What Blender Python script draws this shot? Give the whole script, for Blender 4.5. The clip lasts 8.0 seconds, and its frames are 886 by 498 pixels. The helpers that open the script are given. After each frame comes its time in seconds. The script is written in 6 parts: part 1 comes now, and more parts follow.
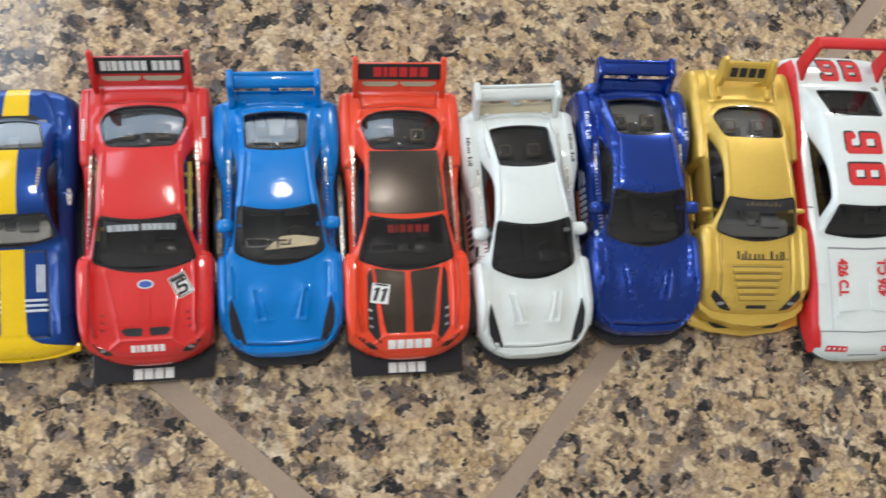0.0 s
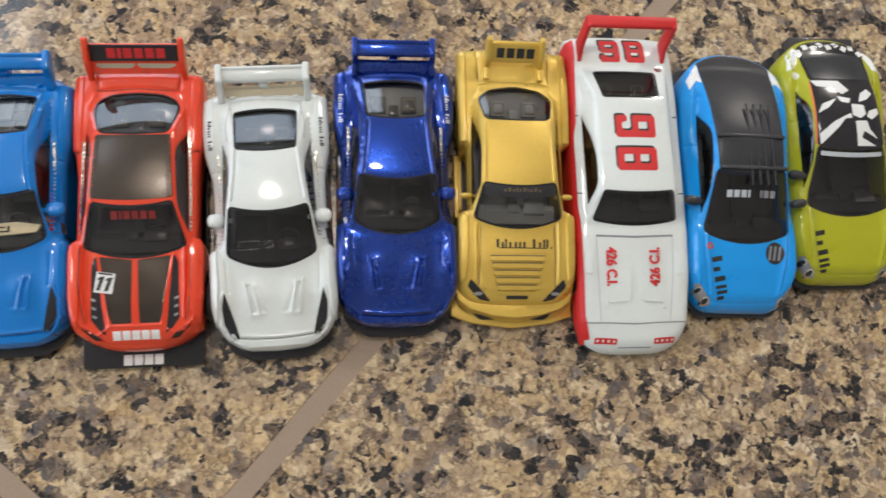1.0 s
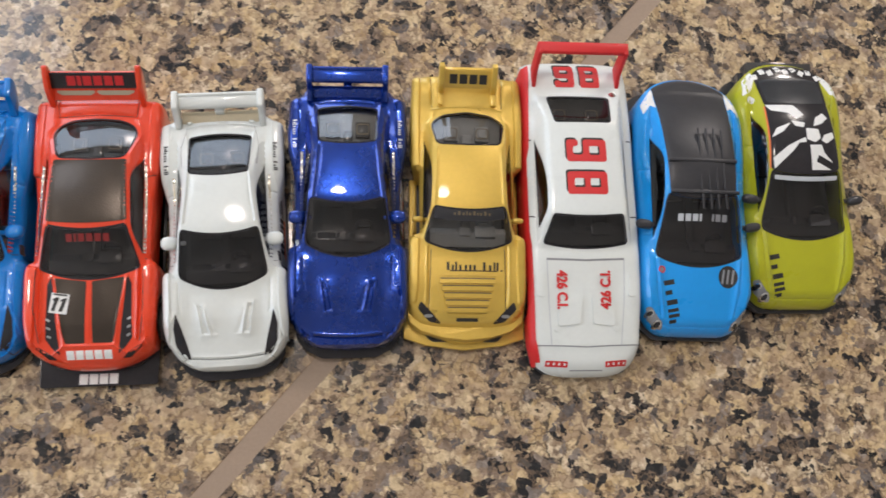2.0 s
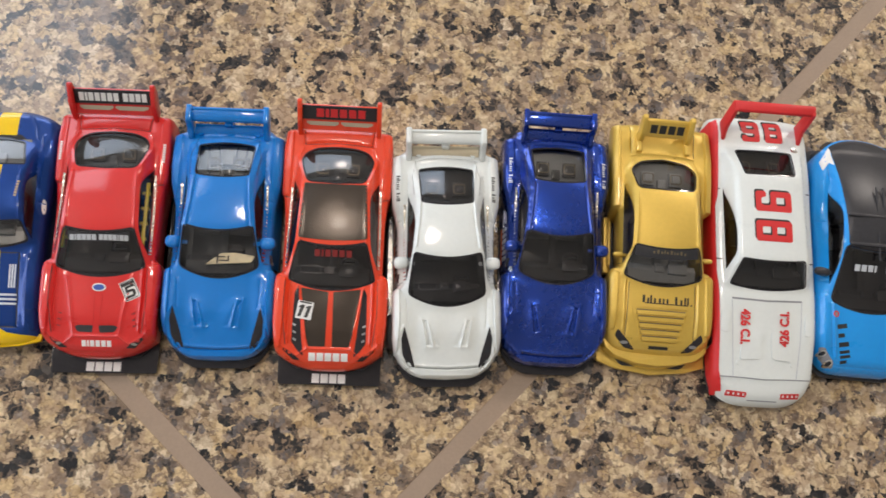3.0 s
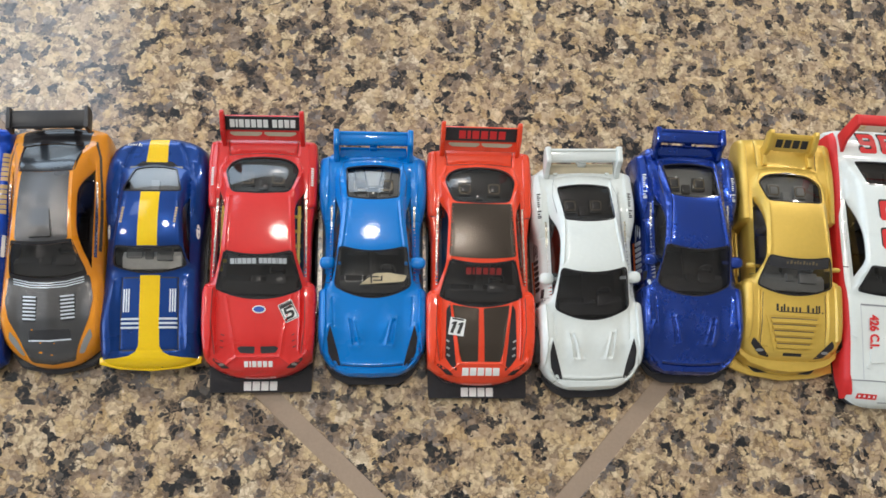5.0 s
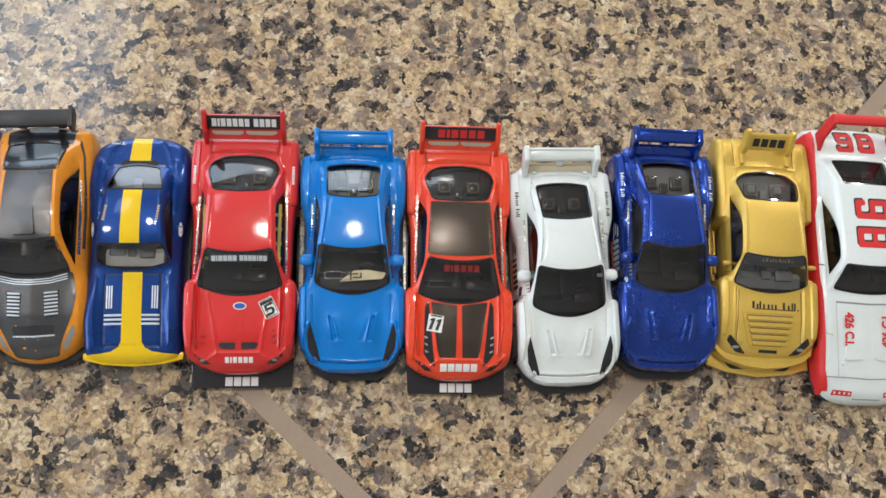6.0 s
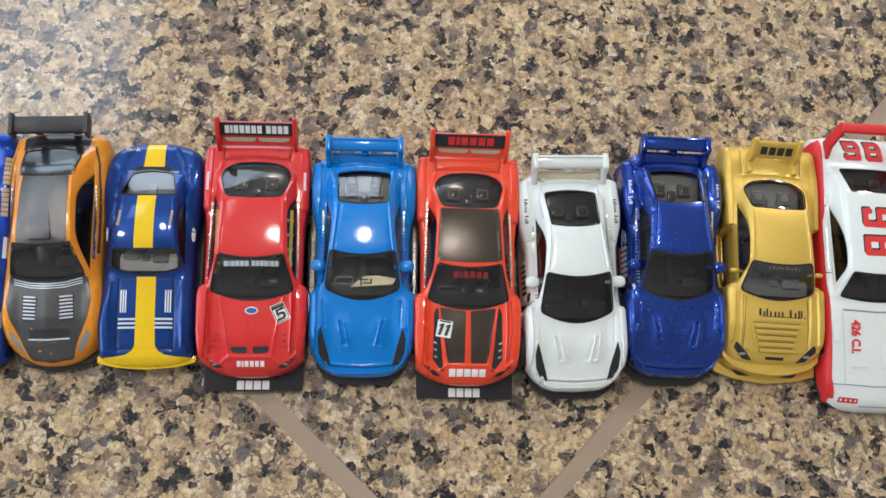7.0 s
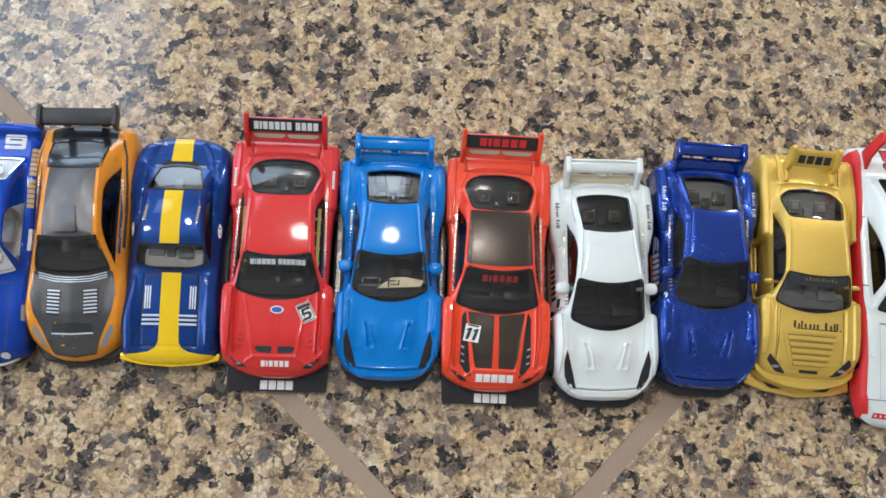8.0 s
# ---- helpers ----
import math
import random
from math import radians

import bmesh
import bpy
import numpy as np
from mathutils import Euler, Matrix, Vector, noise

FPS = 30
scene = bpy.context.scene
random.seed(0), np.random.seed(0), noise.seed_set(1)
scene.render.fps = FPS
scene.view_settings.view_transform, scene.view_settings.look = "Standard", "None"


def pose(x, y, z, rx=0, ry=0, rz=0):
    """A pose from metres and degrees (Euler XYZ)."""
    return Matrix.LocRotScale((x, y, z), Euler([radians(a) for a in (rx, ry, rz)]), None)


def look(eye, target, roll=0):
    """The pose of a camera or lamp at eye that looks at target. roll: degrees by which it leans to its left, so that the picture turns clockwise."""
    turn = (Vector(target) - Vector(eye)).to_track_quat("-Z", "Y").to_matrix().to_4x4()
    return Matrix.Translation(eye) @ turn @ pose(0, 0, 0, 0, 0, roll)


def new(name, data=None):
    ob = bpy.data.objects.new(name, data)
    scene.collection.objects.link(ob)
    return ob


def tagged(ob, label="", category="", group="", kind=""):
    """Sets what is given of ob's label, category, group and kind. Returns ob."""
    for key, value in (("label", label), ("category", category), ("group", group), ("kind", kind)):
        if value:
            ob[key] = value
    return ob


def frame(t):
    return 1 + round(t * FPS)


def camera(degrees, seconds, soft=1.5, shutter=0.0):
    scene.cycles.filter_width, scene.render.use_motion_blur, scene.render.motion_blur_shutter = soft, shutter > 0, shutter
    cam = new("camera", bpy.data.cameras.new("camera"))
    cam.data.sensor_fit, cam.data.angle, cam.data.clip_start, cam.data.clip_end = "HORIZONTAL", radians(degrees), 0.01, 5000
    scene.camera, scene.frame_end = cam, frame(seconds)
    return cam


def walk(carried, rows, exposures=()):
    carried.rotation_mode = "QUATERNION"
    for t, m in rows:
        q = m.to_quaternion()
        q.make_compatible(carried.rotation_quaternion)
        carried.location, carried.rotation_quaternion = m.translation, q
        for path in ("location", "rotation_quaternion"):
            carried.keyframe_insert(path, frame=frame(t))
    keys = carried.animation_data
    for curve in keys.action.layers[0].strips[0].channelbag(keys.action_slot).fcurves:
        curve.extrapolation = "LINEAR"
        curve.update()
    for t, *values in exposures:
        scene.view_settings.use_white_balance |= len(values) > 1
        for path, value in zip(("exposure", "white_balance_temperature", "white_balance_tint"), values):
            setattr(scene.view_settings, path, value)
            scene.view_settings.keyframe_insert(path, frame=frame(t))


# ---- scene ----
cam = camera(56.0, 8.0, 1.55, 0.25)
PATH = [
    (0, (-0.01116, -0.00113, 0.20817), (0.02634, 0.05387, -0.03280), 31.31),
    (0.3, (0.01243, -0.00284, 0.20986), (0.04874, 0.05263, -0.03118), 30.55),
    (0.5, (0.02508, -0.00512, 0.20803), (0.06096, 0.05014, -0.03313), 30.47),
    (0.8, (0.04324, -0.00698, 0.20880), (0.07712, 0.04844, -0.03261), 28.78),
    (1, (0.05489, -0.00648, 0.20799), (0.08812, 0.04881, -0.03354), 28.04),
    (1.2, (0.06859, -0.00723, 0.21050), (0.10185, 0.04922, -0.03076), 27.18),
    (1.45, (0.07894, -0.00780, 0.21077), (0.11061, 0.04973, -0.03045), 25.43),
    (1.75, (0.07993, -0.00811, 0.21097), (0.10862, 0.05191, -0.03002), 22.48),
    (2.05, (0.07172, -0.00809, 0.21276), (0.09708, 0.05435, -0.02799), 19.69),
    (2.3, (0.06036, -0.00790, 0.21680), (0.08329, 0.05551, -0.02393), 18.32),
    (2.5, (0.04818, -0.00857, 0.22210), (0.06928, 0.05634, -0.01840), 17.59),
    (2.8, (0.03281, -0.00768, 0.22821), (0.05065, 0.05614, -0.01284), 16.57),
    (3, (0.02435, -0.00742, 0.23266), (0.04140, 0.05687, -0.00833), 16.33),
    (3.2, (0.01556, -0.00519, 0.23296), (0.03228, 0.05811, -0.00832), 16.24),
    (3.5, (-0.00214, -0.00353, 0.23549), (0.01656, 0.06043, -0.00547), 17.39),
    (3.8, (-0.01234, -0.00282, 0.23593), (0.00796, 0.06117, -0.00489), 18.32),
    (4, (-0.02147, -0.00300, 0.23666), (-0.00032, 0.06174, -0.00388), 18.57),
    (4.2, (-0.03043, -0.00214, 0.23738), (-0.00931, 0.06222, -0.00327), 18.53),
    (4.3, (-0.03056, -0.00254, 0.23704), (-0.00927, 0.06185, -0.00358), 18.58),
    (4.5, (-0.02955, -0.00433, 0.23691), (-0.00777, 0.06027, -0.00362), 18.81),
    (4.7, (-0.02714, -0.00473, 0.23848), (-0.00550, 0.05971, -0.00210), 18.66),
    (5, (-0.02055, -0.00501, 0.23733), (0.00130, 0.05939, -0.00324), 18.82),
    (5.2, (-0.01652, -0.00519, 0.23828), (0.00464, 0.05906, -0.00239), 18.35),
    (5.5, (-0.01387, -0.00555, 0.23936), (0.00687, 0.05851, -0.00140), 18.08),
    (5.8, (-0.01357, -0.00606, 0.24051), (0.00713, 0.05780, -0.00031), 18.09),
    (6.3, (-0.01467, -0.00488, 0.24167), (0.00601, 0.05830, 0.00067), 18.36),
    (6.5, (-0.01502, -0.00608, 0.24266), (0.00495, 0.05759, 0.00173), 17.65),
    (6.8, (-0.01307, -0.00443, 0.24276), (0.00549, 0.05891, 0.00162), 16.74),
    (7, (-0.01446, -0.00485, 0.24364), (0.00386, 0.05897, 0.00261), 16.54),
    (7.3, (-0.01242, -0.00540, 0.24333), (0.00431, 0.05814, 0.00211), 15.62),
    (7.5, (-0.00983, -0.00464, 0.24273), (0.00576, 0.05840, 0.00131), 15.10),
    (7.8, (-0.01476, -0.00289, 0.24065), (0.00028, 0.06069, -0.00066), 15.01),
    (8, (-0.01926, -0.00327, 0.23954), (-0.00428, 0.06055, -0.00172), 15.22),
]
walk(cam, [(t, look(eye, target, roll)) for t, eye, target, roll in PATH],
     ((0.0, 0.3, 5900, 9), (1.0, 0.16, 6200, 12), (2.5, 0.17, 6280, 16), (3.5, 0.21, 6450, 13), (4.3, 0.28, 6380, 12), (5.0, 0.28, 6030, 9), (6.5, 0.28, 5980, 10), (8.0, 0.29, 5720, 9)))

# ---- light: a ceiling spot, two added fill spots, a cool ceiling panel, a window and a lit room ----
world = bpy.data.worlds.new("world")
scene.world = world
world.use_nodes = True
wn = world.node_tree.nodes
sky = wn.new("ShaderNodeTexSky")
sky.sky_type, sky.sun_disc, sky.sun_elevation, sky.sun_rotation = "NISHITA", False, radians(40), radians(200)
world.node_tree.links.new(sky.outputs[0], wn["Background"].inputs[0])
wn["Background"].inputs[1].default_value = 0.1


def lamp(name, place, target, size, power, colour, size_y=None):
    data = bpy.data.lights.new(name, "AREA")
    data.shape = "DISK" if size_y is None else "RECTANGLE"
    data.size, data.energy, data.color = size, power, colour
    if size_y:
        data.size_y = size_y
    ob = new(name, data)
    ob.matrix_world = look(place, target)
    return ob


SPOT = Vector((-0.035, 0.40, 1.52))
PANEL = Vector((-0.85, 0.95, 1.52))
# First spot follows the roof highlights; the other two are added fill lamps.
SPOTS_AND_FILLS = [(SPOT, 0.15, 3.1), (Vector((-1.15, 0.25, 1.52)), 0.16, 2.5), (Vector((1.35, 1.75, 1.52)), 0.16, 13.0)]
for place, size, power in SPOTS_AND_FILLS:
    lamp("spot_and_fill_light", place - Vector((0, 0, 0.02)), (0.02, 0.1, 0), size, power, (1.0, 0.905, 0.785))
lamp("panel_light", PANEL - Vector((0, 0, 0.02)), (PANEL.x, PANEL.y, 0), 0.5, 0.75, (0.84, 0.93, 1.0), 0.5)
lamp("window_light", (-0.70, 2.59, 0.70), (-0.70, 0, 0.70), 1.7, 22.0, (0.78, 0.90, 1.0), 1.1)
lamp("patio_light", (-2.59, 0.25, 0.55), (0, 0.25, 0.55), 2.4, 36.0, (0.84, 0.93, 1.0), 1.5)


# ---- materials ----


def mat(name, colour, rough=0.5, metal=0.0, coat=0.0, vary=0.06, scale=900.0, bump=0.0, spec=0.5):
    m = bpy.data.materials.new(name)
    m.use_nodes = True
    nt = m.node_tree
    b = nt.nodes["Principled BSDF"]
    b.inputs["Roughness"].default_value, b.inputs["Metallic"].default_value = rough, metal
    b.inputs["Coat Weight"].default_value, b.inputs["Coat Roughness"].default_value = coat, 0.045
    b.inputs["Specular IOR Level"].default_value = spec
    tc = nt.nodes.new("ShaderNodeTexCoord")
    n1 = nt.nodes.new("ShaderNodeTexNoise")
    n1.inputs["Scale"].default_value, n1.inputs["Detail"].default_value = scale, 3.0
    n2 = nt.nodes.new("ShaderNodeTexNoise")
    n2.inputs["Scale"].default_value, n2.inputs["Detail"].default_value = 90.0, 4.0
    nt.links.new(tc.outputs["Object"], n1.inputs["Vector"])
    nt.links.new(tc.outputs["Object"], n2.inputs["Vector"])
    add = nt.nodes.new("ShaderNodeMath")
    add.operation = "ADD"
    nt.links.new(n1.outputs["Fac"], add.inputs[0])
    nt.links.new(n2.outputs["Fac"], add.inputs[1])
    ramp = nt.nodes.new("ShaderNodeMapRange")
    ramp.inputs["From Min"].default_value, ramp.inputs["From Max"].default_value = 0.6, 1.4
    ramp.inputs["To Min"].default_value, ramp.inputs["To Max"].default_value = 1 - vary, 1 + vary
    nt.links.new(add.outputs[0], ramp.inputs["Value"])
    hsv = nt.nodes.new("ShaderNodeHueSaturation")
    hsv.inputs["Color"].default_value = (*colour, 1)
    nt.links.new(ramp.outputs[0], hsv.inputs["Value"])
    nt.links.new(hsv.outputs[0], b.inputs["Base Color"])
    rr = nt.nodes.new("ShaderNodeMapRange")
    rr.inputs["From Min"].default_value, rr.inputs["From Max"].default_value = 0.3, 0.75
    rr.inputs["To Min"].default_value, rr.inputs["To Max"].default_value = rough * 0.85, min(1.0, rough * 1.25)
    nt.links.new(n2.outputs["Fac"], rr.inputs["Value"])
    nt.links.new(rr.outputs[0], b.inputs["Roughness"])
    if bump:
        bp = nt.nodes.new("ShaderNodeBump")
        bp.inputs["Strength"].default_value, bp.inputs["Distance"].default_value = bump, 0.00005
        nt.links.new(n1.outputs["Fac"], bp.inputs["Height"])
        nt.links.new(bp.outputs[0], b.inputs["Normal"])
    return m


def enamel(name, colour, gloss=0.75, peel=0.5):
    """Toy enamel: a soft sheen under a hard clear gloss with a slight orange peel."""
    m = mat(name, colour, 0.30, coat=gloss, vary=0.03, spec=0.22)
    nt = m.node_tree
    b = nt.nodes["Principled BSDF"]
    b.inputs["Coat Roughness"].default_value = 0.07
    tc, n, bp = (nt.nodes.new("ShaderNode" + k) for k in ("TexCoord", "TexNoise", "Bump"))
    n.inputs["Scale"].default_value, n.inputs["Detail"].default_value = 1500.0, 2.0
    bp.inputs["Strength"].default_value, bp.inputs["Distance"].default_value = peel, 0.00003
    nt.links.new(tc.outputs["Object"], n.inputs["Vector"])
    nt.links.new(n.outputs["Fac"], bp.inputs["Height"])
    nt.links.new(bp.outputs[0], b.inputs["Coat Normal"])
    return m


def flake(name, colour, rough, metal, coat, strength=0.35, scale=9000.0, spec=0.5):
    """Metallic toy enamel: fine bright flakes under a clear coat."""
    m = mat(name, colour, rough, metal, coat, 0.05, spec=spec)
    nt = m.node_tree
    b = nt.nodes["Principled BSDF"]
    tc = nt.nodes.new("ShaderNodeTexCoord")
    v = nt.nodes.new("ShaderNodeTexVoronoi")
    v.inputs["Scale"].default_value = scale
    nt.links.new(tc.outputs["Object"], v.inputs["Vector"])
    bp = nt.nodes.new("ShaderNodeBump")
    bp.inputs["Strength"].default_value, bp.inputs["Distance"].default_value = strength, 0.00004
    nt.links.new(v.outputs["Distance"], bp.inputs["Height"])
    nt.links.new(bp.outputs[0], b.inputs["Normal"])
    return m


def glass(name, tint, gloss=0.05):
    m = bpy.data.materials.new(name)
    m.use_nodes = True
    nt = m.node_tree
    nt.nodes.remove(nt.nodes["Principled BSDF"])
    out = nt.nodes["Material Output"]
    tr, gl, mix, fr = (nt.nodes.new("ShaderNode" + k) for k in ("BsdfTransparent", "BsdfGlossy", "MixShader", "Fresnel"))
    tr.inputs[0].default_value = (*tint, 1)
    gl.inputs["Roughness"].default_value = gloss
    gl.inputs["Color"].default_value = (0.9, 0.9, 0.9, 1)
    fr.inputs["IOR"].default_value = 1.62
    nt.links.new(fr.outputs[0], mix.inputs[0])
    nt.links.new(tr.outputs[0], mix.inputs[1])
    nt.links.new(gl.outputs[0], mix.inputs[2])
    nt.links.new(mix.outputs[0], out.inputs[0])
    return m


def granite():
    m = bpy.data.materials.new("granite")
    m.use_nodes = True
    nt = m.node_tree
    L = nt.links.new
    b = nt.nodes["Principled BSDF"]
    tc, inf = nt.nodes.new("ShaderNodeTexCoord"), nt.nodes.new("ShaderNodeObjectInfo")
    shift = nt.nodes.new("ShaderNodeVectorMath")
    shift.operation = "ADD"
    L(tc.outputs["Object"], shift.inputs[0])
    comb = nt.nodes.new("ShaderNodeCombineXYZ")
    L(inf.outputs["Random"], comb.inputs[2])
    L(comb.outputs[0], shift.inputs[1])

    def noise_tex(scale, detail=4.0, rough=0.55, src=shift):
        n = nt.nodes.new("ShaderNodeTexNoise")
        n.inputs["Scale"].default_value, n.inputs["Detail"].default_value, n.inputs["Roughness"].default_value = scale, detail, rough
        L(src.outputs[0], n.inputs["Vector"])
        return n

    # ragged grain borders
    def push(src, scale, amount):
        n = noise_tex(scale, 4.0, 0.65)
        sub = nt.nodes.new("ShaderNodeVectorMath")
        sub.operation = "SUBTRACT"
        sub.inputs[1].default_value = (0.5, 0.5, 0.5)
        L(n.outputs["Color"], sub.inputs[0])
        sc = nt.nodes.new("ShaderNodeVectorMath")
        sc.operation = "SCALE"
        sc.inputs["Scale"].default_value = amount
        L(sub.outputs[0], sc.inputs[0])
        out = nt.nodes.new("ShaderNodeVectorMath")
        L(src.outputs[0], out.inputs[0])
        L(sc.outputs[0], out.inputs[1])
        return out

    warped = push(push(shift, 330.0, 0.0026), 1300.0, 0.0009)

    def cells(scale, rnd=1.0, feature="F1"):
        v = nt.nodes.new("ShaderNodeTexVoronoi")
        v.feature = feature
        v.inputs["Scale"].default_value, v.inputs["Randomness"].default_value = scale, rnd
        L(warped.outputs[0], v.inputs["Vector"])
        s = nt.nodes.new("ShaderNodeSeparateColor")
        if feature == "F1":
            L(v.outputs["Color"], s.inputs[0])
        return v, s

    def ramp(src, stops, constant=False):
        r = nt.nodes.new("ShaderNodeValToRGB")
        r.color_ramp.interpolation = "CONSTANT" if constant else "LINEAR"
        while len(r.color_ramp.elements) < len(stops):
            r.color_ramp.elements.new(0.5)
        for e, (p, c) in zip(r.color_ramp.elements, stops):
            e.position, e.color = p, (*c, 1)
        L(src, r.inputs[0])
        return r

    def mix(fac, a, c, mode="MIX"):
        x = nt.nodes.new("ShaderNodeMix")
        x.data_type, x.blend_type = "RGBA", mode
        if isinstance(fac, float):
            x.inputs[0].default_value = fac
        else:
            L(fac, x.inputs[0])
        L(a, x.inputs[6])
        L(c, x.inputs[7])
        return x.outputs[2]

    def above(src, limit, soft):
        x = nt.nodes.new("ShaderNodeMapRange")
        x.interpolation_type = "SMOOTHSTEP"
        x.inputs["From Min"].default_value, x.inputs["From Max"].default_value = limit - soft, limit + soft
        L(src, x.inputs["Value"])
        return x.outputs[0]

    def math_node(op, a, c):
        x = nt.nodes.new("ShaderNodeMath")
        x.operation = op
        for i, s in enumerate((a, c)):
            if isinstance(s, (int, float)):
                x.inputs[i].default_value = s
            else:
                L(s, x.inputs[i])
        return x.outputs[0]

    big_s = cells(215.0)[1]
    small, small_s = cells(520.0)
    crystal_s = cells(370.0)[1]
    patch = noise_tex(42.0, 3.0, 0.55)
    # cream, golden and pinkish feldspar in rounded grains, each of several crystals
    cream = ramp(big_s.outputs[0], [(0.0, (0.63, 0.485, 0.295)), (0.22, (0.57, 0.415, 0.225)), (0.45, (0.66, 0.53, 0.345)), (0.62, (0.50, 0.375, 0.245)), (0.8, (0.62, 0.465, 0.27)), (1.0, (0.67, 0.56, 0.41))])
    tone = ramp(small_s.outputs[1], [(0.0, (0.66, 0.60, 0.55)), (0.3, (0.93, 0.91, 0.88)), (1.0, (1.12, 1.12, 1.12))])
    col = mix(1.0, cream.outputs[0], tone.outputs[0], "MULTIPLY")
    # brown stain that creeps between the grains
    brown = ramp(small_s.outputs[0], [(0.0, (0.40, 0.28, 0.18)), (0.5, (0.47, 0.345, 0.23)), (1.0, (0.33, 0.23, 0.155))])
    stain = noise_tex(190.0, 4.0, 0.6)
    lim = math_node("ADD", math_node("MULTIPLY", small_s.outputs[2], 0.22), stain.outputs["Fac"])
    col = mix(math_node("MULTIPLY", above(lim, 0.675, 0.04), 0.7), col, brown.outputs[0])
    # grey-brown and blue-grey quartz, gathered in patches
    grey_n = noise_tex(165.0, 3.0, 0.55)
    lim = math_node("ADD", math_node("MULTIPLY", crystal_s.outputs[0], 0.20), math_node("ADD", grey_n.outputs["Fac"], math_node("MULTIPLY", patch.outputs["Fac"], 0.30)))
    quartz = ramp(crystal_s.outputs[1], [(0.0, (0.22, 0.16, 0.112)), (0.3, (0.33, 0.245, 0.18)), (0.5, (0.115, 0.092, 0.078)), (0.75, (0.135, 0.122, 0.118)), (1.0, (0.37, 0.30, 0.245))])
    veil = ramp(noise_tex(800.0, 4.0, 0.6).outputs["Fac"], [(0.3, (0.66, 0.65, 0.65)), (0.7, (1.25, 1.25, 1.25))])
    col = mix(above(lim, 0.808, 0.018), col, mix(1.0, quartz.outputs[0], veil.outputs[0], "MULTIPLY"))
    # black mica in crisp blobs
    mica_n = noise_tex(205.0, 2.5, 0.5)
    lim = math_node("ADD", math_node("MULTIPLY", crystal_s.outputs[2], 0.11), math_node("ADD", mica_n.outputs["Fac"], math_node("ADD", math_node("MULTIPLY", patch.outputs["Fac"], 0.16), math_node("MULTIPLY", grey_n.outputs["Fac"], 0.22))))
    black = ramp(small_s.outputs[0], [(0.0, (0.014, 0.014, 0.016)), (0.6, (0.026, 0.025, 0.026)), (0.85, (0.055, 0.049, 0.045)), (1.0, (0.12, 0.10, 0.085))])
    col = mix(above(lim, 0.828, 0.008), col, black.outputs[0])
    # thin dark seams along some grain borders
    seam, _ = cells(215.0, feature="DISTANCE_TO_EDGE")
    seam_n = noise_tex(170.0, 3.0, 0.6)
    line = math_node("MULTIPLY", math_node("LESS_THAN", seam.outputs["Distance"], 0.07), above(seam_n.outputs["Fac"], 0.57, 0.04))
    col = mix(math_node("MULTIPLY", line, 0.85), col, black.outputs[0])
    fine, _ = cells(520.0, feature="DISTANCE_TO_EDGE")
    crack_n = noise_tex(260.0, 3.0, 0.6)
    crack = math_node("MULTIPLY", above(math_node("SUBTRACT", 0.2, fine.outputs["Distance"]), 0.11, 0.06), above(crack_n.outputs["Fac"], 0.50, 0.08))
    dirt = ramp(small_s.outputs[1], [(0.0, (0.13, 0.09, 0.06)), (1.0, (0.33, 0.23, 0.15))])
    col = mix(math_node("MULTIPLY", crack, 0.7), col, dirt.outputs[0])
    # single dark specks
    tiny_s = cells(800.0)[1]
    col = mix(math_node("MULTIPLY", math_node("GREATER_THAN", tiny_s.outputs[0], 0.92), 0.8), col, dirt.outputs[0])
    # cloudy shading within the crystals
    gr = ramp(noise_tex(700.0, 5.0, 0.65).outputs["Fac"], [(0.32, (0.72, 0.68, 0.64)), (0.62, (1.08, 1.08, 1.07))])
    col = mix(1.0, col, gr.outputs[0], "MULTIPLY")
    L(col, b.inputs["Base Color"])
    b.inputs["Specular IOR Level"].default_value = 0.47
    rough = ramp(noise_tex(900.0).outputs["Fac"], [(0.3, (0.09, 0.09, 0.09)), (0.8, (0.19, 0.19, 0.19))])
    L(rough.outputs[0], b.inputs["Roughness"])
    bp = nt.nodes.new("ShaderNodeBump")
    bp.inputs["Strength"].default_value, bp.inputs["Distance"].default_value = 0.06, 0.0002
    L(noise_tex(260.0, 4.0).outputs["Fac"], bp.inputs["Height"])
    L(bp.outputs[0], b.inputs["Normal"])
    return m


GRANITE = granite()
GROUT = mat("grout", (0.33, 0.24, 0.17), 0.55, vary=0.10, scale=1400.0, bump=0.5)
WALL_PAINT = mat("wall_paint", (0.74, 0.71, 0.66), 0.8, scale=60.0)
CEILING_PAINT = mat("ceiling_paint", (0.86, 0.85, 0.83), 0.85, scale=60.0)
FLOOR_TILE = mat("floor_tile", (0.35, 0.28, 0.20), 0.5, scale=40.0)
CABINET_WOOD = mat("cabinet_wood", (0.22, 0.12, 0.06), 0.45, scale=50.0)
RED = enamel("red_enamel", (0.64, 0.022, 0.018))
ORANGE_RED = enamel("orange_red_enamel", (0.80, 0.060, 0.016))
BLUE = enamel("sky_blue_enamel", (0.0004, 0.185, 0.60))
WHITE = enamel("white_enamel", (0.73, 0.755, 0.72))
IVORY = mat("ivory_enamel", (0.66, 0.57, 0.40), 0.15, vary=0.05, bump=0.1)
CREAM_PLASTIC = mat("cream_plastic", (0.45, 0.38, 0.27), 0.45)
COBALT = flake("cobalt_chrome_paint", (0.006, 0.040, 0.29), 0.22, 0.65, 0.9, 0.14, spec=0.2)
NAVY = flake("navy_metallic_paint", (0.004, 0.040, 0.21), 0.30, 0.4, 0.5, 0.12, spec=0.15)
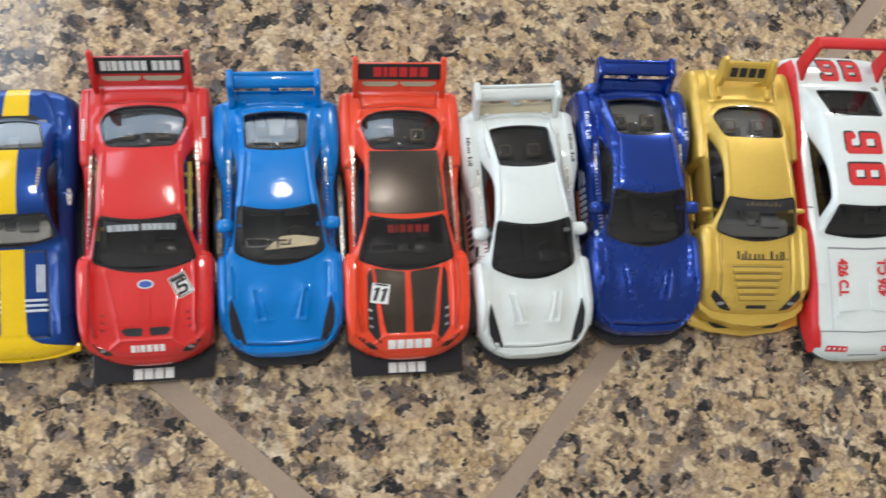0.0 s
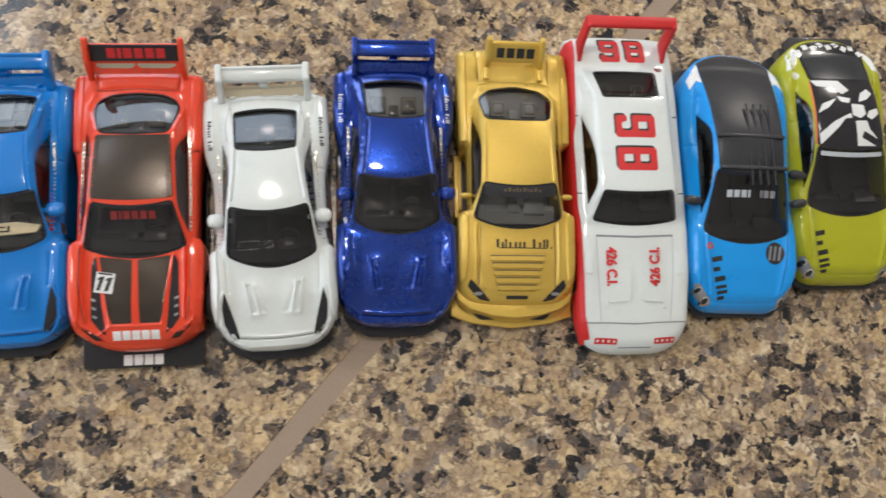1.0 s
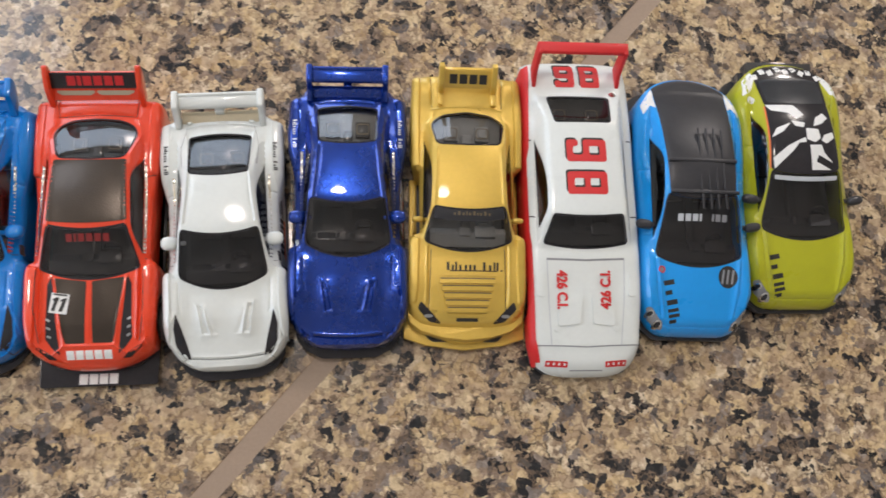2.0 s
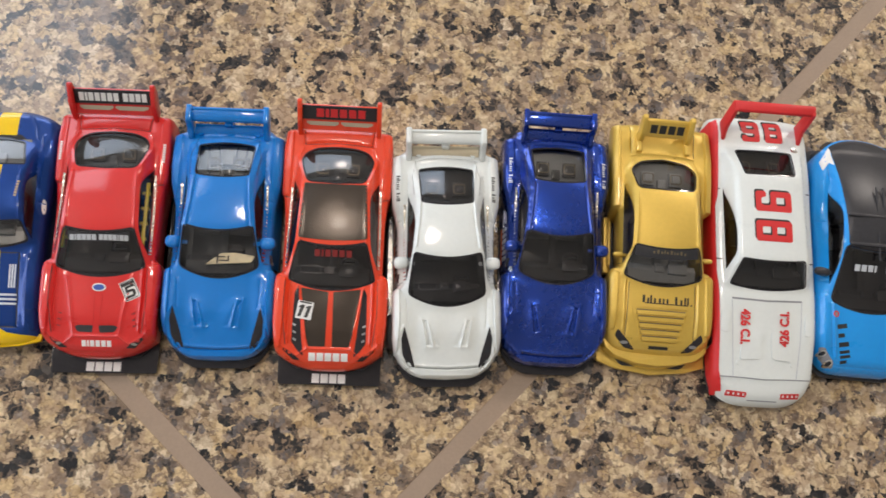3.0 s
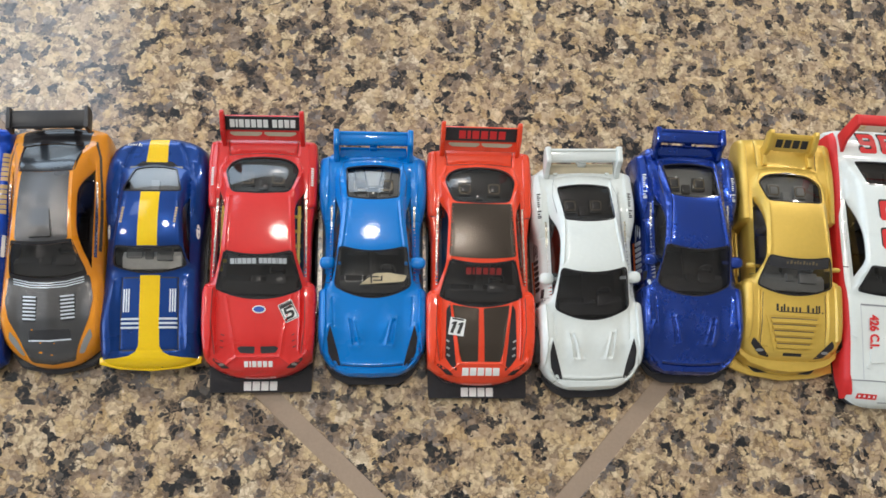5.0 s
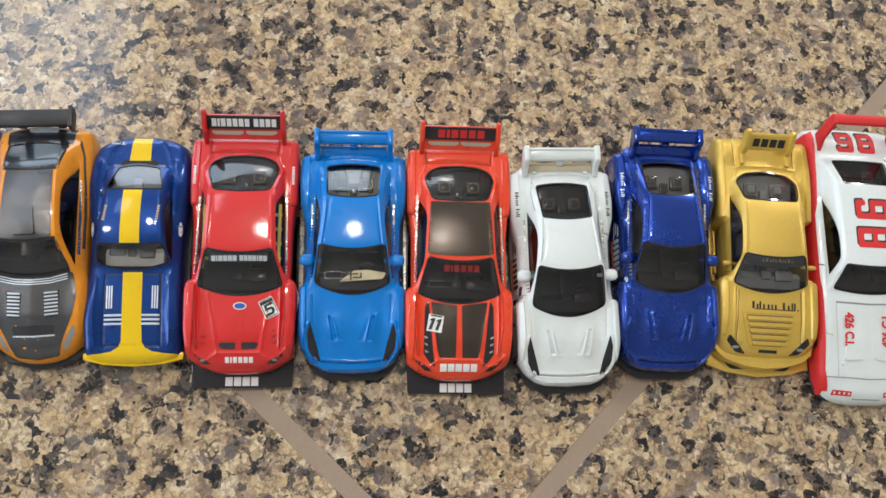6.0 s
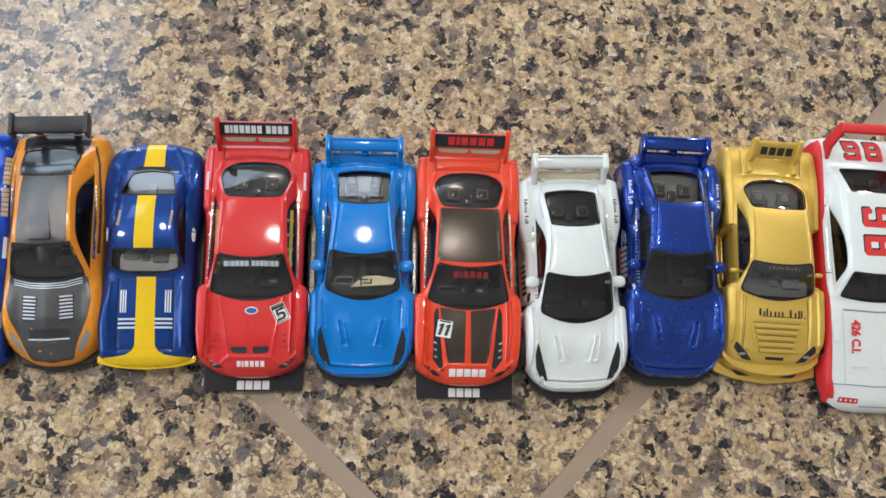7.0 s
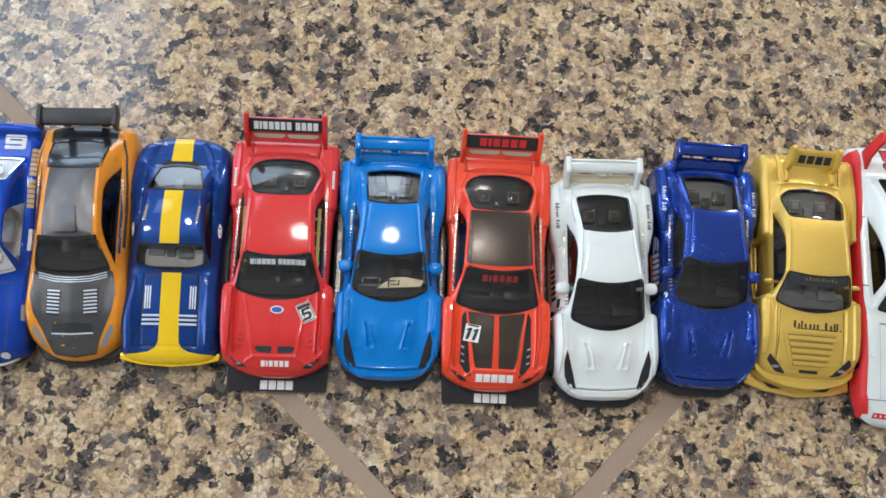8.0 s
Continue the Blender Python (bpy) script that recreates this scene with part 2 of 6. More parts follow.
ROYAL = flake("royal_blue_paint", (0.002, 0.042, 0.34), 0.3, 0.4, 0.5, 0.08, spec=0.15)
GOLD = flake("gold_metallic_paint", (0.69, 0.455, 0.078), 0.32, 0.35, 0.35, 0.9, 4200.0)
LIGHT_BLUE = enamel("light_blue_enamel", (0.010, 0.30, 0.78))
LIME = enamel("lime_enamel", (0.42, 0.42, 0.012))
ORANGE = enamel("orange_enamel", (0.80, 0.29, 0.010))
YELLOW = mat("yellow_tampo", (0.84, 0.55, 0.002), 0.16, vary=0.03, spec=0.4)
GUNMETAL = flake("gunmetal_paint", (0.125, 0.122, 0.124), 0.22, 0.85, 0.06, 0.7, 5200.0)
BLACK_GLOSS = mat("black_gloss_tampo", (0.029, 0.026, 0.028), 0.12, vary=0.15, bump=0.08, spec=0.3)
BLACK_SATIN = mat("black_satin_plastic", (0.038, 0.037, 0.040), 0.34, vary=0.15, spec=0.34)
BLACK_ROOF = flake("black_lacquer", (0.060, 0.045, 0.033), 0.21, 0.4, 0.06, 0.5, 2600.0, spec=0.4)
INK = mat("black_ink", (0.02, 0.018, 0.016), 0.5)
INK_WHITE = mat("white_ink", (0.78, 0.77, 0.74), 0.5)
INK_RED = mat("red_ink", (0.62, 0.02, 0.02), 0.5)
INK_GOLD = mat("gold_ink", (0.55, 0.38, 0.16), 0.5)
# Faint print on the gold sun strip, and painted shade between its louvres.
BRONZE_PRINT_SHADE = mat("bronze_print_and_slot_shade", (0.16, 0.12, 0.06), 0.5)
INK_BLUE = mat("blue_ink", (0.03, 0.09, 0.38), 0.5)
INK_GREY = mat("grey_ink", (0.25, 0.25, 0.26), 0.5)
INK_PALE = mat("pale_grey_ink", (0.50, 0.52, 0.54), 0.4)
# Chrome's pale blue reflection put into the colour; also cobalt's silver print.
SILVER = mat("silver_with_chrome_sheen", (0.72, 0.76, 0.82), 0.28, 0.35, vary=0.12)
# Copy of the red ink, darkened to look dimmed by tinted glass.
INK_RED_DIMMED = mat("red_ink_dimmed", (0.22, 0.016, 0.014), 0.4)
TRIM = mat("scuffed_chrome_trim", (0.92, 0.86, 0.74), 0.2, 1.0, vary=0.4, scale=1500.0, bump=1.0)
INK_ORANGE = mat("orange_ink", (0.75, 0.16, 0.03), 0.5)
CHROME = mat("chrome_plating", (0.75, 0.74, 0.72), 0.18, 1.0, vary=0.1)
DULL_SILVER = mat("dull_silver_paint", (0.42, 0.42, 0.42), 0.35, 0.7)
# Dark colour that paints the shade inside the bodies' panel gaps.
GAP_SHADE = mat("panel_gap_shade", (0.055, 0.045, 0.040), 0.7, vary=0.3)
RUBBER = mat("tyre_rubber", (0.035, 0.034, 0.034), 0.55, vary=0.2)
INTERIOR = mat("interior_black_plastic", (0.052, 0.049, 0.049), 0.13, vary=0.15)
EDGE_GLINT_TRIM = mat("interior_edge_glint_trim", (0.30, 0.245, 0.16), 0.2, 0.3, vary=0.1)
INTERIOR_CREAM = mat("interior_cream_plastic", (0.85, 0.73, 0.48), 0.4, vary=0.1)
INTERIOR_PEWTER = mat("interior_pewter_plastic", (0.22, 0.22, 0.215), 0.3, vary=0.15)
INTERIOR_PALE = mat("interior_white_plastic", (0.80, 0.79, 0.76), 0.45, vary=0.1)
INTERIOR_GREY = mat("interior_grey_plastic", (0.26, 0.26, 0.26), 0.45, vary=0.1)
INTERIOR_YELLOW = mat("interior_yellow_plastic", (0.80, 0.62, 0.05), 0.4, vary=0.1)
GLASS_DARK = glass("dark_tinted_glass", (0.66, 0.64, 0.63))
GLASS_BLACK = glass("black_tinted_glass", (0.50, 0.48, 0.49), 0.07)
GLASS_SMOKE = glass("smoked_glass", (0.72, 0.71, 0.69))
GLASS_MID = glass("lightly_tinted_glass", (0.94, 0.93, 0.91))
GLASS_PRIVACY = mat("privacy_glass", (0.020, 0.023, 0.028), 0.22, coat=0.4, vary=0.1)
GLASS_CLEAR = glass("clear_plastic_glass", (0.94, 0.95, 0.96))
LAMP_GLOW = bpy.data.materials.new("lamp_glow")
LAMP_GLOW.use_nodes = True
LAMP_GLOW.node_tree.nodes["Principled BSDF"].inputs["Emission Color"].default_value = (1, 0.85, 0.62, 1)
LAMP_GLOW.node_tree.nodes["Principled BSDF"].inputs["Emission Strength"].default_value = 20.0
PANEL_GLOW = bpy.data.materials.new("panel_glow")
PANEL_GLOW.use_nodes = True
PANEL_GLOW.node_tree.nodes["Principled BSDF"].inputs["Emission Color"].default_value = (0.82, 0.91, 1, 1)
PANEL_GLOW.node_tree.nodes["Principled BSDF"].inputs["Emission Strength"].default_value = 3.0

from mathutils import geometry

MM = 0.001


# ---- mesh tools; all lengths of the toys are in millimetres, v across, u from the nose back, z up ----
def part(name, bm, material, parent=None, label="", smooth=True, angle=38):
    me = bpy.data.meshes.new(name)
    bm.to_mesh(me)
    bm.free()
    me.materials.append(material)
    if smooth:
        me.polygons.foreach_set("use_smooth", [True] * len(me.polygons))
        me.set_sharp_from_angle(angle=radians(angle))
    ob = new(name, me)
    ob.parent = parent
    if label:
        tagged(ob, label)
    return ob


def box(lo, hi, bevel=0.0, segments=2, bm=None, m=None):
    """A bevelled block between two corners (mm)."""
    b = bmesh.new()
    bmesh.ops.create_cube(b, size=1.0)
    size, mid = Vector(hi) - Vector(lo), (Vector(hi) + Vector(lo)) / 2
    bmesh.ops.transform(b, matrix=Matrix.LocRotScale(mid, None, size), verts=b.verts)
    if bevel:
        bmesh.ops.bevel(b, geom=b.edges[:], offset=bevel, segments=segments, profile=0.6, affect="EDGES")
    if m:
        bmesh.ops.transform(b, matrix=m, verts=b.verts)
    bmesh.ops.transform(b, matrix=Matrix.Scale(MM, 4), verts=b.verts)
    return join(bm, b)


def join(bm, b):
    if bm is None:
        return b
    me = bpy.data.meshes.new("joined")
    b.to_mesh(me)
    b.free()
    bm.from_mesh(me)
    bpy.data.meshes.remove(me)
    return bm


def extruded(outline, axis, lo, hi, bevel=0.0):
    """A plate: an outline in the plane square to axis ('v': (u, z) pairs, 'u': (v, z), 'z': (v, u)), from lo to hi (mm)."""
    b = bmesh.new()
    put = {"v": lambda p, w: (w, p[0], p[1]), "u": lambda p, w: (p[0], w, p[1]), "z": lambda p, w: (p[0], p[1], w)}[axis]
    low = [b.verts.new(put(p, lo)) for p in outline]
    high = [b.verts.new(put(p, hi)) for p in outline]
    b.faces.new(low)
    b.faces.new(high)
    for i in range(len(low)):
        j = (i + 1) % len(low)
        b.faces.new((low[i], low[j], high[j], high[i]))
    bmesh.ops.recalc_face_normals(b, faces=b.faces)
    if bevel:
        bmesh.ops.bevel(b, geom=[e for e in b.edges if e.calc_face_angle(0) > 0.6], offset=bevel, segments=2, profile=0.6, affect="EDGES")
    bmesh.ops.transform(b, matrix=Matrix.Scale(MM, 4), verts=b.verts)
    return b


def lathe(profile, segments, centre, bm=None):
    """Revolves (radius, x) pairs round the cross axis of the car through centre (mm)."""
    b = bm or bmesh.new()
    rings = []
    for k in range(segments):
        a = 2 * math.pi * k / segments
        rings.append([b.verts.new(((centre[0] + x) * MM, (centre[1] + r * math.cos(a)) * MM, (centre[2] + r * math.sin(a)) * MM)) for r, x in profile])
    for k in range(segments):
        p, q = rings[k], rings[(k + 1) % segments]
        for i in range(len(profile) - 1):
            b.faces.new((p[i], q[i], q[i + 1], p[i + 1]))
    bmesh.ops.remove_doubles(b, verts=b.verts, dist=1e-6)
    bmesh.ops.recalc_face_normals(b, faces=b.faces)
    return b


def dense(loop, step):
    out = []
    for i, (a, b) in enumerate(zip(loop, loop[1:] + loop[:1])):
        n = max(1, int(math.hypot(b[0] - a[0], b[1] - a[1]) / step + 0.5))
        out += [(a[0] + (b[0] - a[0]) * k / n, a[1] + (b[1] - a[1]) * k / n) for k in range(n)]
    return out


def rounded(loop, r):
    """Cuts the corners of a closed loop to soft arcs of about r."""
    out, n = [], len(loop)
    for i in range(n):
        p, a, q = loop[i - 1], loop[i], loop[(i + 1) % n]
        la, lb = math.dist(p, a), math.dist(a, q)
        ka, kb = min(0.45, r / max(la, 1e-6)), min(0.45, r / max(lb, 1e-6))
        s = (a[0] + (p[0] - a[0]) * ka, a[1] + (p[1] - a[1]) * ka)
        e = (a[0] + (q[0] - a[0]) * kb, a[1] + (q[1] - a[1]) * kb)
        for k in range(5):
            t = k / 4
            out.append(tuple((1 - t) ** 2 * s[j] + 2 * t * (1 - t) * a[j] + t * t * e[j] for j in (0, 1)))
    return out


def inside(pts, loop):
    pts, loop = np.asarray(pts, float), np.asarray(loop, float)
    hit = np.zeros(len(pts), bool)
    x, y = pts[:, 0], pts[:, 1]
    for (x0, y0), (x1, y1) in zip(loop, np.roll(loop, -1, axis=0)):
        cross = (y0 > y) != (y1 > y)
        if y1 != y0:
            hit ^= cross & (x < (x1 - x0) * (y - y0) / (y1 - y0) + x0)
    return hit


def sheet(outline, z_of, step=0.9, holes=(), rings=(), skirt=None, lip=0.0, drop=0.0, marks=None):
    """A fine net over an outline (mm) with holes in it, laid on the height z_of(v, u). skirt(v, u, z): the foot of the outer edge; lip: how deep
    the edges of the holes turn in; drop: how deep the outer edge turns down where there is no skirt."""
    loops = [dense(list(outline), step * 0.8)] + [dense(list(h), step * 0.8) for h in holes]
    pts, edges, owner = [], [], []
    for k, loop in enumerate(loops):
        at = len(pts)
        pts += loop
        owner += [k] * len(loop)
        edges += [(at + i, at + (i + 1) % len(loop)) for i in range(len(loop))]
    fixed = np.array(pts)
    lo, hi = fixed.min(0), fixed.max(0)
    gu, gv = np.meshgrid(np.arange(lo[1], hi[1] + step, step * 0.866), np.arange(lo[0], hi[0] + step, step), indexing="ij")
    gv = gv + (np.arange(gv.shape[0]) % 2)[:, None] * step / 2
    grid = np.c_[gv.ravel(), gu.ravel()]
    if rings:
        c = np.array(loops[0])
        tangent = np.roll(c, -1, 0) - np.roll(c, 1, 0)
        normal = np.c_[-tangent[:, 1], tangent[:, 0]] / np.maximum(np.linalg.norm(tangent, axis=1), 1e-9)[:, None]
        probe = inside(c + normal * 0.05, c)
        normal[~probe] *= -1
        extra = [c + normal * d for d in rings]
        grid = np.r_[np.concatenate(extra), grid[~near(grid, c, max(rings) + step * 0.4)]]
    if marks is not None and len(marks):
        grid = np.r_[marks, grid[~near(grid, marks, step * 0.33)]]
    ok = inside(grid, loops[0])
    for h in loops[1:]:
        ok &= ~inside(grid, h)
    grid = grid[ok]
    if len(grid):
        grid = grid[~near(grid, fixed, 0.22 if rings else step * 0.4)]
    every = [Vector(p) for p in pts] + [Vector(p) for p in grid]
    verts, _, faces, origin, _, _ = geometry.delaunay_2d_cdt(every, edges, [], 0, 1e-5)
    vv = np.array([(p.x, p.y) for p in verts])
    tri = np.array([f for f in faces if len(f) == 3])
    mid = vv[tri].mean(axis=1)
    keep = inside(mid, loops[0])
    for h in loops[1:]:
        keep &= ~inside(mid, h)
    tri = tri[keep]
    zz = z_of(vv[:, 0], vv[:, 1])
    b = bmesh.new()
    bv = [b.verts.new((p[0] * MM, p[1] * MM, z * MM)) for p, z in zip(vv, zz)]
    for f in tri:
        b.faces.new([bv[i] for i in f])
    loop_of = {}
    for i, o in enumerate(origin):
        if o and o[0] < len(owner):
            loop_of[bv[i]] = owner[o[0]]
    foot = {}

    def below(v, k):
        if v not in foot:
            x, y, z = (c / MM for c in v.co)
            if k == 0:
                f = skirt(x, y, z) if skirt else [(x, y, z - drop)]
            else:
                f = [(x, y, z - lip)]
            foot[v] = [b.verts.new((p[0] * MM, p[1] * MM, p[2] * MM)) for p in f]
        return foot[v]

    for e in [e for e in b.edges if len(e.link_faces) == 1]:
        k = min(loop_of.get(v, 0) for v in e.verts)
        if (k == 0 and not (skirt or drop)) or (k and not lip):
            continue
        loop = e.link_loops[0]
        p, q = loop.vert, loop.link_loop_next.vert
        for fp, fq in zip(below(p, k), below(q, k)):
            b.faces.new((q, p, fp, fq))
            p, q = fp, fq
    loose = [v for v in b.verts if not v.link_faces]
    bmesh.ops.delete(b, geom=loose, context="VERTS")
    return b


def near(pts, others, dist):
    out = np.zeros(len(pts), bool)
    for i in range(0, len(pts), 2000):
        d = pts[i:i + 2000, None, :] - others[None, :, :]
        out[i:i + 2000] = ((d ** 2).sum(-1) < dist * dist).any(1)
    return out


def gap(pts, line):
    """How far each point lies from a line of (v, u) points."""
    best = np.full(len(pts), 1e9)
    for (ax, ay), (bx, by) in zip(line, line[1:]):
        dx, dy = bx - ax, by - ay
        t = np.clip(((pts[:, 0] - ax) * dx + (pts[:, 1] - ay) * dy) / max(dx * dx + dy * dy, 1e-9), 0, 1)
        best = np.minimum(best, np.hypot(pts[:, 0] - ax - t * dx, pts[:, 1] - ay - t * dy))
    return best


# ---- the toy cars ----
class Shape:
    """The upper surface of a toy car as a height over its plan."""

    def __init__(self, s):
        self.s = s
        self.u, self.w = (np.array(c, float) for c in zip(*s["width"]))
        self.zu, self.zz = (np.array(c, float) for c in zip(*s["top"]))

    def marks(self):
        """Extra points of the net along creases and the edges of raised plates."""
        out = []
        for pts, width, amp in self.s.get("creases", ()):
            line = np.array(dense_line(pts, 0.55))
            side = np.gradient(line, axis=0)
            side = np.c_[-side[:, 1], side[:, 0]] / np.maximum(np.linalg.norm(side, axis=1), 1e-9)[:, None]
            out += [line, line + side * width * 1.3, line - side * width * 1.3]
        for loop, amp, soft in self.s.get("plates", ()):
            line = dense(list(loop), 0.55)
            out += [np.array(line), np.array(grown(line, -soft))]
        if not out:
            return None
        p = np.concatenate(out)
        p = np.r_[p, p * (-1, 1)]
        keep, seen = [], set()
        for a in p:
            key = (round(a[0] / 0.16), round(a[1] / 0.16))
            if key not in seen:
                seen.add(key)
                keep.append(a)
        return np.array(keep)

    def detail(self, v, u):
        """Creases (ridges and grooves along a line) and raised or sunk plates, alike on both sides."""
        a = np.c_[np.abs(v).ravel(), u.ravel()]
        z = np.zeros(len(a))
        for pts, width, amp in self.s.get("creases", ()):
            d = gap(a, pts)
            z += amp * np.exp(-(d / width) ** 2)
        for loop, amp, soft in self.s.get("plates", ()):
            d = gap(a, list(loop) + [loop[0]])
            t = np.clip(d / soft, 0, 1) * inside(a, loop)
            z += amp * t * t * (3 - 2 * t)
        return z.reshape(v.shape)

    def half(self, u):
        return np.interp(u, self.u, self.w)

    def nose_at(self, v):
        s = self.s
        if "nose_line" in s:
            a, b = zip(*s["nose_line"])
            return np.interp(np.abs(v), a, b)
        return s["nose"][0] * np.clip(np.abs(v) / self.half(s["nose"][0]), 0, 1.1) ** s["nose"][1]

    def outline(self, grow=0.0):
        s = self.s
        L, f, r = s["L"], float(self.half(s["nose"][0])) + grow, float(self.half(s["L"] - s["tail"][0])) + grow
        pts = []
        for v in np.sin(np.linspace(-math.pi / 2, math.pi / 2, 31)):
            pts.append((v * f, float(self.nose_at(v * f)) - grow))
        for u in np.arange(s["nose"][0] + 0.7, L - s["tail"][0] - 0.3, 0.7):
            pts.append((float(self.half(u)) + grow, u))
        for v in np.sin(np.linspace(math.pi / 2, -math.pi / 2, 31)):
            pts.append((v * r, L - s["tail"][0] * abs(v) ** s["tail"][1] + grow))
        for u in np.arange(s["nose"][0] + 0.7, L - s["tail"][0] - 0.3, 0.7)[::-1]:
            pts.append((-float(self.half(u)) - grow, u))
        return pts

    def cabin_width(self, u):
        c = self.s["cabin"]
        base = np.interp(u, (c["front"], c["back"]), (c["base"][0], c["base"][1]))
        roof = np.interp(u, (c["screen"], c["rear"]), (c["roof"][0], c["roof"][1]))
        return base, roof

    def z(self, v, u):
        v, u = np.asarray(v, float), np.asarray(u, float)
        s, c = self.s, self.s["cabin"]
        h = np.maximum(self.half(u), 1.0)
        n = np.clip(np.abs(v) / h, 0, 1)
        z = np.interp(u, self.zu, self.zz)
        z = z - s.get("crown", 0.9) * n ** 2
        for uw in s["wheels"]:
            z = z + s.get("fender", 0.9) * np.exp(-((u - uw) / 7.5) ** 2) * np.clip((n - 0.55) / 0.3, 0, 1) ** 2 * (3 - 2 * np.clip((n - 0.55) / 0.3, 0, 1))
        for (v0, u0, rv, ru, amp) in s.get("bumps", ()):
            z = z + amp * np.exp(-(((np.abs(v) - v0) / rv) ** 2 + ((u - u0) / ru) ** 2) ** 1.5)
        r = s.get("edge", 3.4)
        front = u - self.nose_at(v)
        rear = s["L"] - s["tail"][0] * np.clip(np.abs(v) / self.half(s["L"] - s["tail"][0]), 0, 1.1) ** s["tail"][1] - u
        for d, rr in ((h - np.abs(v), r), (front, s.get("nose_edge", r)), (rear, r)):
            d = np.clip(d, 0, rr)
            z = z - (rr - np.sqrt(np.maximum(rr * rr - (rr - d) ** 2, 0))) * 0.9
        base, roof = self.cabin_width(u)
        zr, zf, zb = c["z"], c["belt"][0], c["belt"][1]
        mid, length = (c["screen"] + c["rear"]) / 2, max(c["rear"] - c["screen"], 1)
        top = zr - c.get("crown", 0.9) * (v / roof) ** 2 - c.get("arch", 0.5) * ((u - mid) / length * 2) ** 2
        fs = zf + (zr - zf) * (u - c["front"] - c["bow"][0] * (v / c["base"][0]) ** 2) / (c["screen"] - c["front"])
        rs = zb + (zr - zb) * (c["back"] - c["bow"][1] * (v / c["base"][1]) ** 2 - u) / (c["back"] - c["rear"])
        ss = (zf + zb) / 2 - 0.5 + (zr - (zf + zb) / 2 + 0.5) * (base - np.abs(v)) / np.maximum(base - roof, 0.4)
        k = c.get("soft", 0.3)
        cab = -k * np.log(np.exp(-top / k) + np.exp(-fs / k) + np.exp(-rs / k) + np.exp(-np.clip(ss, -30, 60) / k))
        q = 0.22
        m = np.maximum(z, cab)
        z = m + q * np.log(np.exp((z - m) / q) + np.exp((cab - m) / q))
        if "creases" in s or "plates" in s:
            z = z + self.detail(*np.broadcast_arrays(v, u))
        return z

    def on(self, offset):
        return lambda v, u: self.z(v, u) + offset


def window(bottom, top, r=0.9, n=12):
    """A pane's outline in plan. bottom, top: (half width, u at the middle, u at the corners)."""
    pts = []
    for (w, um, ue), way in ((bottom, 1), (top, -1)):
        for k in range(n + 1):
            t = way * (2 * k / n - 1)
            pts.append((w * t, um + (ue - um) * t * t))
    corner = {0, n, n + 1, 2 * n + 1}
    out = []
    for i, a in enumerate(pts):
        if i in corner:
            p, q = pts[i - 1], pts[(i + 1) % len(pts)]
            la, lb = max(math.dist(p, a), 1e-6), max(math.dist(a, q), 1e-6)
            s = [a[j] + (p[j] - a[j]) * min(0.45, r / la) for j in (0, 1)]
            e = [a[j] + (q[j] - a[j]) * min(0.45, r / lb) for j in (0, 1)]
            out += [tuple((1 - t) ** 2 * s[j] + 2 * t * (1 - t) * a[j] + t * t * e[j] for j in (0, 1)) for t in (0, 0.33, 0.67, 1)]
        else:
            out.append(a)
    return out


def side_pane(shape, side, u0, u1, inner=0.35, outer=0.5, sharp=(0.12, 0.2), n=16):
    """A side window between the roof's edge and the waist, narrowing to both ends."""
    a, b = [], []
    for k in range(n + 1):
        t = k / n
        u = u0 + (u1 - u0) * t
        base, roof = shape.cabin_width(u)
        f = min(1.0, t / sharp[0] if sharp[0] else 1, (1 - t) / sharp[1] if sharp[1] else 1)
        f = max(0.06, math.sin(f * math.pi / 2))
        lo, hi = float(base) - outer, float(roof) + inner
        a.append((side * lo, u))
        b.append((side * (lo + (hi - lo) * f), u))
    return a + b[::-1]


def grown(loop, d):
    """The loop moved outwards by d."""
    c = np.array(loop)
    tangent = np.roll(c, -1, 0) - np.roll(c, 1, 0)
    normal = np.c_[tangent[:, 1], -tangent[:, 0]] / np.maximum(np.linalg.norm(tangent, axis=1), 1e-9)[:, None]
    area = (c[:, 0] * np.roll(c[:, 1], -1) - c[:, 1] * np.roll(c[:, 0], -1)).sum()
    return [tuple(p) for p in c + normal * (d if area > 0 else -d)]


def strip(points, width):
    """The outline of a thin band along a line of (v, u) points."""
    left, right = [], []
    for i, p in enumerate(points):
        a, b = points[max(i - 1, 0)], points[min(i + 1, len(points) - 1)]
        d = (b[0] - a[0], b[1] - a[1])
        n = math.hypot(*d) or 1
        left.append((p[0] - d[1] / n * width / 2, p[1] + d[0] / n * width / 2))
        right.append((p[0] + d[1] / n * width / 2, p[1] - d[0] / n * width / 2))
    return left + right[::-1]


def rect(v, u, w, l, turn=0.0):
    c, s = math.cos(radians(turn)), math.sin(radians(turn))
    return [(v + x * c - y * s, u + x * s + y * c) for x, y in ((-w / 2, -l / 2), (w / 2, -l / 2), (w / 2, l / 2), (-w / 2, l / 2))]


def oval(v, u, w, l, n=24):
    return [(v + w / 2 * math.cos(2 * math.pi * k / n), u + l / 2 * math.sin(2 * math.pi * k / n)) for k in range(n)]


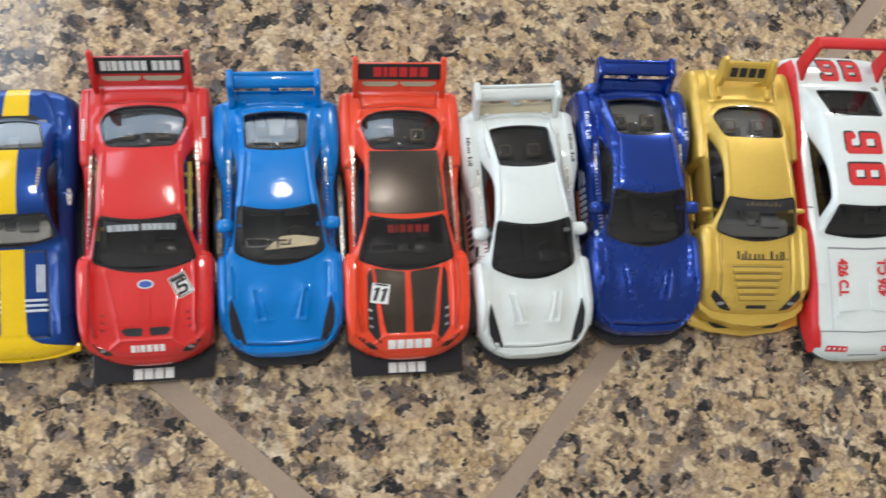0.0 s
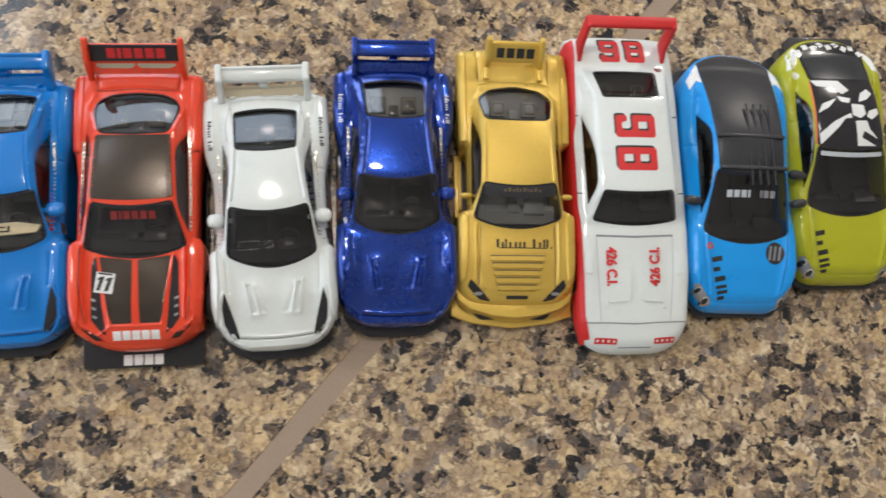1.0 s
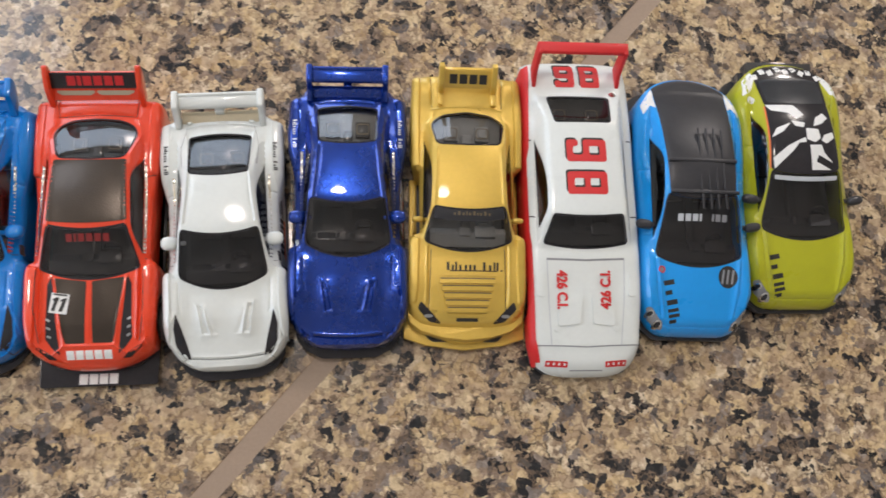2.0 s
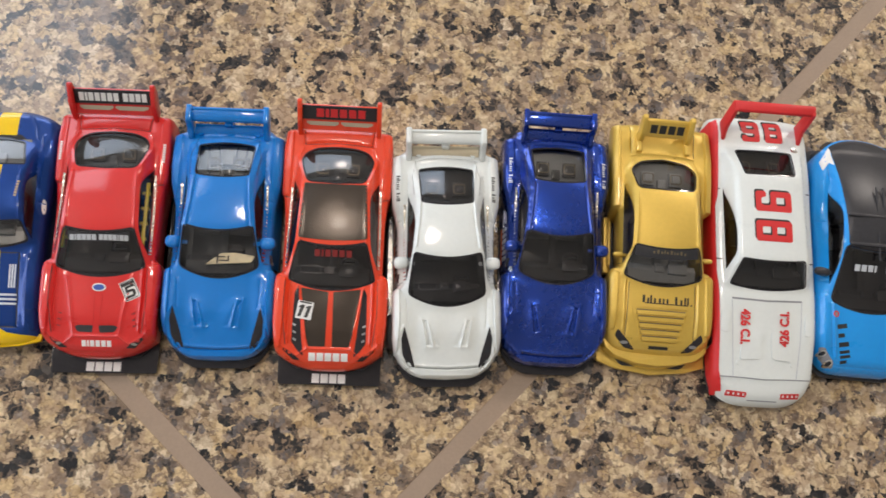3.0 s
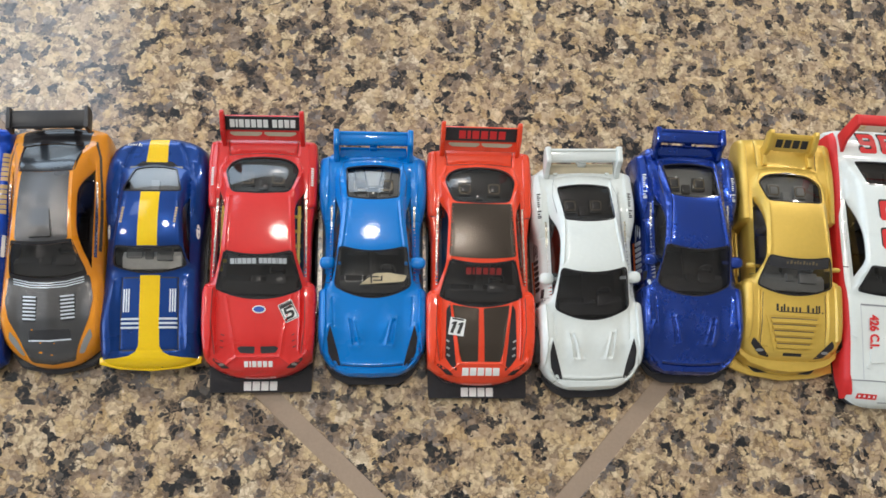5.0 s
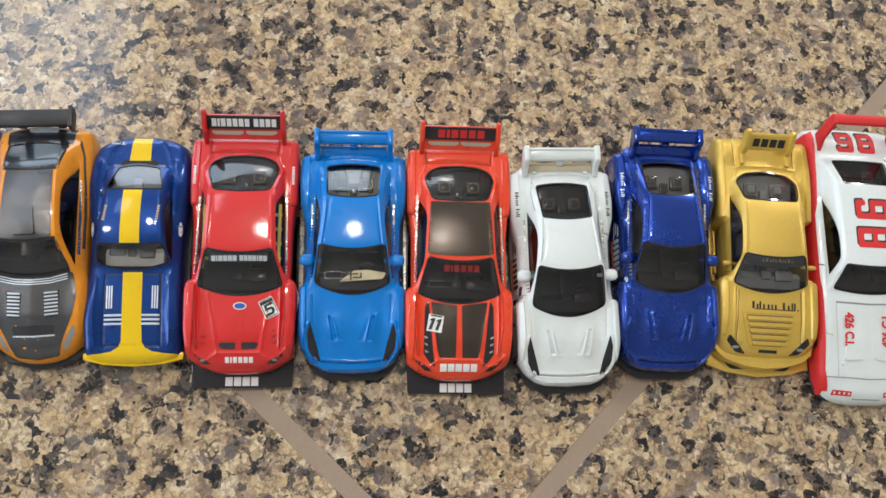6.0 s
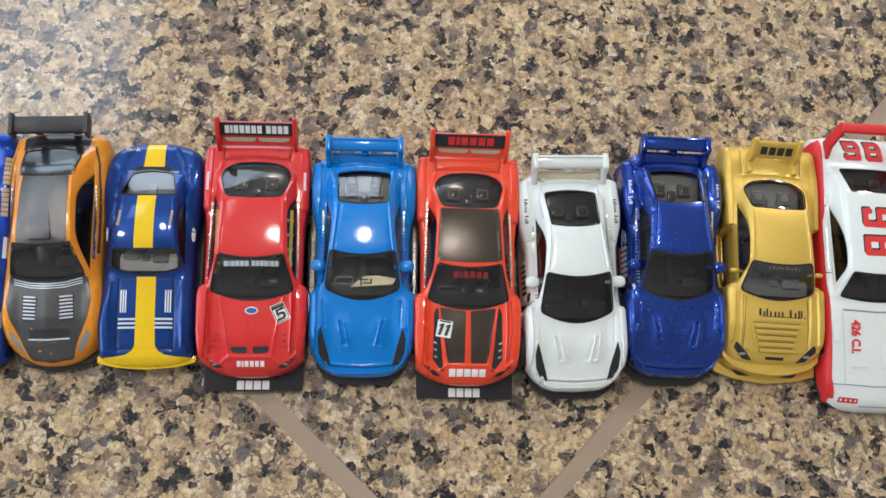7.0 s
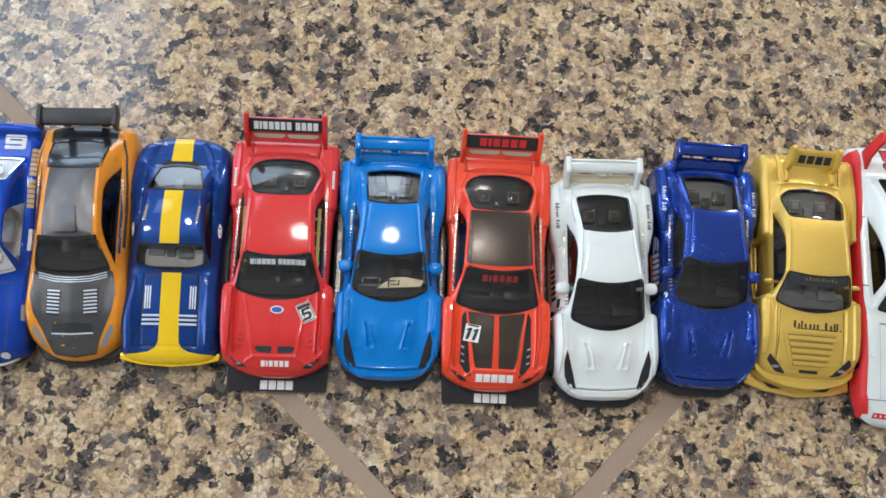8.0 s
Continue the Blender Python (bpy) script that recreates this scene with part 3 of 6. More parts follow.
def hoop(v, u, w, l, z, thick):
    """A thin rounded frame lying flat."""
    b = bmesh.new()
    loop = rounded([(v - w / 2, u - l / 2), (v + w / 2, u - l / 2), (v + w / 2, u + l / 2), (v - w / 2, u + l / 2)], min(w, l) * 0.28)
    rings = []
    for d, h in ((0, 0), (0, thick), (-thick, thick), (-thick, 0)):
        rings.append([b.verts.new((p[0] * MM, p[1] * MM, (z + h) * MM)) for p in (grown(loop, d) if d else loop)])
    for p, q in zip(rings, rings[1:] + rings[:1]):
        for i in range(len(loop)):
            j = (i + 1) % len(loop)
            b.faces.new((p[i], p[j], q[j], q[i]))
    bmesh.ops.recalc_face_normals(b, faces=b.faces)
    return b


class Toy:
    """A toy car under construction: an empty at the nose, on the worktop, with its parts."""

    def __init__(self, name, label, front, turn, spec):
        self.root = tagged(new(name), label, "toy car", "row of toy cars")
        self.root.matrix_world = pose(front[0] * MM, front[1] * MM, 0, 0, 0, turn)
        self.shape, self.spec = Shape(spec), spec
        self.holes, self.panes, self.seals = [], [], []

    def pane(self, name, outline, material, depth=0.22, seal=None):
        self.holes.append(outline)
        if seal:
            self.seals.append((outline, seal))
        self.panes.append((name, outline, material, depth))

    def lay(self, name, outline, material, height=0.05, step=0.8, holes=(), parent=None, label="", drop=0.12):
        """A thin printed or raised layer that follows the surface."""
        return part(name, sheet(outline, self.shape.on(height), step, holes, drop=drop), material, parent or self.root, label)

    def body(self, paint, chassis=BLACK_SATIN):
        self.paint = paint
        sh, s = self.shape, self.spec
        wheels, radius = s["wheels"], s.get("arch", 5.7)
        axle = s.get("radius", 4.9)

        def skirt(v, u, z):
            low = s.get("sill", 2.6)
            if abs(v) > float(sh.half(u)) * 0.9:
                for uw in wheels:
                    if abs(u - uw) < radius:
                        low = max(low, min(axle + math.sqrt(radius ** 2 - (u - uw) ** 2), z - 0.7))
            tuck = s.get("tuck", 0.985) if low < 5 else 1.0
            mid = (z + low) / 2
            cu = s["L"] / 2
            return [(v * s.get("swell", 1.004), cu + (u - cu) * 1.002, mid + 0.3), (v * tuck, cu + (u - cu) * tuck, low), (v * (tuck - 0.05), cu + (u - cu) * (tuck - 0.03), low + 0.2)]

        body = part("body", sheet(sh.outline(), sh.z, 0.85, self.holes, (0.25, 0.7, 1.4, 2.4), skirt, 0.55, marks=sh.marks()), paint, self.root)
        for name, outline, material, depth in self.panes:
            part(name, sheet(outline, sh.on(-depth), 0.9), material, self.root).visible_shadow = False
        for outline, seal in self.seals:
            self.lay("window_seal", grown(outline, 0.32), seal, 0.05, 0.8, [grown(outline, -0.12)], drop=0.1)
        w, L = float(sh.half(L_mid(s))), s["L"]
        m = min(w * 1.06, float(max(sh.w)) - 0.5)
        plate = rounded([(-m, 9), (-w * 0.93, 4), (-w * 0.7, 0.9), (w * 0.7, 0.9), (w * 0.93, 4), (m, 9), (m, L - 8), (w * 0.93, L - 3), (w * 0.7, L - 1), (-w * 0.7, L - 1), (-w * 0.93, L - 3), (-m, L - 8)], 1.0)
        part("chassis", extruded(plate, "z", 1.7, 3.2), chassis, self.root)
        return body

    def wheels(self, rim=CHROME, radius=None, track=None, width=4.0):
        s = self.spec
        r = radius or s.get("radius", 4.9)
        for uw in s["wheels"]:
            t = track or float(self.shape.half(uw)) - width / 2 - 0.25
            for side in (-1, 1):
                hub = (side * t, uw, r)
                h = width / 2
                tyre = lathe([(r * 0.66, -h), (r * 0.9, -h), (r, -h * 0.7), (r, h * 0.7), (r * 0.9, h), (r * 0.66, h), (r * 0.62, h * 0.6), (r * 0.62, -h * 0.6), (r * 0.66, -h)], 28, hub)
                wheel = part("wheel", tyre, RUBBER, self.root)
                disc = lathe([(0.01, h * 0.55), (r * 0.18, h * 0.62), (r * 0.22, h * 0.3), (r * 0.5, h * 0.35), (r * 0.58, h * 0.85), (r * 0.66, h * 0.9), (r * 0.66, -h * 0.5), (0.01, -h * 0.5)], 20, hub) if side > 0 else lathe([(0.01, -h * 0.55), (r * 0.18, -h * 0.62), (r * 0.22, -h * 0.3), (r * 0.5, -h * 0.35), (r * 0.58, -h * 0.85), (r * 0.66, -h * 0.9), (r * 0.66, h * 0.5), (0.01, h * 0.5)], 20, hub)
                part("rim", disc, rim, wheel)

    def interior(self, material, dash_mat=None, shelf=None, shelf_z=11.0, rear_seats=True):
        s, c = self.spec, self.spec["cabin"]
        w = min(c["base"]) - 1.6
        f, b = c["front"] + 2.0, c["back"] - 2.0
        zb = c["belt"][0]
        tub = part("interior", box((-w, f, 3.3), (w, b, 7.4), 0.4), material, self.root)
        dash = extruded([(f, 7.4), (f, zb - 1.4), (f + 3.4, zb - 0.5), (f + 5.0, zb - 1.6), (f + 5.0, 7.4)], "v", -w, w, 0.25)
        dash = part("dashboard", dash, dash_mat or material, tub)
        part("binnacle", box((w * 0.18, f + 2.2, zb - 1.2), (w * 0.72, f + 5.2, zb + 0.5), 0.35), material, tub)
        part("vent_pod", box((-w * 0.22, f + 2.6, zb - 1.0), (w * 0.06, f + 5.0, zb + 0.1), 0.3), material, tub)
        wheel = lathe([(1.9, -0.28), (2.35, 0), (1.9, 0.28), (1.55, 0), (1.9, -0.28)], 18, (0, 0, 0))
        box((-0.25, -1.9, -0.25), (0.25, 1.9, 0.25), bm=wheel)
        bmesh.ops.transform(wheel, matrix=Matrix.Translation((w * 0.45 * MM, (f + 6.2) * MM, (zb - 0.6) * MM)) @ Matrix.Rotation(radians(90), 4, "Z") @ Matrix.Rotation(radians(35), 4, "Y"), verts=wheel.verts)
        part("steering_wheel", wheel, material, tub)
        for x0, x1, z in ((-w * 0.86, -w * 0.3, zb - 0.5), (-w * 0.2, w * 0.04, zb + 0.12)):
            part("dash_trim", hoop((x0 + x1) / 2, f + 4.0 if z < zb else f + 3.8, abs(x1 - x0), 2.3 if z < zb else 1.7, z, 0.26), material, dash)
        us = (c["screen"] + c["rear"]) / 2 + 1.5
        for side in (-1, 1):
            x = side * w * 0.47
            seat = box((x - w * 0.34, us - 7.5, 7.4), (x + w * 0.34, us - 0.5, 9.4), 0.6)
            box((x - w * 0.34, us - 0.8, 8.0), (x + w * 0.34, us + 1.4, 15.0), 0.6, bm=seat)
            box((x - w * 0.17, us - 0.5, 14.6), (x + w * 0.17, us + 1.0, 16.6), 0.4, bm=seat)
            part("seat", seat, material, tub)
        part("console", box((-1.1, f + 5.0, 7.4), (1.1, us + 2, 9.6), 0.4), material, tub)
        u0, u1 = c["rear"] + 1.5, c["back"] - 0.9
        part("rear_shelf", extruded([(u0, 7.4), (u0, shelf_z - 0.6), (u1, shelf_z + 0.6), (u1, 7.4)], "v", -w * 0.92, w * 0.92, 0.3), shelf or material, tub)
        um = (u0 + u1) / 2
        for side in (-1, 1) if rear_seats else ():
            x = side * w * 0.42
            rest = box((x - 1.9, um - 2.4, shelf_z - 0.8), (x + 1.9, um + 1.8, shelf_z + 1.0), 0.5)
            box((x - 1.1, um - 1.5, shelf_z + 0.9), (x + 1.1, um + 0.9, shelf_z + 1.5), 0.3, bm=rest)
            seat = part("rear_seat", rest, material, tub)
            # Seat trim, coloured pale so that it also stands for edge glints.
            part("seat_trim", hoop(x, um - 0.3, 3.3, 2.9, shelf_z + 1.05, 0.24), EDGE_GLINT_TRIM, seat)
        part("rear_console", box((-1.2, um - 3.4, shelf_z - 0.8), (1.2, um - 0.4, shelf_z + 0.8), 0.4), material, tub)

    def mirrors(self, place, size, material, tilt=0.0):
        for side in (-1, 1):
            b = bmesh.new()
            bmesh.ops.create_uvsphere(b, u_segments=14, v_segments=9, radius=1.0)
            for v in b.verts:
                v.co = Vector([math.copysign(abs(c) ** 0.75, c) for c in v.co])
            m = Matrix.Translation(Vector((side * place[0], place[1], place[2])) * MM) @ Matrix.Rotation(radians(side * tilt), 4, "Z") @ Matrix.Diagonal((size[0] / 2 * MM, size[1] / 2 * MM, size[2] / 2 * MM, 1))
            bmesh.ops.transform(b, matrix=m, verts=b.verts)
            box((min(side * (place[0] - size[0] * 0.2), side * (place[0] - size[0] * 0.5 - 1.6)), place[1] - 0.5, place[2] - 1.0), (max(side * (place[0] - size[0] * 0.2), side * (place[0] - size[0] * 0.5 - 1.6)), place[1] + 0.5, place[2]), 0.2, bm=b)
            part("mirror", b, material, self.root)

    def letters(self, text, v, u, size, material, turn=0.0, height=0.09, parent=None, name="numeral", stretch=1.0, bold=0.0):
        """Characters laid on the surface; they read upright from the nose's side."""
        curve = bpy.data.curves.new("letters", "FONT")
        curve.body, curve.size, curve.align_x, curve.align_y, curve.offset = text, size, "CENTER", "CENTER", bold
        curve.resolution_u = 4
        ob = new("letters", curve)
        dg = bpy.context.evaluated_depsgraph_get()
        me = bpy.data.meshes.new_from_object(ob.evaluated_get(dg))
        bpy.data.objects.remove(ob)
        b = bmesh.new()
        b.from_mesh(me)
        bpy.data.meshes.remove(me)
        bmesh.ops.subdivide_edges(b, edges=[e for e in b.edges if e.calc_length() > 1.5], cuts=1)
        c, s = math.cos(radians(turn)), math.sin(radians(turn))
        for p in b.verts:
            x, y = p.co.x * stretch, p.co.y
            vv, uu = v + x * c - y * s, u + x * s + y * c
            p.co = (vv * MM, uu * MM, (float(self.shape.z(vv, uu)) + height) * MM)
        return part(name, b, material, parent or self.root, smooth=False)

    def block_digit(self, digit, v, u, w, h, stroke, material, turn=0.0, height=0.08):
        """A blocky racing numeral, 8 or 9, laid on the surface."""
        x, y, k = w / 2, h / 2, stroke
        outer = [(-x, -y), (x, -y), (x, y), (-x, y)]
        holes = [[(-x + k, k * 0.4), (x - k, k * 0.4), (x - k, y - k), (-x + k, y - k)]]
        if digit == "8":
            holes.append([(-x + k, -y + k), (x - k, -y + k), (x - k, -k * 0.4), (-x + k, -k * 0.4)])
        else:
            outer = [(-x, -y), (x, -y), (x, y), (-x, y), (-x, -k * 0.5), (x - k, -k * 0.5), (x - k, -y + k * 0.9), (-x + k, -y + k * 0.9), (-x + k, -y * 0.42), (-x, -y * 0.42)]
        c, s = math.cos(radians(turn)), math.sin(radians(turn))
        place = lambda loop, r: [(v + a * c - b * s, u + a * s + b * c) for a, b in rounded(loop, r)]
        return self.lay("numeral", place(outer, k * 0.5), material, height, 0.7, [place(q, k * 0.25) for q in holes])

    def blocks(self, v, u, w, l, count, material, turn=0.0, gap=0.18, height=0.09, parent=None, name="logo_block"):
        """A maker's mark as a row of plain blocks."""
        c, s = math.cos(radians(turn)), math.sin(radians(turn))
        step = w / count
        for k in range(count):
            x = -w / 2 + step * (k + 0.5)
            self.lay(name, rect(v + x * c, u + x * s, step * (1 - gap), l, turn), material, height, 0.9, parent=parent)

    def word(self, pattern, v, u, w, l, material, turn=0.0, height=0.09, parent=None, fill=0.74):
        """A maker's name as plain bars: T broad, I narrow, x and j broad but low, a space for a gap."""
        c, s = math.cos(radians(turn)), math.sin(radians(turn))
        wide = {"T": 1.0, "I": 0.5, "x": 0.85, "j": 0.5, " ": 0.6}
        total, at = sum(wide[ch] for ch in pattern), 0.0
        for ch in pattern:
            size = wide[ch] * w / total
            x, high = -w / 2 + at + size / 2, l if ch in "TI" else l * 0.64
            at += size
            if ch != " ":
                y = (high - l) / 2
                bar = rect(v + x * c - y * s, u + x * s + y * c, size * (fill if ch in "Tx" else 0.62), high, turn)
                self.lay("logo_block", bar, material, height, 0.9, parent=parent)

    def beads(self, points, width, height, pitch=0.95):
        """A plated strip cast as a row of small uneven beads."""
        lift = lambda v, u: self.shape.z(v, u) + height + 0.26 * np.maximum(np.sin(u * 2 * math.pi / pitch + 0.8 * np.sin(u * 1.7)), -0.5)
        return part("window_trim", sheet(strip(dense_line(points, 0.5), width), lift, 0.23, drop=0.3), TRIM, self.root, "chipped silver window trim")

    def line(self, points, width=0.22, material=None, height=0.03, name="panel_line"):
        # By default the strip paints gap shade onto the body, narrower on white.
        if material is None:
            material, width = GAP_SHADE, width * (0.55 if self.paint is WHITE else 0.85)
        return self.lay(name, strip(dense_line(points, 1.0), width), material, height, 0.8, drop=0.06)


def L_mid(s):
    return s["L"] / 2


def dense_line(points, step):
    out = []
    for a, b in zip(points, points[1:]):
        n = max(1, int(math.dist(a, b) / step))
        out += [(a[0] + (b[0] - a[0]) * k / n, a[1] + (b[1] - a[1]) * k / n) for k in range(n)]
    return out + [points[-1]]


def both(loop):
    """A loop and its mirror image across the car."""
    return loop, [(-v, u) for v, u in loop]


def raised_wing(toy, u0, u1, z, half, foot_u, foot_z, paint):
    """A rear wing: a thick rounded bar on two stout end plates that run down to the boot lid."""
    chord = u1 - u0
    prof = [(u0, z - 0.75), (u0 + 0.12, z - 0.2), (u0 + 0.5, z + 0.2), (u0 + chord * 0.45, z + 0.45), (u1 - 0.5, z + 0.75), (u1 - 0.1, z + 0.6), (u1, z + 0.2), (u1 - 0.4, z - 0.3), (u0 + chord * 0.5, z - 0.8), (u0 + 0.4, z - 1.05)]
    wing = part("rear_wing", extruded(prof, "v", -half + 0.6, half - 0.6, 0.12), paint, toy.root)
    lip = [(u1 - 1.0, z + 0.75), (u1 - 0.55, z + 1.05), (u1 - 0.1, z + 0.95), (u1, z + 0.4)]
    part("wing_lip", extruded(lip, "v", -half + 0.6, half - 0.6, 0.08), paint, wing)
    for side in (-1, 1):
        pl = rounded([(foot_u - 1.7, foot_z), (foot_u + 2.0, foot_z - 0.4), (u1 - 0.4, z - 2.4), (u1 + 0.6, z - 1.0), (u1 + 0.5, z + 1.6), (u0 - 0.5, z + 1.4), (u0 - 1.6, z - 1.5)], 0.7)
        a, b = sorted((side * (half - 0.85), side * (half + 0.75)))
        part("end_plate", extruded(pl, "v", a, b, 0.45), paint, wing)
    return wing


def flank(toy, u0, u1, v0, z0, v1, z1, paint, name="door_panel"):
    """The outward-leaning lower flank on both sides; gives a function that lays a print on it."""
    def skin(loop, side, lift):
        b = bmesh.new()
        slope = Vector((v1 - v0, 0, z1 - z0))
        normal = Vector((z0 - z1, 0, v1 - v0)).normalized()
        vs = []
        for u, f in loop:
            p = Vector((v0, u, z0)) + slope * f + normal * lift
            vs.append(b.verts.new((side * p.x * MM, p.y * MM, p.z * MM)))
        b.faces.new(vs if side > 0 else vs[::-1])
        r = bmesh.ops.extrude_face_region(b, geom=b.faces[:])
        for q in r["geom"]:
            if isinstance(q, bmesh.types.BMVert):
                q.co -= Vector((side * normal.x, 0, normal.z)) * 0.06 * MM
        bmesh.ops.recalc_face_normals(b, faces=b.faces)
        return b
    panels = {}
    for side in (-1, 1):
        loop = rounded([(u0, 0), (u1, 0), (u1 - 0.4, 1), (u0 + 0.4, 1)], 0.2)
        panels[side] = part(name, skin(loop, side, 0.0), paint, toy.root)
    return lambda name, loop, side, material, lift=0.04: part(name, skin(loop, side, lift), material, panels[side], smooth=False)


# ---- the room, unseen and added for reflections and bounce light, and the worktop ----
def slab(name, lo, hi, material, kind="structure", label="", category=""):
    b = box([c / MM for c in lo], [c / MM for c in hi])
    ob = part(name, b, material, None, smooth=False)
    return tagged(ob, label, category, "", kind)


slab("floor", (-2.6, -2.4, -1.0), (2.6, 2.6, -0.92), FLOOR_TILE, label="brown tiled kitchen floor", category="floor")
b = None
for lo, hi in (((-2.6, 2.6, -1.0), (-1.6, 2.7, 1.6)), ((0.2, 2.6, -1.0), (2.6, 2.7, 1.6)), ((-1.6, 2.6, -1.0), (0.2, 2.7, 0.1)), ((-1.6, 2.6, 1.3), (0.2, 2.7, 1.6))):
    b = box([c / MM for c in lo], [c / MM for c in hi], bm=b)
tagged(part("wall_north", b, WALL_PAINT, None, smooth=False), "unseen beige painted bounce wall with a window opening", "wall", "", "structure")
# Unseen wall, kept pale as a reflector to brighten windshields and noses.
slab("bounce_wall_south", (-2.6, -2.5, -1.0), (2.6, -2.4, 1.6), WALL_PAINT, label="unseen beige painted bounce wall", category="wall")
b = None
for lo, hi in (((-2.7, -2.5, -1.0), (-2.6, -1.0, 1.6)), ((-2.7, 1.5, -1.0), (-2.6, 2.7, 1.6)), ((-2.7, -1.0, -1.0), (-2.6, 1.5, -0.25)), ((-2.7, -1.0, 1.35), (-2.6, 1.5, 1.6))):
    b = box([c / MM for c in lo], [c / MM for c in hi], bm=b)
tagged(part("wall_west", b, WALL_PAINT, None, smooth=False), "unseen beige painted bounce wall with a wide window", "wall", "", "structure")
window_2 = tagged(new("window_2"), "wide white framed window with clear panes", "window", "", "structure")
for lo, hi in (((-2690, -1000, -250), (-2630, -950, 1350)), ((-2690, 1450, -250), (-2630, 1500, 1350)), ((-2690, -950, -250), (-2630, 1450, -200)), ((-2690, -950, 1300), (-2630, 1450, 1350)), ((-2690, 230, -200), (-2630, 270, 1300))):
    part("window_frame", box(lo, hi, 4.0), WHITE, window_2)
for y0, y1 in ((-950, 230), (270, 1450)):
    pane = part("pane", box((-2664, y0, -200), (-2660, y1, 1300)), GLASS_CLEAR, window_2, smooth=False)
    pane.visible_shadow = False
window_1 = tagged(new("window_1"), "white framed kitchen window with clear panes", "window", "", "structure")
for lo, hi in (((-1600, 2630, 100), (-1550, 2690, 1300)), ((150, 2630, 100), (200, 2690, 1300)), ((-1550, 2630, 100), (150, 2690, 150)), ((-1550, 2630, 1250), (150, 2690, 1300)), ((-720, 2630, 150), (-680, 2690, 1250))):
    part("window_frame", box(lo, hi, 4.0), WHITE, window_1)
for x0, x1 in ((-1550, -720), (-680, 150)):
    pane = part("pane", box((x0, 2660, 150), (x1, 2664, 1250)), GLASS_CLEAR, window_1, smooth=False)
    pane.visible_shadow = False
slab("wall_east", (2.6, -2.5, -1.0), (2.7, 2.7, 1.6), WALL_PAINT, label="unseen beige painted bounce wall", category="wall")
slab("ceiling", (-2.7, -2.5, 1.6), (2.7, 2.7, 1.7), CEILING_PAINT, label="unseen plain white painted ceiling, added to bounce light", category="ceiling")

TOP = (-0.80, -0.45, 0.85, 0.62)
CORNER, TILE, JOINT, TILE_TURN = (0.0099, -0.0391), 0.305, 0.0052, 46.6

cabinet = tagged(new("island_cabinet"), "dark wooden kitchen island cabinet under the worktop", "cabinet")
cabinet.location = (0, 0, -0.92)
part("plinth", box((-720, -380, 0), (770, 550, 100)), CABINET_WOOD, cabinet, smooth=False)
part("carcass", box((-760, -410, 100), (810, 580, 880), 3.0), CABINET_WOOD, cabinet, smooth=False)

worktop = tagged(new("worktop"), "worktop of polished beige, brown and black granite tiles laid diagonally", "worktop", "", "structure")
part("grout", box((TOP[0] / MM + 2, TOP[1] / MM + 2, -40), (TOP[2] / MM - 2, TOP[3] / MM - 2, -0.22), 1.0), GROUT, worktop, "brown grout between the tiles", smooth=False)


def clipped(poly):
    for axis, lim, sign in ((0, TOP[0], 1), (0, TOP[2], -1), (1, TOP[1], 1), (1, TOP[3], -1)):
        out = []
        for a, b in zip(poly, poly[1:] + poly[:1]):
            ia, ib = sign * (a[axis] - lim) >= 0, sign * (b[axis] - lim) >= 0
            if ia:
                out.append(a)
            if ia != ib:
                t = (lim - a[axis]) / (b[axis] - a[axis])
                out.append((a[0] + (b[0] - a[0]) * t, a[1] + (b[1] - a[1]) * t))
        poly = out
        if len(poly) < 3:
            return []
    return poly


def tile_mesh(poly):
    b = bmesh.new()
    c = [sum(p[i] for p in poly) / len(poly) for i in (0, 1)]

    def ring(z, inset):
        out = []
        for p in poly:
            d = math.dist(p, c)
            out.append(b.verts.new((p[0] + (c[0] - p[0]) * inset / d, p[1] + (c[1] - p[1]) * inset / d, z)))
        return out

    rings = [ring(-0.012, 0), ring(-0.0003, 0), ring(-0.00006, 0.00012), ring(0, 0.0003)]
    for p, q in zip(rings, rings[1:]):
        for i in range(len(poly)):
            j = (i + 1) % len(poly)
            b.faces.new((p[i], p[j], q[j], q[i]))
    b.faces.new(rings[-1])
    return b


ca, sa = math.cos(radians(TILE_TURN)), math.sin(radians(TILE_TURN))
for i in range(-5, 5):
    for j in range(-5, 5):
        g = JOINT / 2
        x0, x1, y0, y1 = i * TILE + g, (i + 1) * TILE - g, j * TILE + g, (j + 1) * TILE - g
        quad = [(CORNER[0] + x * ca - y * sa, CORNER[1] + x * sa + y * ca) for x, y in ((x0, y0), (x1, y0), (x1, y1), (x0, y1))]
        quad = clipped(quad)
        if quad and abs(sum(a[0] * b[1] - a[1] * b[0] for a, b in zip(quad, quad[1:] + quad[:1]))) > 0.002:
            part("tile", tile_mesh(quad), GRANITE, worktop, smooth=False)

# All are unseen; the second and third only add fill light.
for place, size, power in SPOTS_AND_FILLS:
    light = tagged(new("unseen_ceiling_spot"), "unseen round recessed warm white ceiling spotlight", "ceiling light", "recessed ceiling spots")
    light.location = (place.x, place.y, 1.6)
    h = size * 0.42 / MM
    rim = lathe([(h, 0), (h * 1.25, 0), (h * 1.25, 8), (h, 8), (h, 0)], 32, (0, 0, 0))
    disc = lathe([(0.01, 3), (h, 3), (h, 6), (0.01, 6)], 32, (0, 0, 0))
    for b in (rim, disc):
        bmesh.ops.transform(b, matrix=Matrix.Rotation(radians(90), 4, "Y"), verts=b.verts)
    part("trim_ring", rim, WHITE, light)
    part("diffuser", disc, LAMP_GLOW, light)
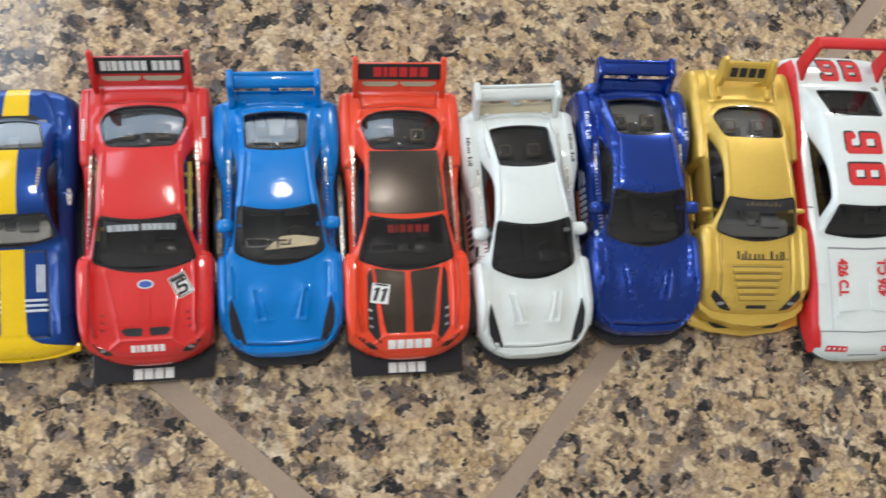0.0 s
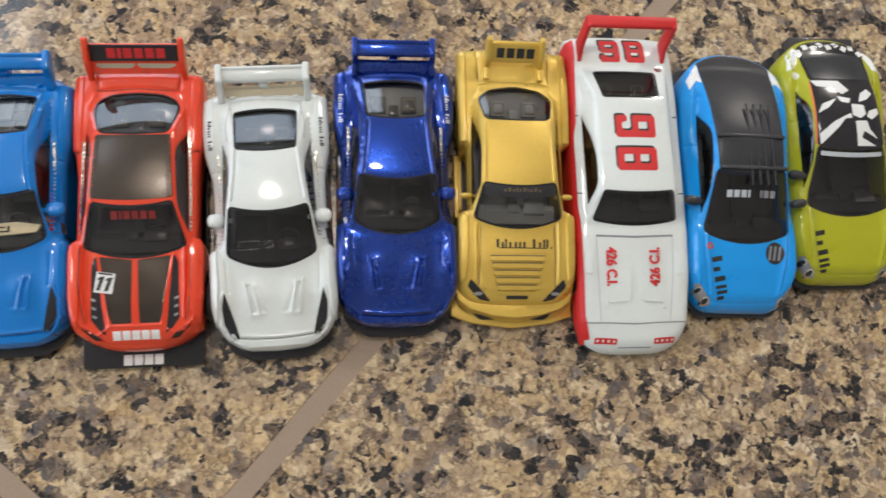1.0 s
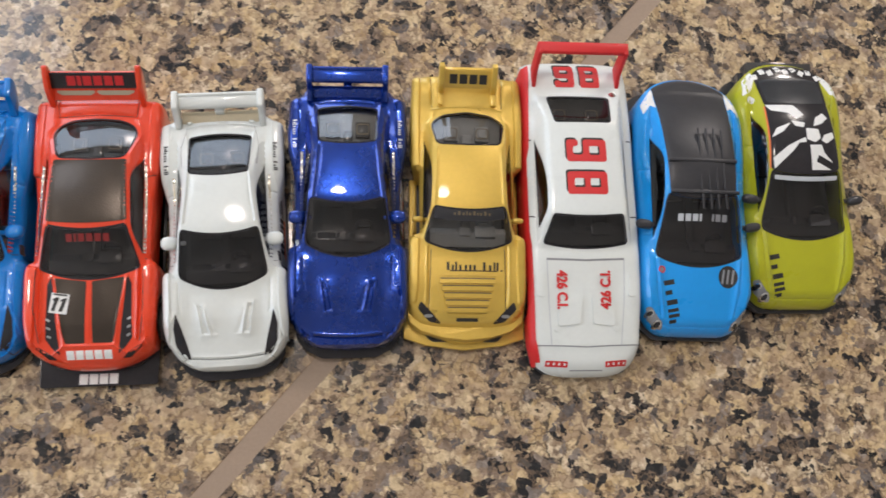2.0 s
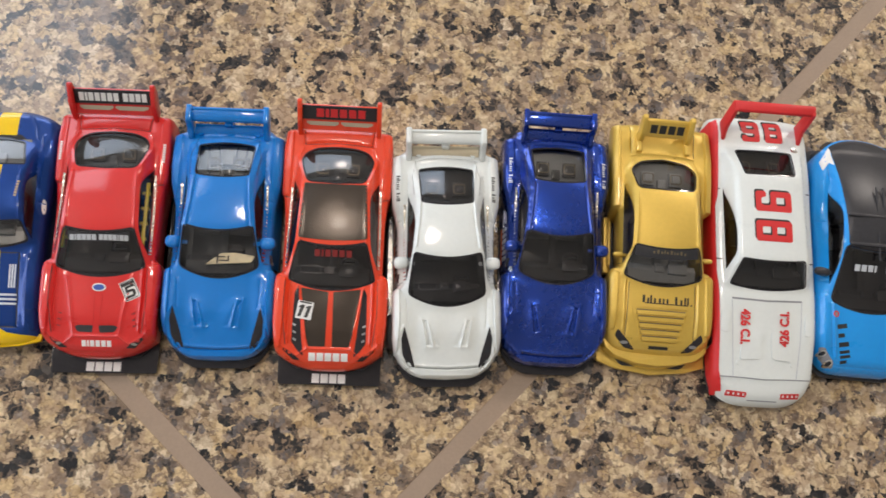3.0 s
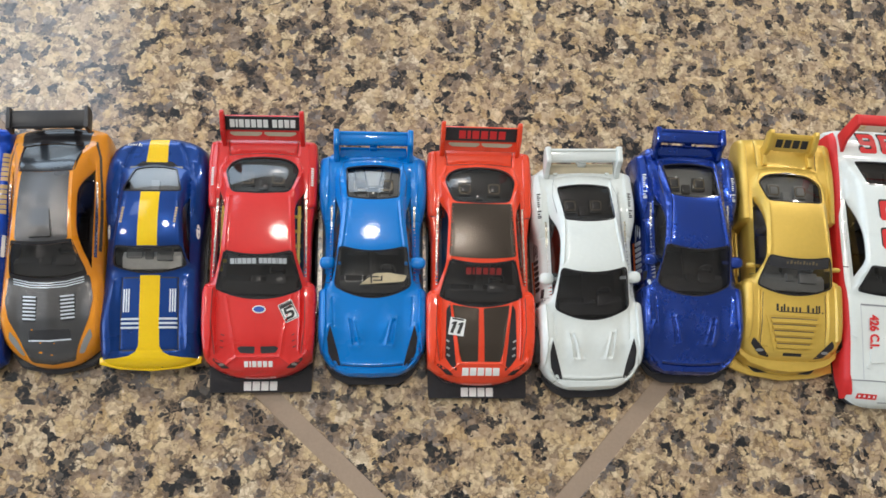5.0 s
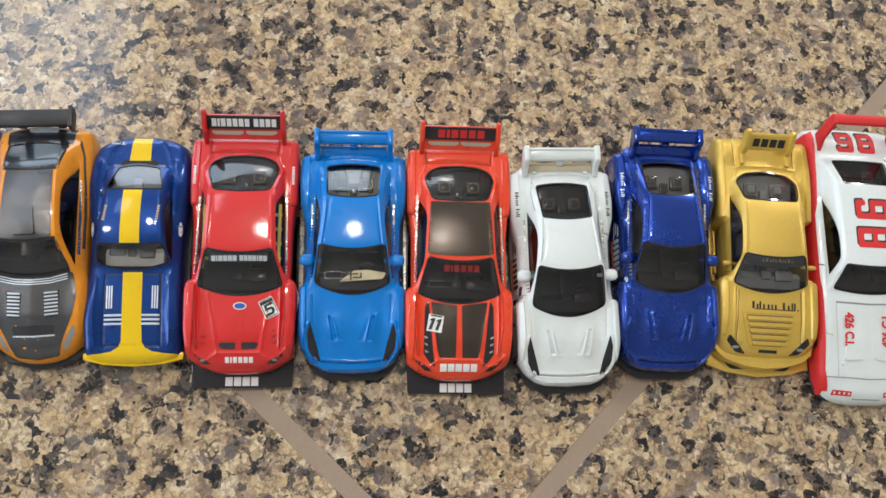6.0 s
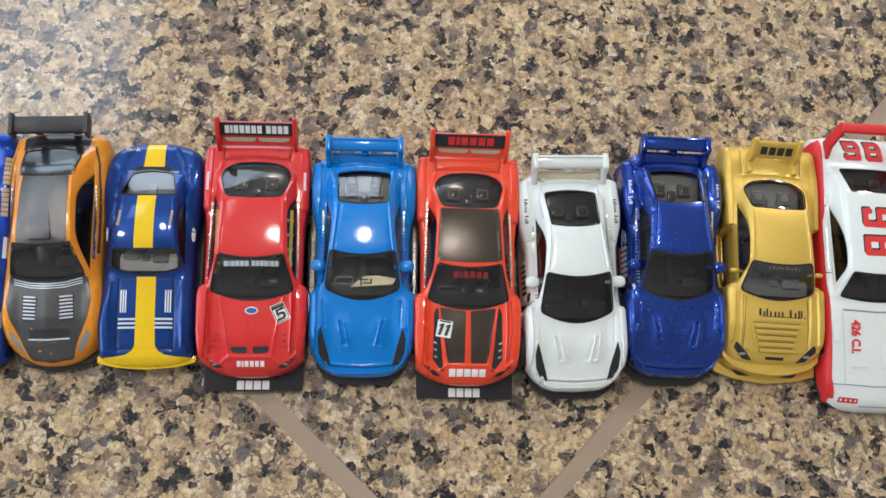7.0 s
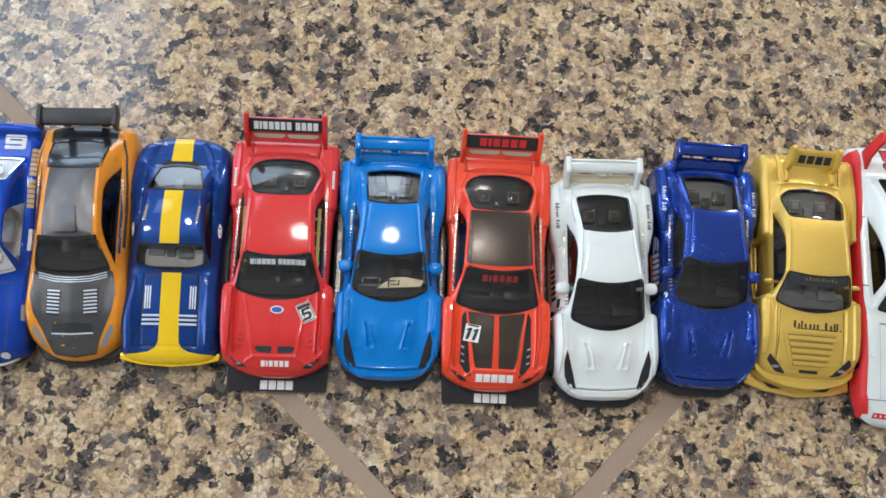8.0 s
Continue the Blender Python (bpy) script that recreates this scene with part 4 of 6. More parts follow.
light = tagged(new("ceiling_panel_light"), "square cool white ceiling light panel", "ceiling light")
light.location = (PANEL.x, PANEL.y, 1.6)
part("frame", box((-285, -285, -9), (285, 285, -1), 2.0), WHITE, light)
part("diffuser", box((-270, -270, -12), (270, 270, -8)), PANEL_GLOW, light)


# ---- blue and pale widebody coupes with an upright rear wing (three of one casting) ----
LENS = mat("smoked_lamp_lens", (0.035, 0.036, 0.042), 0.12, 0.3)


def coupe(name, label, front, turn, paint, wing_paint, glass_front, glass_rear, inside_mat, dash_mat=None, shelf=None, wing_half=10.4, dark_lamps=BLACK_GLOSS, L=64.5, deck=None, arch=0.28, back=0.0):
    k = L / 64.5
    spec = dict(L=L, nose=(6.4 * k, 2.6), nose_line=[(0, 0), (6.6, 0.35), (9.2, 1.3), (11.6, 3.0), (13.0, 4.8), (13.8, 6.4 * k)], tail=(1.8, 4.0), crown=1.3, fender=1.5, edge=2.0, wheels=(13.0 * k, 51.5 * k), radius=4.9,
                width=[(0, 13.6), (4, 13.9), (10, 14.6), (22.8 * k, 14.7), (24.2 * k, 13.3), (36 * k, 13.2), (41 * k, 13.4), (47 * k, 14.8), (52 * k, 15.1), (61.3 * k, 15.0), (61.9 * k, 13.0), (L, 12.2)],
                top=[(0, 8.2), (4.2, 9.8), (12, 12.3), (21, 13.9), (40, 14.2), (60, 14.6), (62.5, 14.2), (L, 13.0)],
                bumps=[(4.6, 11.5 * k, 2.6, 4.4, 0.5)],
                creases=[([(v, u * k) for v, u in line], w, amp) for line, w, amp in (
                    ([(5.6, 8.0), (6.8, 15.6)], 0.34, 0.24), ([(3.6, 8.0), (5.2, 15.0)], 0.32, 0.2), ([(2.2, 8.0), (5.6, 7.9)], 0.25, 0.12),
                    ([(10.9, 20.6), (10.5, 13.5)], 0.22, -0.3), ([(8.2, 2.9), (5, 2.5), (0, 2.3)], 0.24, -0.4), ([(8.2, 3.6), (5, 3.2), (0, 3.0)], 0.24, 0.2),
                    ([(0, 0.8), (7.6, 0.95), (10.4, 2.6), (12.9, 6.2)], 0.34, 0.35), ([(9.4, 2.6), (11.5, 4.6)], 0.4, -0.6),
                    ([(11.5, 13.4), (13.0, 10.2), (12.5, 6.6)], 0.25, 0.3), ([(8.5, 33.6), (7.7, 40), (7.2, 47.4), (7.7, 53), (8.4, 58.6)], 0.22, 0.3),
                    ([(8.0, 33.6), (7.2, 40), (6.7, 46.4)], 0.2, -0.18), ([(10.9, 42.9), (13.4, 42.2)], 0.2, -0.3), ([(8.4, 59.8), (5, 60.4), (0, 60.6)], 0.25, 0.3))],
                plates=[([(v, u * k) for v, u in loop], amp, soft) for loop, amp, soft in (
                    ([(12.5, 23.4), (16, 24.6), (16, 5.2), (13.3, 6.4), (12.9, 8.4), (12.4, 14)], 0.75, 0.4),
                    ([(13.1, 41.4), (12.2, 46), (11.9, 54), (12.1, 60), (12.4, 63), (16, 63), (16, 41.4)], 0.4, 0.5),
                    ([(3.9, 8.3), (5.5, 8.3), (6.5, 15.2), (5.4, 15.0)], -0.4, 0.35), ([(1.9, 8.3), (3.5, 8.3), (4.9, 14.2), (4.4, 14.2)], -0.18, 0.4))],
                cabin=dict(front=20.4 * k - back * 1.25, screen=33.0 * k - back, rear=47.0 * k - back, back=59.4 * k - back * 0.5, base=(11.6, 10.6), roof=(9.3, 7.8), z=20.4, belt=(13.6, 14.6), bow=(3.4, 1.5), crown=0.45, arch=arch))
    t = Toy(name, label, front, turn, spec)
    sh = t.shape
    t.pane("windshield", window((10.3, 20.9 * k - back * 1.25, 24.1 * k - back * 1.25), (8.9, 32.2 * k - back, 33.7 * k - back), 1.2), glass_front, seal=BLACK_GLOSS)
    t.pane("rear_window", window((6.9, 47.2 * k - back, 48.0 * k - back), (7.4, 58.4 * k - back * 0.5, 57.6 * k - back * 0.5), 0.8), glass_rear, seal=BLACK_GLOSS)
    for side in (-1, 1):
        t.pane("side_window", side_pane(sh, side, 25.5 * k, 49.0 * k, 0.3, 0.35, (0.35, 0.45)), glass_front)
    lamps = both(rounded([(11.4, 13.4 * k), (12.2, 10.0 * k), (11.9, 6.2 * k), (10.4, 3.4 * k), (8.5, 2.8 * k), (9.4, 6.6 * k)], 0.5))
    for loop in lamps:
        lamp_glass = t.lay("headlight", loop, dark_lamps, 0.06)
        way = 1 if loop[0][0] > 0 else -1
        t.lay("lens", oval(way * 10.9, 7.2 * k, 1.1, 2.0, 14), LENS if dark_lamps is BLACK_GLOSS else dark_lamps, 0.1, 0.5, parent=lamp_glass)
    t.body(paint)
    t.wheels(BLACK_GLOSS)
    t.interior(inside_mat, dash_mat, shelf, 12.2)
    t.line([(-8.4, 3.1 * k), (-5, 2.7 * k), (0, 2.5 * k), (5, 2.7 * k), (8.4, 3.1 * k)], 0.25)
    for side in (-1, 1):
        t.line([(side * 11.5, 25.0 * k), (side * 13.9, 25.4 * k)], 0.2)
        t.beads([(side * 11.45, (25.2 + q) * k) for q in (0, 7, 14, 21.5)], 0.55, 0.2)
        t.line([(side * 8.7, 3.9 * k), (side * 11.0, 2.2 * k), (side * 12.9, 3.6 * k)], 0.22)
        t.line([(side * 8.2, 60.0 * k), (side * 9.4, 54.0 * k), (side * 8.9, 48.5 * k)], 0.14)
    for side in (-1, 1):
        t.lay("door_handle", rounded(rect(side * 12.6, 38.5 * k, 0.5, 2.2), 0.15), paint, 0.35, 0.5, drop=0.4)
        t.lay("side_intake", rounded(rect(side * 13.2, 26.6 * k, 0.7, 2.4, side * 8), 0.2), BLACK_SATIN, 0.08, 0.5)
        for q, wq in enumerate((-2.0, 4.5)):
            if side > 0:
                t.line([(wq - 2.6, 22.3 * k + 0.1 * q), (wq + 2.2, 23.6 * k)], 0.2, BLACK_SATIN, 0.0, "wiper")
    t.mirrors((12.4, 30.3 * k, 14.6), (4.2, 3.4, 2.6), paint, 0)
    # Black lip, widened so that it also stands for shadow under the nose.
    part("front_splitter", extruded(rounded([(-13.2, 4.0), (-10.8, 0.4), (-6.8, -1.7), (6.8, -1.7), (10.8, 0.4), (13.2, 4.0), (12.6, 8), (-12.6, 8)], 0.9), "z", 1.5, 2.6, 0.2), BLACK_GLOSS, t.root)
    w = raised_wing(t, 63.5 * k, 67.2 * k, 18.3, wing_half, 61.2 * k, 14.0, wing_paint)
    part("stay", box((-1.1, 63.0 * k, 13.0), (1.1, 65.6 * k, 16.6), 0.3), wing_paint, w)
    # rear deck under the wing
    for side in (-1, 1):
        t.lay("rivet", oval(side * 7.6, 61.3 * k, 1.3, 1.0, 14), wing_paint, 0.45, 0.4, drop=0.6)
    part("boot_spoiler", extruded([(60.8 * k, 13.4), (61.6 * k, 14.5), (63.0 * k, 15.0), (63.9 * k, 15.1), (64.1 * k, 14.6), (63.4 * k, 11.5)], "v", -9.4, 9.4, 0.3), deck or wing_paint, t.root)
    for side in (-1, 1):
        part("side_skirt", box((side * 13.6 - 0.9, 20, 1.6), (side * 13.6 + 1.0, 46, 2.8), 0.4), BLACK_SATIN, t.root)
    t.print = flank(t, 24.8 * k, 45.0 * k, 13.25, 10.6, 14.3, 3.4, paint)
    return t


blue = coupe("toy_car", "glossy sky blue toy coupe with an upright rear wing", (-19.5, 20.1), 0.35, BLUE, BLUE, GLASS_MID, GLASS_MID, INTERIOR, None, INTERIOR_PEWTER)
tray = part("dash_panel", extruded(rounded([(-3.6, 24.2), (8.4, 25.0), (9.4, 26.8), (4.0, 27.6), (0.4, 27.4)], 0.5), "z", 14.0, 14.9, 0.2), INTERIOR_CREAM, blue.root, "cream dashboard panel")
for v0, v1, u0, u1 in ((-0.6, -0.2, 24.6, 26.8), (0.2, 2.6, 25.2, 25.5), (2.2, 2.6, 25.2, 26.6), (-1.8, 1.6, 26.2, 26.5)):
    part("dash_ridge", box((v0, u0, 14.8), (v1, u1, 15.15), 0.06), INTERIOR, tray)
for v0, v1 in ((-5.4, -4.7), (5.4, 4.7), (-2.7, -1.8), (2.7, 1.8)):
    bar = extruded(strip([(v0, 57.8), (v1, 54.0), (v1, 50.0)], 0.45), "z", 13.4, 14.0, 0.1)
    part("cage_bar", bar, INTERIOR, blue.root)
part("cage_bar", box((-4.7, 52.4, 13.4), (4.7, 52.9, 14.0), 0.1), INTERIOR, blue.root)
white = coupe("toy_car", "glossy white toy coupe with black windows and rear wing", (41.7, 16.5), 1.5, WHITE, WHITE, GLASS_BLACK, GLASS_BLACK, INTERIOR, deck=IVORY, back=1.7)


def side_prints(t, ink, script, k):
    """A maker's script on the rear flare and a flame mark on the door, as plain shapes."""
    for side in (-1, 1):
        t.word("TjIxxjx TxII", side * 13.2, 51.4 * k, 7.6, 1.0, script, -90, 0.12, None, 0.4)
        for u0, u1, f in ((43.5, 38.0, 0.1), (44.5, 38.8, 0.28), (43.0, 37.6, 0.46)):
            t.print("flame_mark", [(u0 * k, f), (u1 * k, f + 0.03), (u1 * k - 0.6, f + 0.16), (u0 * k - 2.2, f + 0.1)], side, ink)
        for q in range(6):
            t.print("logo_block", rounded([((37.0 - q * 1.6) * k, 0.12 + 0.03 * (q % 2)), ((35.9 - q * 1.6) * k, 0.12), ((35.8 - q * 1.6) * k, 0.62), ((37.0 - q * 1.6) * k, 0.66)], 0.2), side, ink)
        t.print("flame_bar", [(37.2 * k, 0.68), (27.6 * k, 0.68), (26.8 * k, 0.8), (37.2 * k, 0.86)], side, INK_ORANGE)


side_prints(white, INK, INK, 1.0)
# its front axle sits off-centre, so that one wheel stands proud of the wing
for ob in white.root.children:
    if ob.name.split(".")[0] == "wheel" and sum(v.co.y for v in ob.data.vertices) / len(ob.data.vertices) < 20 * MM:
        ob.location.x -= 1.7 * MM
white.lay("badge", oval(-13.0, 24.6, 0.8, 1.6), INK_GREY)
cobalt = coupe("toy_car", "metallic cobalt blue toy coupe with a rear wing", (70.2, 20.5), -1.54, COBALT, COBALT, GLASS_DARK, GLASS_SMOKE, INTERIOR, None, INTERIOR_GREY, wing_half=9.6, dark_lamps=COBALT, L=67.0, arch=0.18)
side_prints(cobalt, SILVER, INK_WHITE, 67.0 / 64.5)
cobalt.lay("badge", oval(-12.4, 25.4, 0.9, 1.7), SILVER)


# ---- the two flared coupes with a board on the rear wing and a black front splitter ----
def flared(name, label, front, turn, paint, side_glass, inside_mat, glass_rear):
    spec = dict(L=67.0, nose=(4.6, 2.7), tail=(1.2, 4.0), crown=0.5, fender=0.5, edge=1.4, wheels=(13.0, 53.0), radius=4.9, nose_edge=3.6,
                width=[(0, 13.7), (4.6, 14.3), (12, 15.0), (22.5, 15.2), (24.8, 14.7), (25.2, 13.4), (40, 13.6), (46, 14.2), (47, 14.8), (60, 15.1), (67, 14.6)],
                top=[(0, 9.6), (3.5, 11.0), (10, 12.6), (21, 13.8), (40, 14.0), (60, 14.6), (65, 14.6), (67, 13.6)],
                bumps=[(0, 13.0, 6.5, 9.0, 0.4)],
                creases=[([(10.9, 22.8), (11.0, 14.0), (10.7, 6.6)], 0.24, 0.4), ([(11.5, 22.8), (11.5, 14.0), (11.1, 6.2)], 0.2, -0.3),
                         ([(0, 5.0), (5.8, 5.1), (8.4, 3.2), (11.0, 4.4), (13.0, 6.6)], 0.3, 0.35), ([(0, 1.0), (8.0, 1.2), (11.2, 2.6), (13.2, 4.6)], 0.26, -0.4),
                         ([(5.8, 5.4), (6.8, 12.0), (8.6, 21.0)], 0.4, 0.28), ([(8.8, 33.0), (8.2, 48.0)], 0.2, 0.22), ([(9.4, 61.6), (5, 62.2), (0, 62.4)], 0.22, -0.25),
                         ([(9.4, 61.6), (9.8, 66.6)], 0.22, -0.25), ([(9.0, 50.0), (10.9, 56.0), (9.6, 60.6)], 0.24, 0.25)],
                plates=[([(11.9, 23.8), (16, 24.8), (16, 4.4), (12.6, 5.2), (12.2, 9), (11.9, 15)], 0.7, 0.4),
                        ([(12.5, 46.2), (16, 46.6), (16, 68), (12.3, 68), (12.4, 56)], 0.3, 0.35)],
                cabin=dict(front=20.2, screen=32.0, rear=48.6, back=60.8, base=(12.4, 11.6), roof=(9.6, 8.8), z=19.4, belt=(13.4, 14.4), bow=(3.0, 3.0), crown=0.45, arch=0.4))
    t = Toy(name, label, front, turn, spec)
    sh = t.shape
    t.pane("windshield", window((11.4, 20.7, 23.4), (8.7, 31.3, 32.6), 1.0), GLASS_DARK, seal=BLACK_GLOSS)
    t.pane("rear_window", rounded([(-7.6, 49.5), (0, 49.0), (7.6, 49.5), (8.7, 52.6), (9.8, 56.6), (8.6, 59.0), (5.6, 60.3), (0, 60.7), (-5.6, 60.3), (-8.6, 59.0), (-9.8, 56.6), (-8.7, 52.6)], 1.3), glass_rear, seal=BLACK_GLOSS)
    for side in (-1, 1):
        t.pane("side_window", side_pane(sh, side, 26.5, 50.5, 0.3, 0.25, (0.3, 0.3)), side_glass)
    t.body(paint)
    t.wheels(BLACK_GLOSS)
    t.interior(inside_mat, shelf_z=12.6)
    # black screen surround
    t.lay("windshield_seal", window((11.75, 20.3, 23.2), (9.0, 31.7, 33.0), 1.0), BLACK_GLOSS, 0.04, 0.9, [window((11.3, 20.9, 23.5), (8.5, 31.1, 32.4), 1.0)])
    part("front_splitter", extruded(rounded([(-13.8, -3.4), (13.8, -3.4), (14.2, 8), (-14.2, 8)], 0.8), "z", 1.5, 2.3, 0.15), BLACK_GLOSS, t.root, "black flat splitter with a pale mark")
    for k in range(4):
        b = box((-4.6 + k * 2.35, -2.9, 2.3), (-2.6 + k * 2.35, -0.4, 2.36), 0.0)
        part("logo_block", b, INK_WHITE, t.root, smooth=False)
    wing = part("rear_wing", extruded([(65.6, 15.2), (65.4, 15.9), (67.6, 17.7), (70.6, 20.6), (71.1, 20.2), (68.0, 17.0)], "v", -10.3, 10.3, 0.12), paint, t.root)
    for side in (-1, 1):
        ms = Matrix.Translation((side * 4.7, 66.75, 17.08)) @ Matrix.Rotation(math.atan2(2.9, 3.5), 4, "X")
        # Cream insert added in place of the worktop seen through the open slot.
        slot = extruded(rounded([(-4.4, 0.1), (-3.4, -0.5), (3.0 if side > 0 else 3.4, -0.55), (4.4, 0.0), (4.4, 0.6), (-4.4, 0.6)], 0.25), "z", -0.1, 0.12)
        bmesh.ops.transform(slot, matrix=Matrix.Scale(MM, 4) @ ms @ Matrix.Scale(1 / MM, 4), verts=slot.verts)
        part("slot", slot, CREAM_PLASTIC, wing, "cream insert in place of the open slot under the wing board")
    slope = math.atan2(2.9, 3.0)
    for side in (-1, 1):
        t.beads([(side * 12.35, 26.6), (side * 12.3, 36), (side * 12.0, 48.6)], 0.55, 0.2)
        part("sill", box((side * 13.7 - 0.8, 24.5, 1.8), (side * 13.7 + 1.1, 46.5, 3.2), 0.4), BLACK_GLOSS, t.root)
    for side in (-1, 1):
        a, b = sorted((side * 10.2, side * 11.5))
        part("end_plate", extruded(rounded([(64.0, 13.8), (67.4, 13.6), (71.4, 19.0), (71.8, 22.2), (70.8, 22.8), (66.6, 19.6), (65.0, 16.8)], 0.6), "v", a, b, 0.4), paint, wing)
    m = Matrix.Translation((0, 69.1, 19.2)) @ Matrix.Rotation(slope, 4, "X")
    board = part("board", box((-10.25, -1.95, -0.2), (10.25, 1.95, 0.3), 0.1, m=m), BLACK_GLOSS, wing, "black board with a maker's mark")
    return t, board, m


def board_word(board, m, pattern, x0, x1, l, material, fill=0.78):
    """A maker's name on a wing board as plain bars, as Toy.word lays it on a body."""
    wide = {"T": 1.0, "I": 0.5, " ": 0.5}
    step, at = (x1 - x0) / sum(wide[ch] for ch in pattern), x0
    for ch in pattern:
        w = wide[ch] * step
        if ch != " ":
            half = w * fill / 2
            part("logo_block", box((at + w / 2 - half, -l / 2, 0.3), (at + w / 2 + half, l / 2, 0.36), m=m), material, board, smooth=False)
        at += w


red, board, m = flared("toy_car", "glossy red toy racing coupe with a black splitter", (-50.0, 19.8), 0.55, RED, GLASS_MID, INTERIOR, GLASS_DARK)
board_word(board, m, "TITTTTT TTTT", -9.1, 9.1, 2.3, INK_WHITE)
for side in (-1, 1):
    cage = box((side * 10.3 - 0.45, 28.0, 13.9), (side * 10.3 + 0.45, 46.5, 14.8), 0.25)
    for u in (31.0, 35.2, 39.4, 43.6):
        box((side * 9.9 - 1.0, u - 0.4, 13.2), (side * 9.9 + 1.0, u + 0.4, 14.3), 0.2, bm=cage)
    part("roll_cage", cage, INTERIOR_YELLOW, red.root, "yellow plastic roll cage bar")
visor = red.lay("sun_strip", window((8.0, 28.9, 29.7), (7.9, 30.8, 31.7), 0.3), BLACK_SATIN, 0.04, 0.9)
red.word("TITTTT", -3.9, 29.9, 7.0, 1.35, INK_PALE, 0, 0.12, visor, 0.86)
red.word("TTTTITT", 3.9, 29.95, 7.4, 1.35, INK_PALE, 0, 0.12, visor, 0.86)
for side in (-1, 1):
    red.lay("hood_vent", rounded([(side * 0.7, 7.8), (side * 0.9, 6.0), (side * 4.6, 6.2), (side * 5.5, 7.5), (side * 4.6, 7.9)], 0.4), BLACK_SATIN, 0.05)
    red.line([(side * 0.5, 8.1), (side * 5.0, 8.2)], 0.35, RED, 0.4, "vent_lip")
    red.line([(side * 1.0, 19.2), (side * 0.8, 8.4)], 0.5, RED, 0.1, "hood_rib")
    red.lay("headlight", rounded([(side * 7.4, 2.3), (side * 9.6, 2.4), (side * 12.0, 4.6), (side * 11.6, 5.0), (side * 9.0, 3.6)], 0.4), LENS, 0.06)
    red.lay("lens", oval(side * 9.6, 3.3, 1.5, 0.6, 14), DULL_SILVER, 0.12, 0.4)
    red.blocks(side * 13.7, 55.0, 5.5, 0.7, 8, INK_WHITE, 90, 0.3)
    for k in range(3):
        red.lay("louvre", rounded(rect(side * (9.5 - k * 0.15), 8.2 + k * 1.6, 1.1, 0.5, side * 24), 0.2), RED, 0.3, 0.4, drop=0.4)
        red.lay("louvre_slot", rect(side * (9.6 - k * 0.15), 7.75 + k * 1.6, 0.8, 0.2, side * 24), BLACK_SATIN, 0.06, 0.5)
red.word("TITTTT", 0.2, 3.3, 7.8, 1.5, INK_WHITE)
sticker = red.lay("number_sticker", rounded(rect(8.0, 17.2, 4.0, 5.3, 26), 0.3), INK_WHITE, 0.06)
red.lay("border", rect(8.0, 17.2, 3.6, 4.9, 26), INK, 0.1, 0.6, [rect(8.0, 17.2, 3.2, 4.5, 26)], parent=sticker)
red.lay("header", rect(8.0 - 1.75 * math.sin(radians(26)), 17.2 + 1.75 * math.cos(radians(26)), 3.2, 0.85, 26), INK, 0.1, parent=sticker)


def slanted(t, strokes, v, u, turn, lean, material, parent, height):
    """A bold italic numeral out of straight strokes, one shape."""
    c, s = math.cos(radians(turn)), math.sin(radians(turn))
    at = lambda x, y: (v + (x + lean * y) * c - y * s, u + (x + lean * y) * s + y * c)
    return t.lay("numeral", [at(x, y) for x, y in strokes], material, height, 0.5, parent=parent, drop=0.05)


FIVE = [(-1.2, 1.6), (1.3, 1.6), (1.3, 0.95), (-0.5, 0.95), (-0.55, 0.45), (0.7, 0.45), (1.25, 0.0), (1.25, -1.0), (0.7, -1.6), (-1.2, -1.6), (-1.2, -0.95), (0.35, -0.95), (0.5, -0.75), (0.5, -0.3), (0.35, -0.15), (-1.25, -0.15)]
ONE = [(-0.85, 0.75), (-0.8, 1.15), (-0.1, 1.6), (0.5, 1.6), (0.5, -1.6), (-0.35, -1.6), (-0.35, 0.8)]
slanted(red, FIVE, 8.0 + 0.42 * math.sin(radians(26)), 17.2 - 0.42 * math.cos(radians(26)), 26, 0.12, INK, sticker, 0.14)
oval_badge = red.lay("badge", oval(0.2, 17.6, 3.6, 2.1), INK_WHITE, 0.2)
red.lay("badge_field", oval(0.2, 17.6, 2.9, 1.5), INK_BLUE, 0.27, parent=oval_badge)

eleven, board, m = flared("toy_car", "glossy orange-red toy racing coupe with black bonnet panels", (10.0, 18.0), -0.4, ORANGE_RED, GLASS_DARK, INTERIOR, GLASS_DARK)
board_word(board, m, "TITTTT", -6.6, 7.2, 2.4, INK_RED)
eleven.word("TITTTT", 0.3, 29.6, 10.2, 1.7, INK_RED_DIMMED, 0, 0.1)
for t in (red, eleven):
    for side in (-1, 1):
        t.line([(side * 12.2, 25.4), (side * 13.6, 25.2)], 0.22)
        t.line([(side * 11.6, 45.6), (side * 14.2, 46.4)], 0.22)
        t.line([(side * 9.2, 61.4), (side * 9.8, 66.4)], 0.18)
        t.line([(side * 12.2, 23.0), (side * 12.4, 14.0), (side * 11.4, 6.0)], 0.2)
    t.line([(-9.2, 61.4), (0, 62.0), (9.2, 61.4)], 0.18)
eleven.lay("roof_panel", window((9.2, 32.9, 33.6), (8.4, 48.6, 48.9), 0.6), BLACK_ROOF, 0.14, 0.6, drop=0.3)
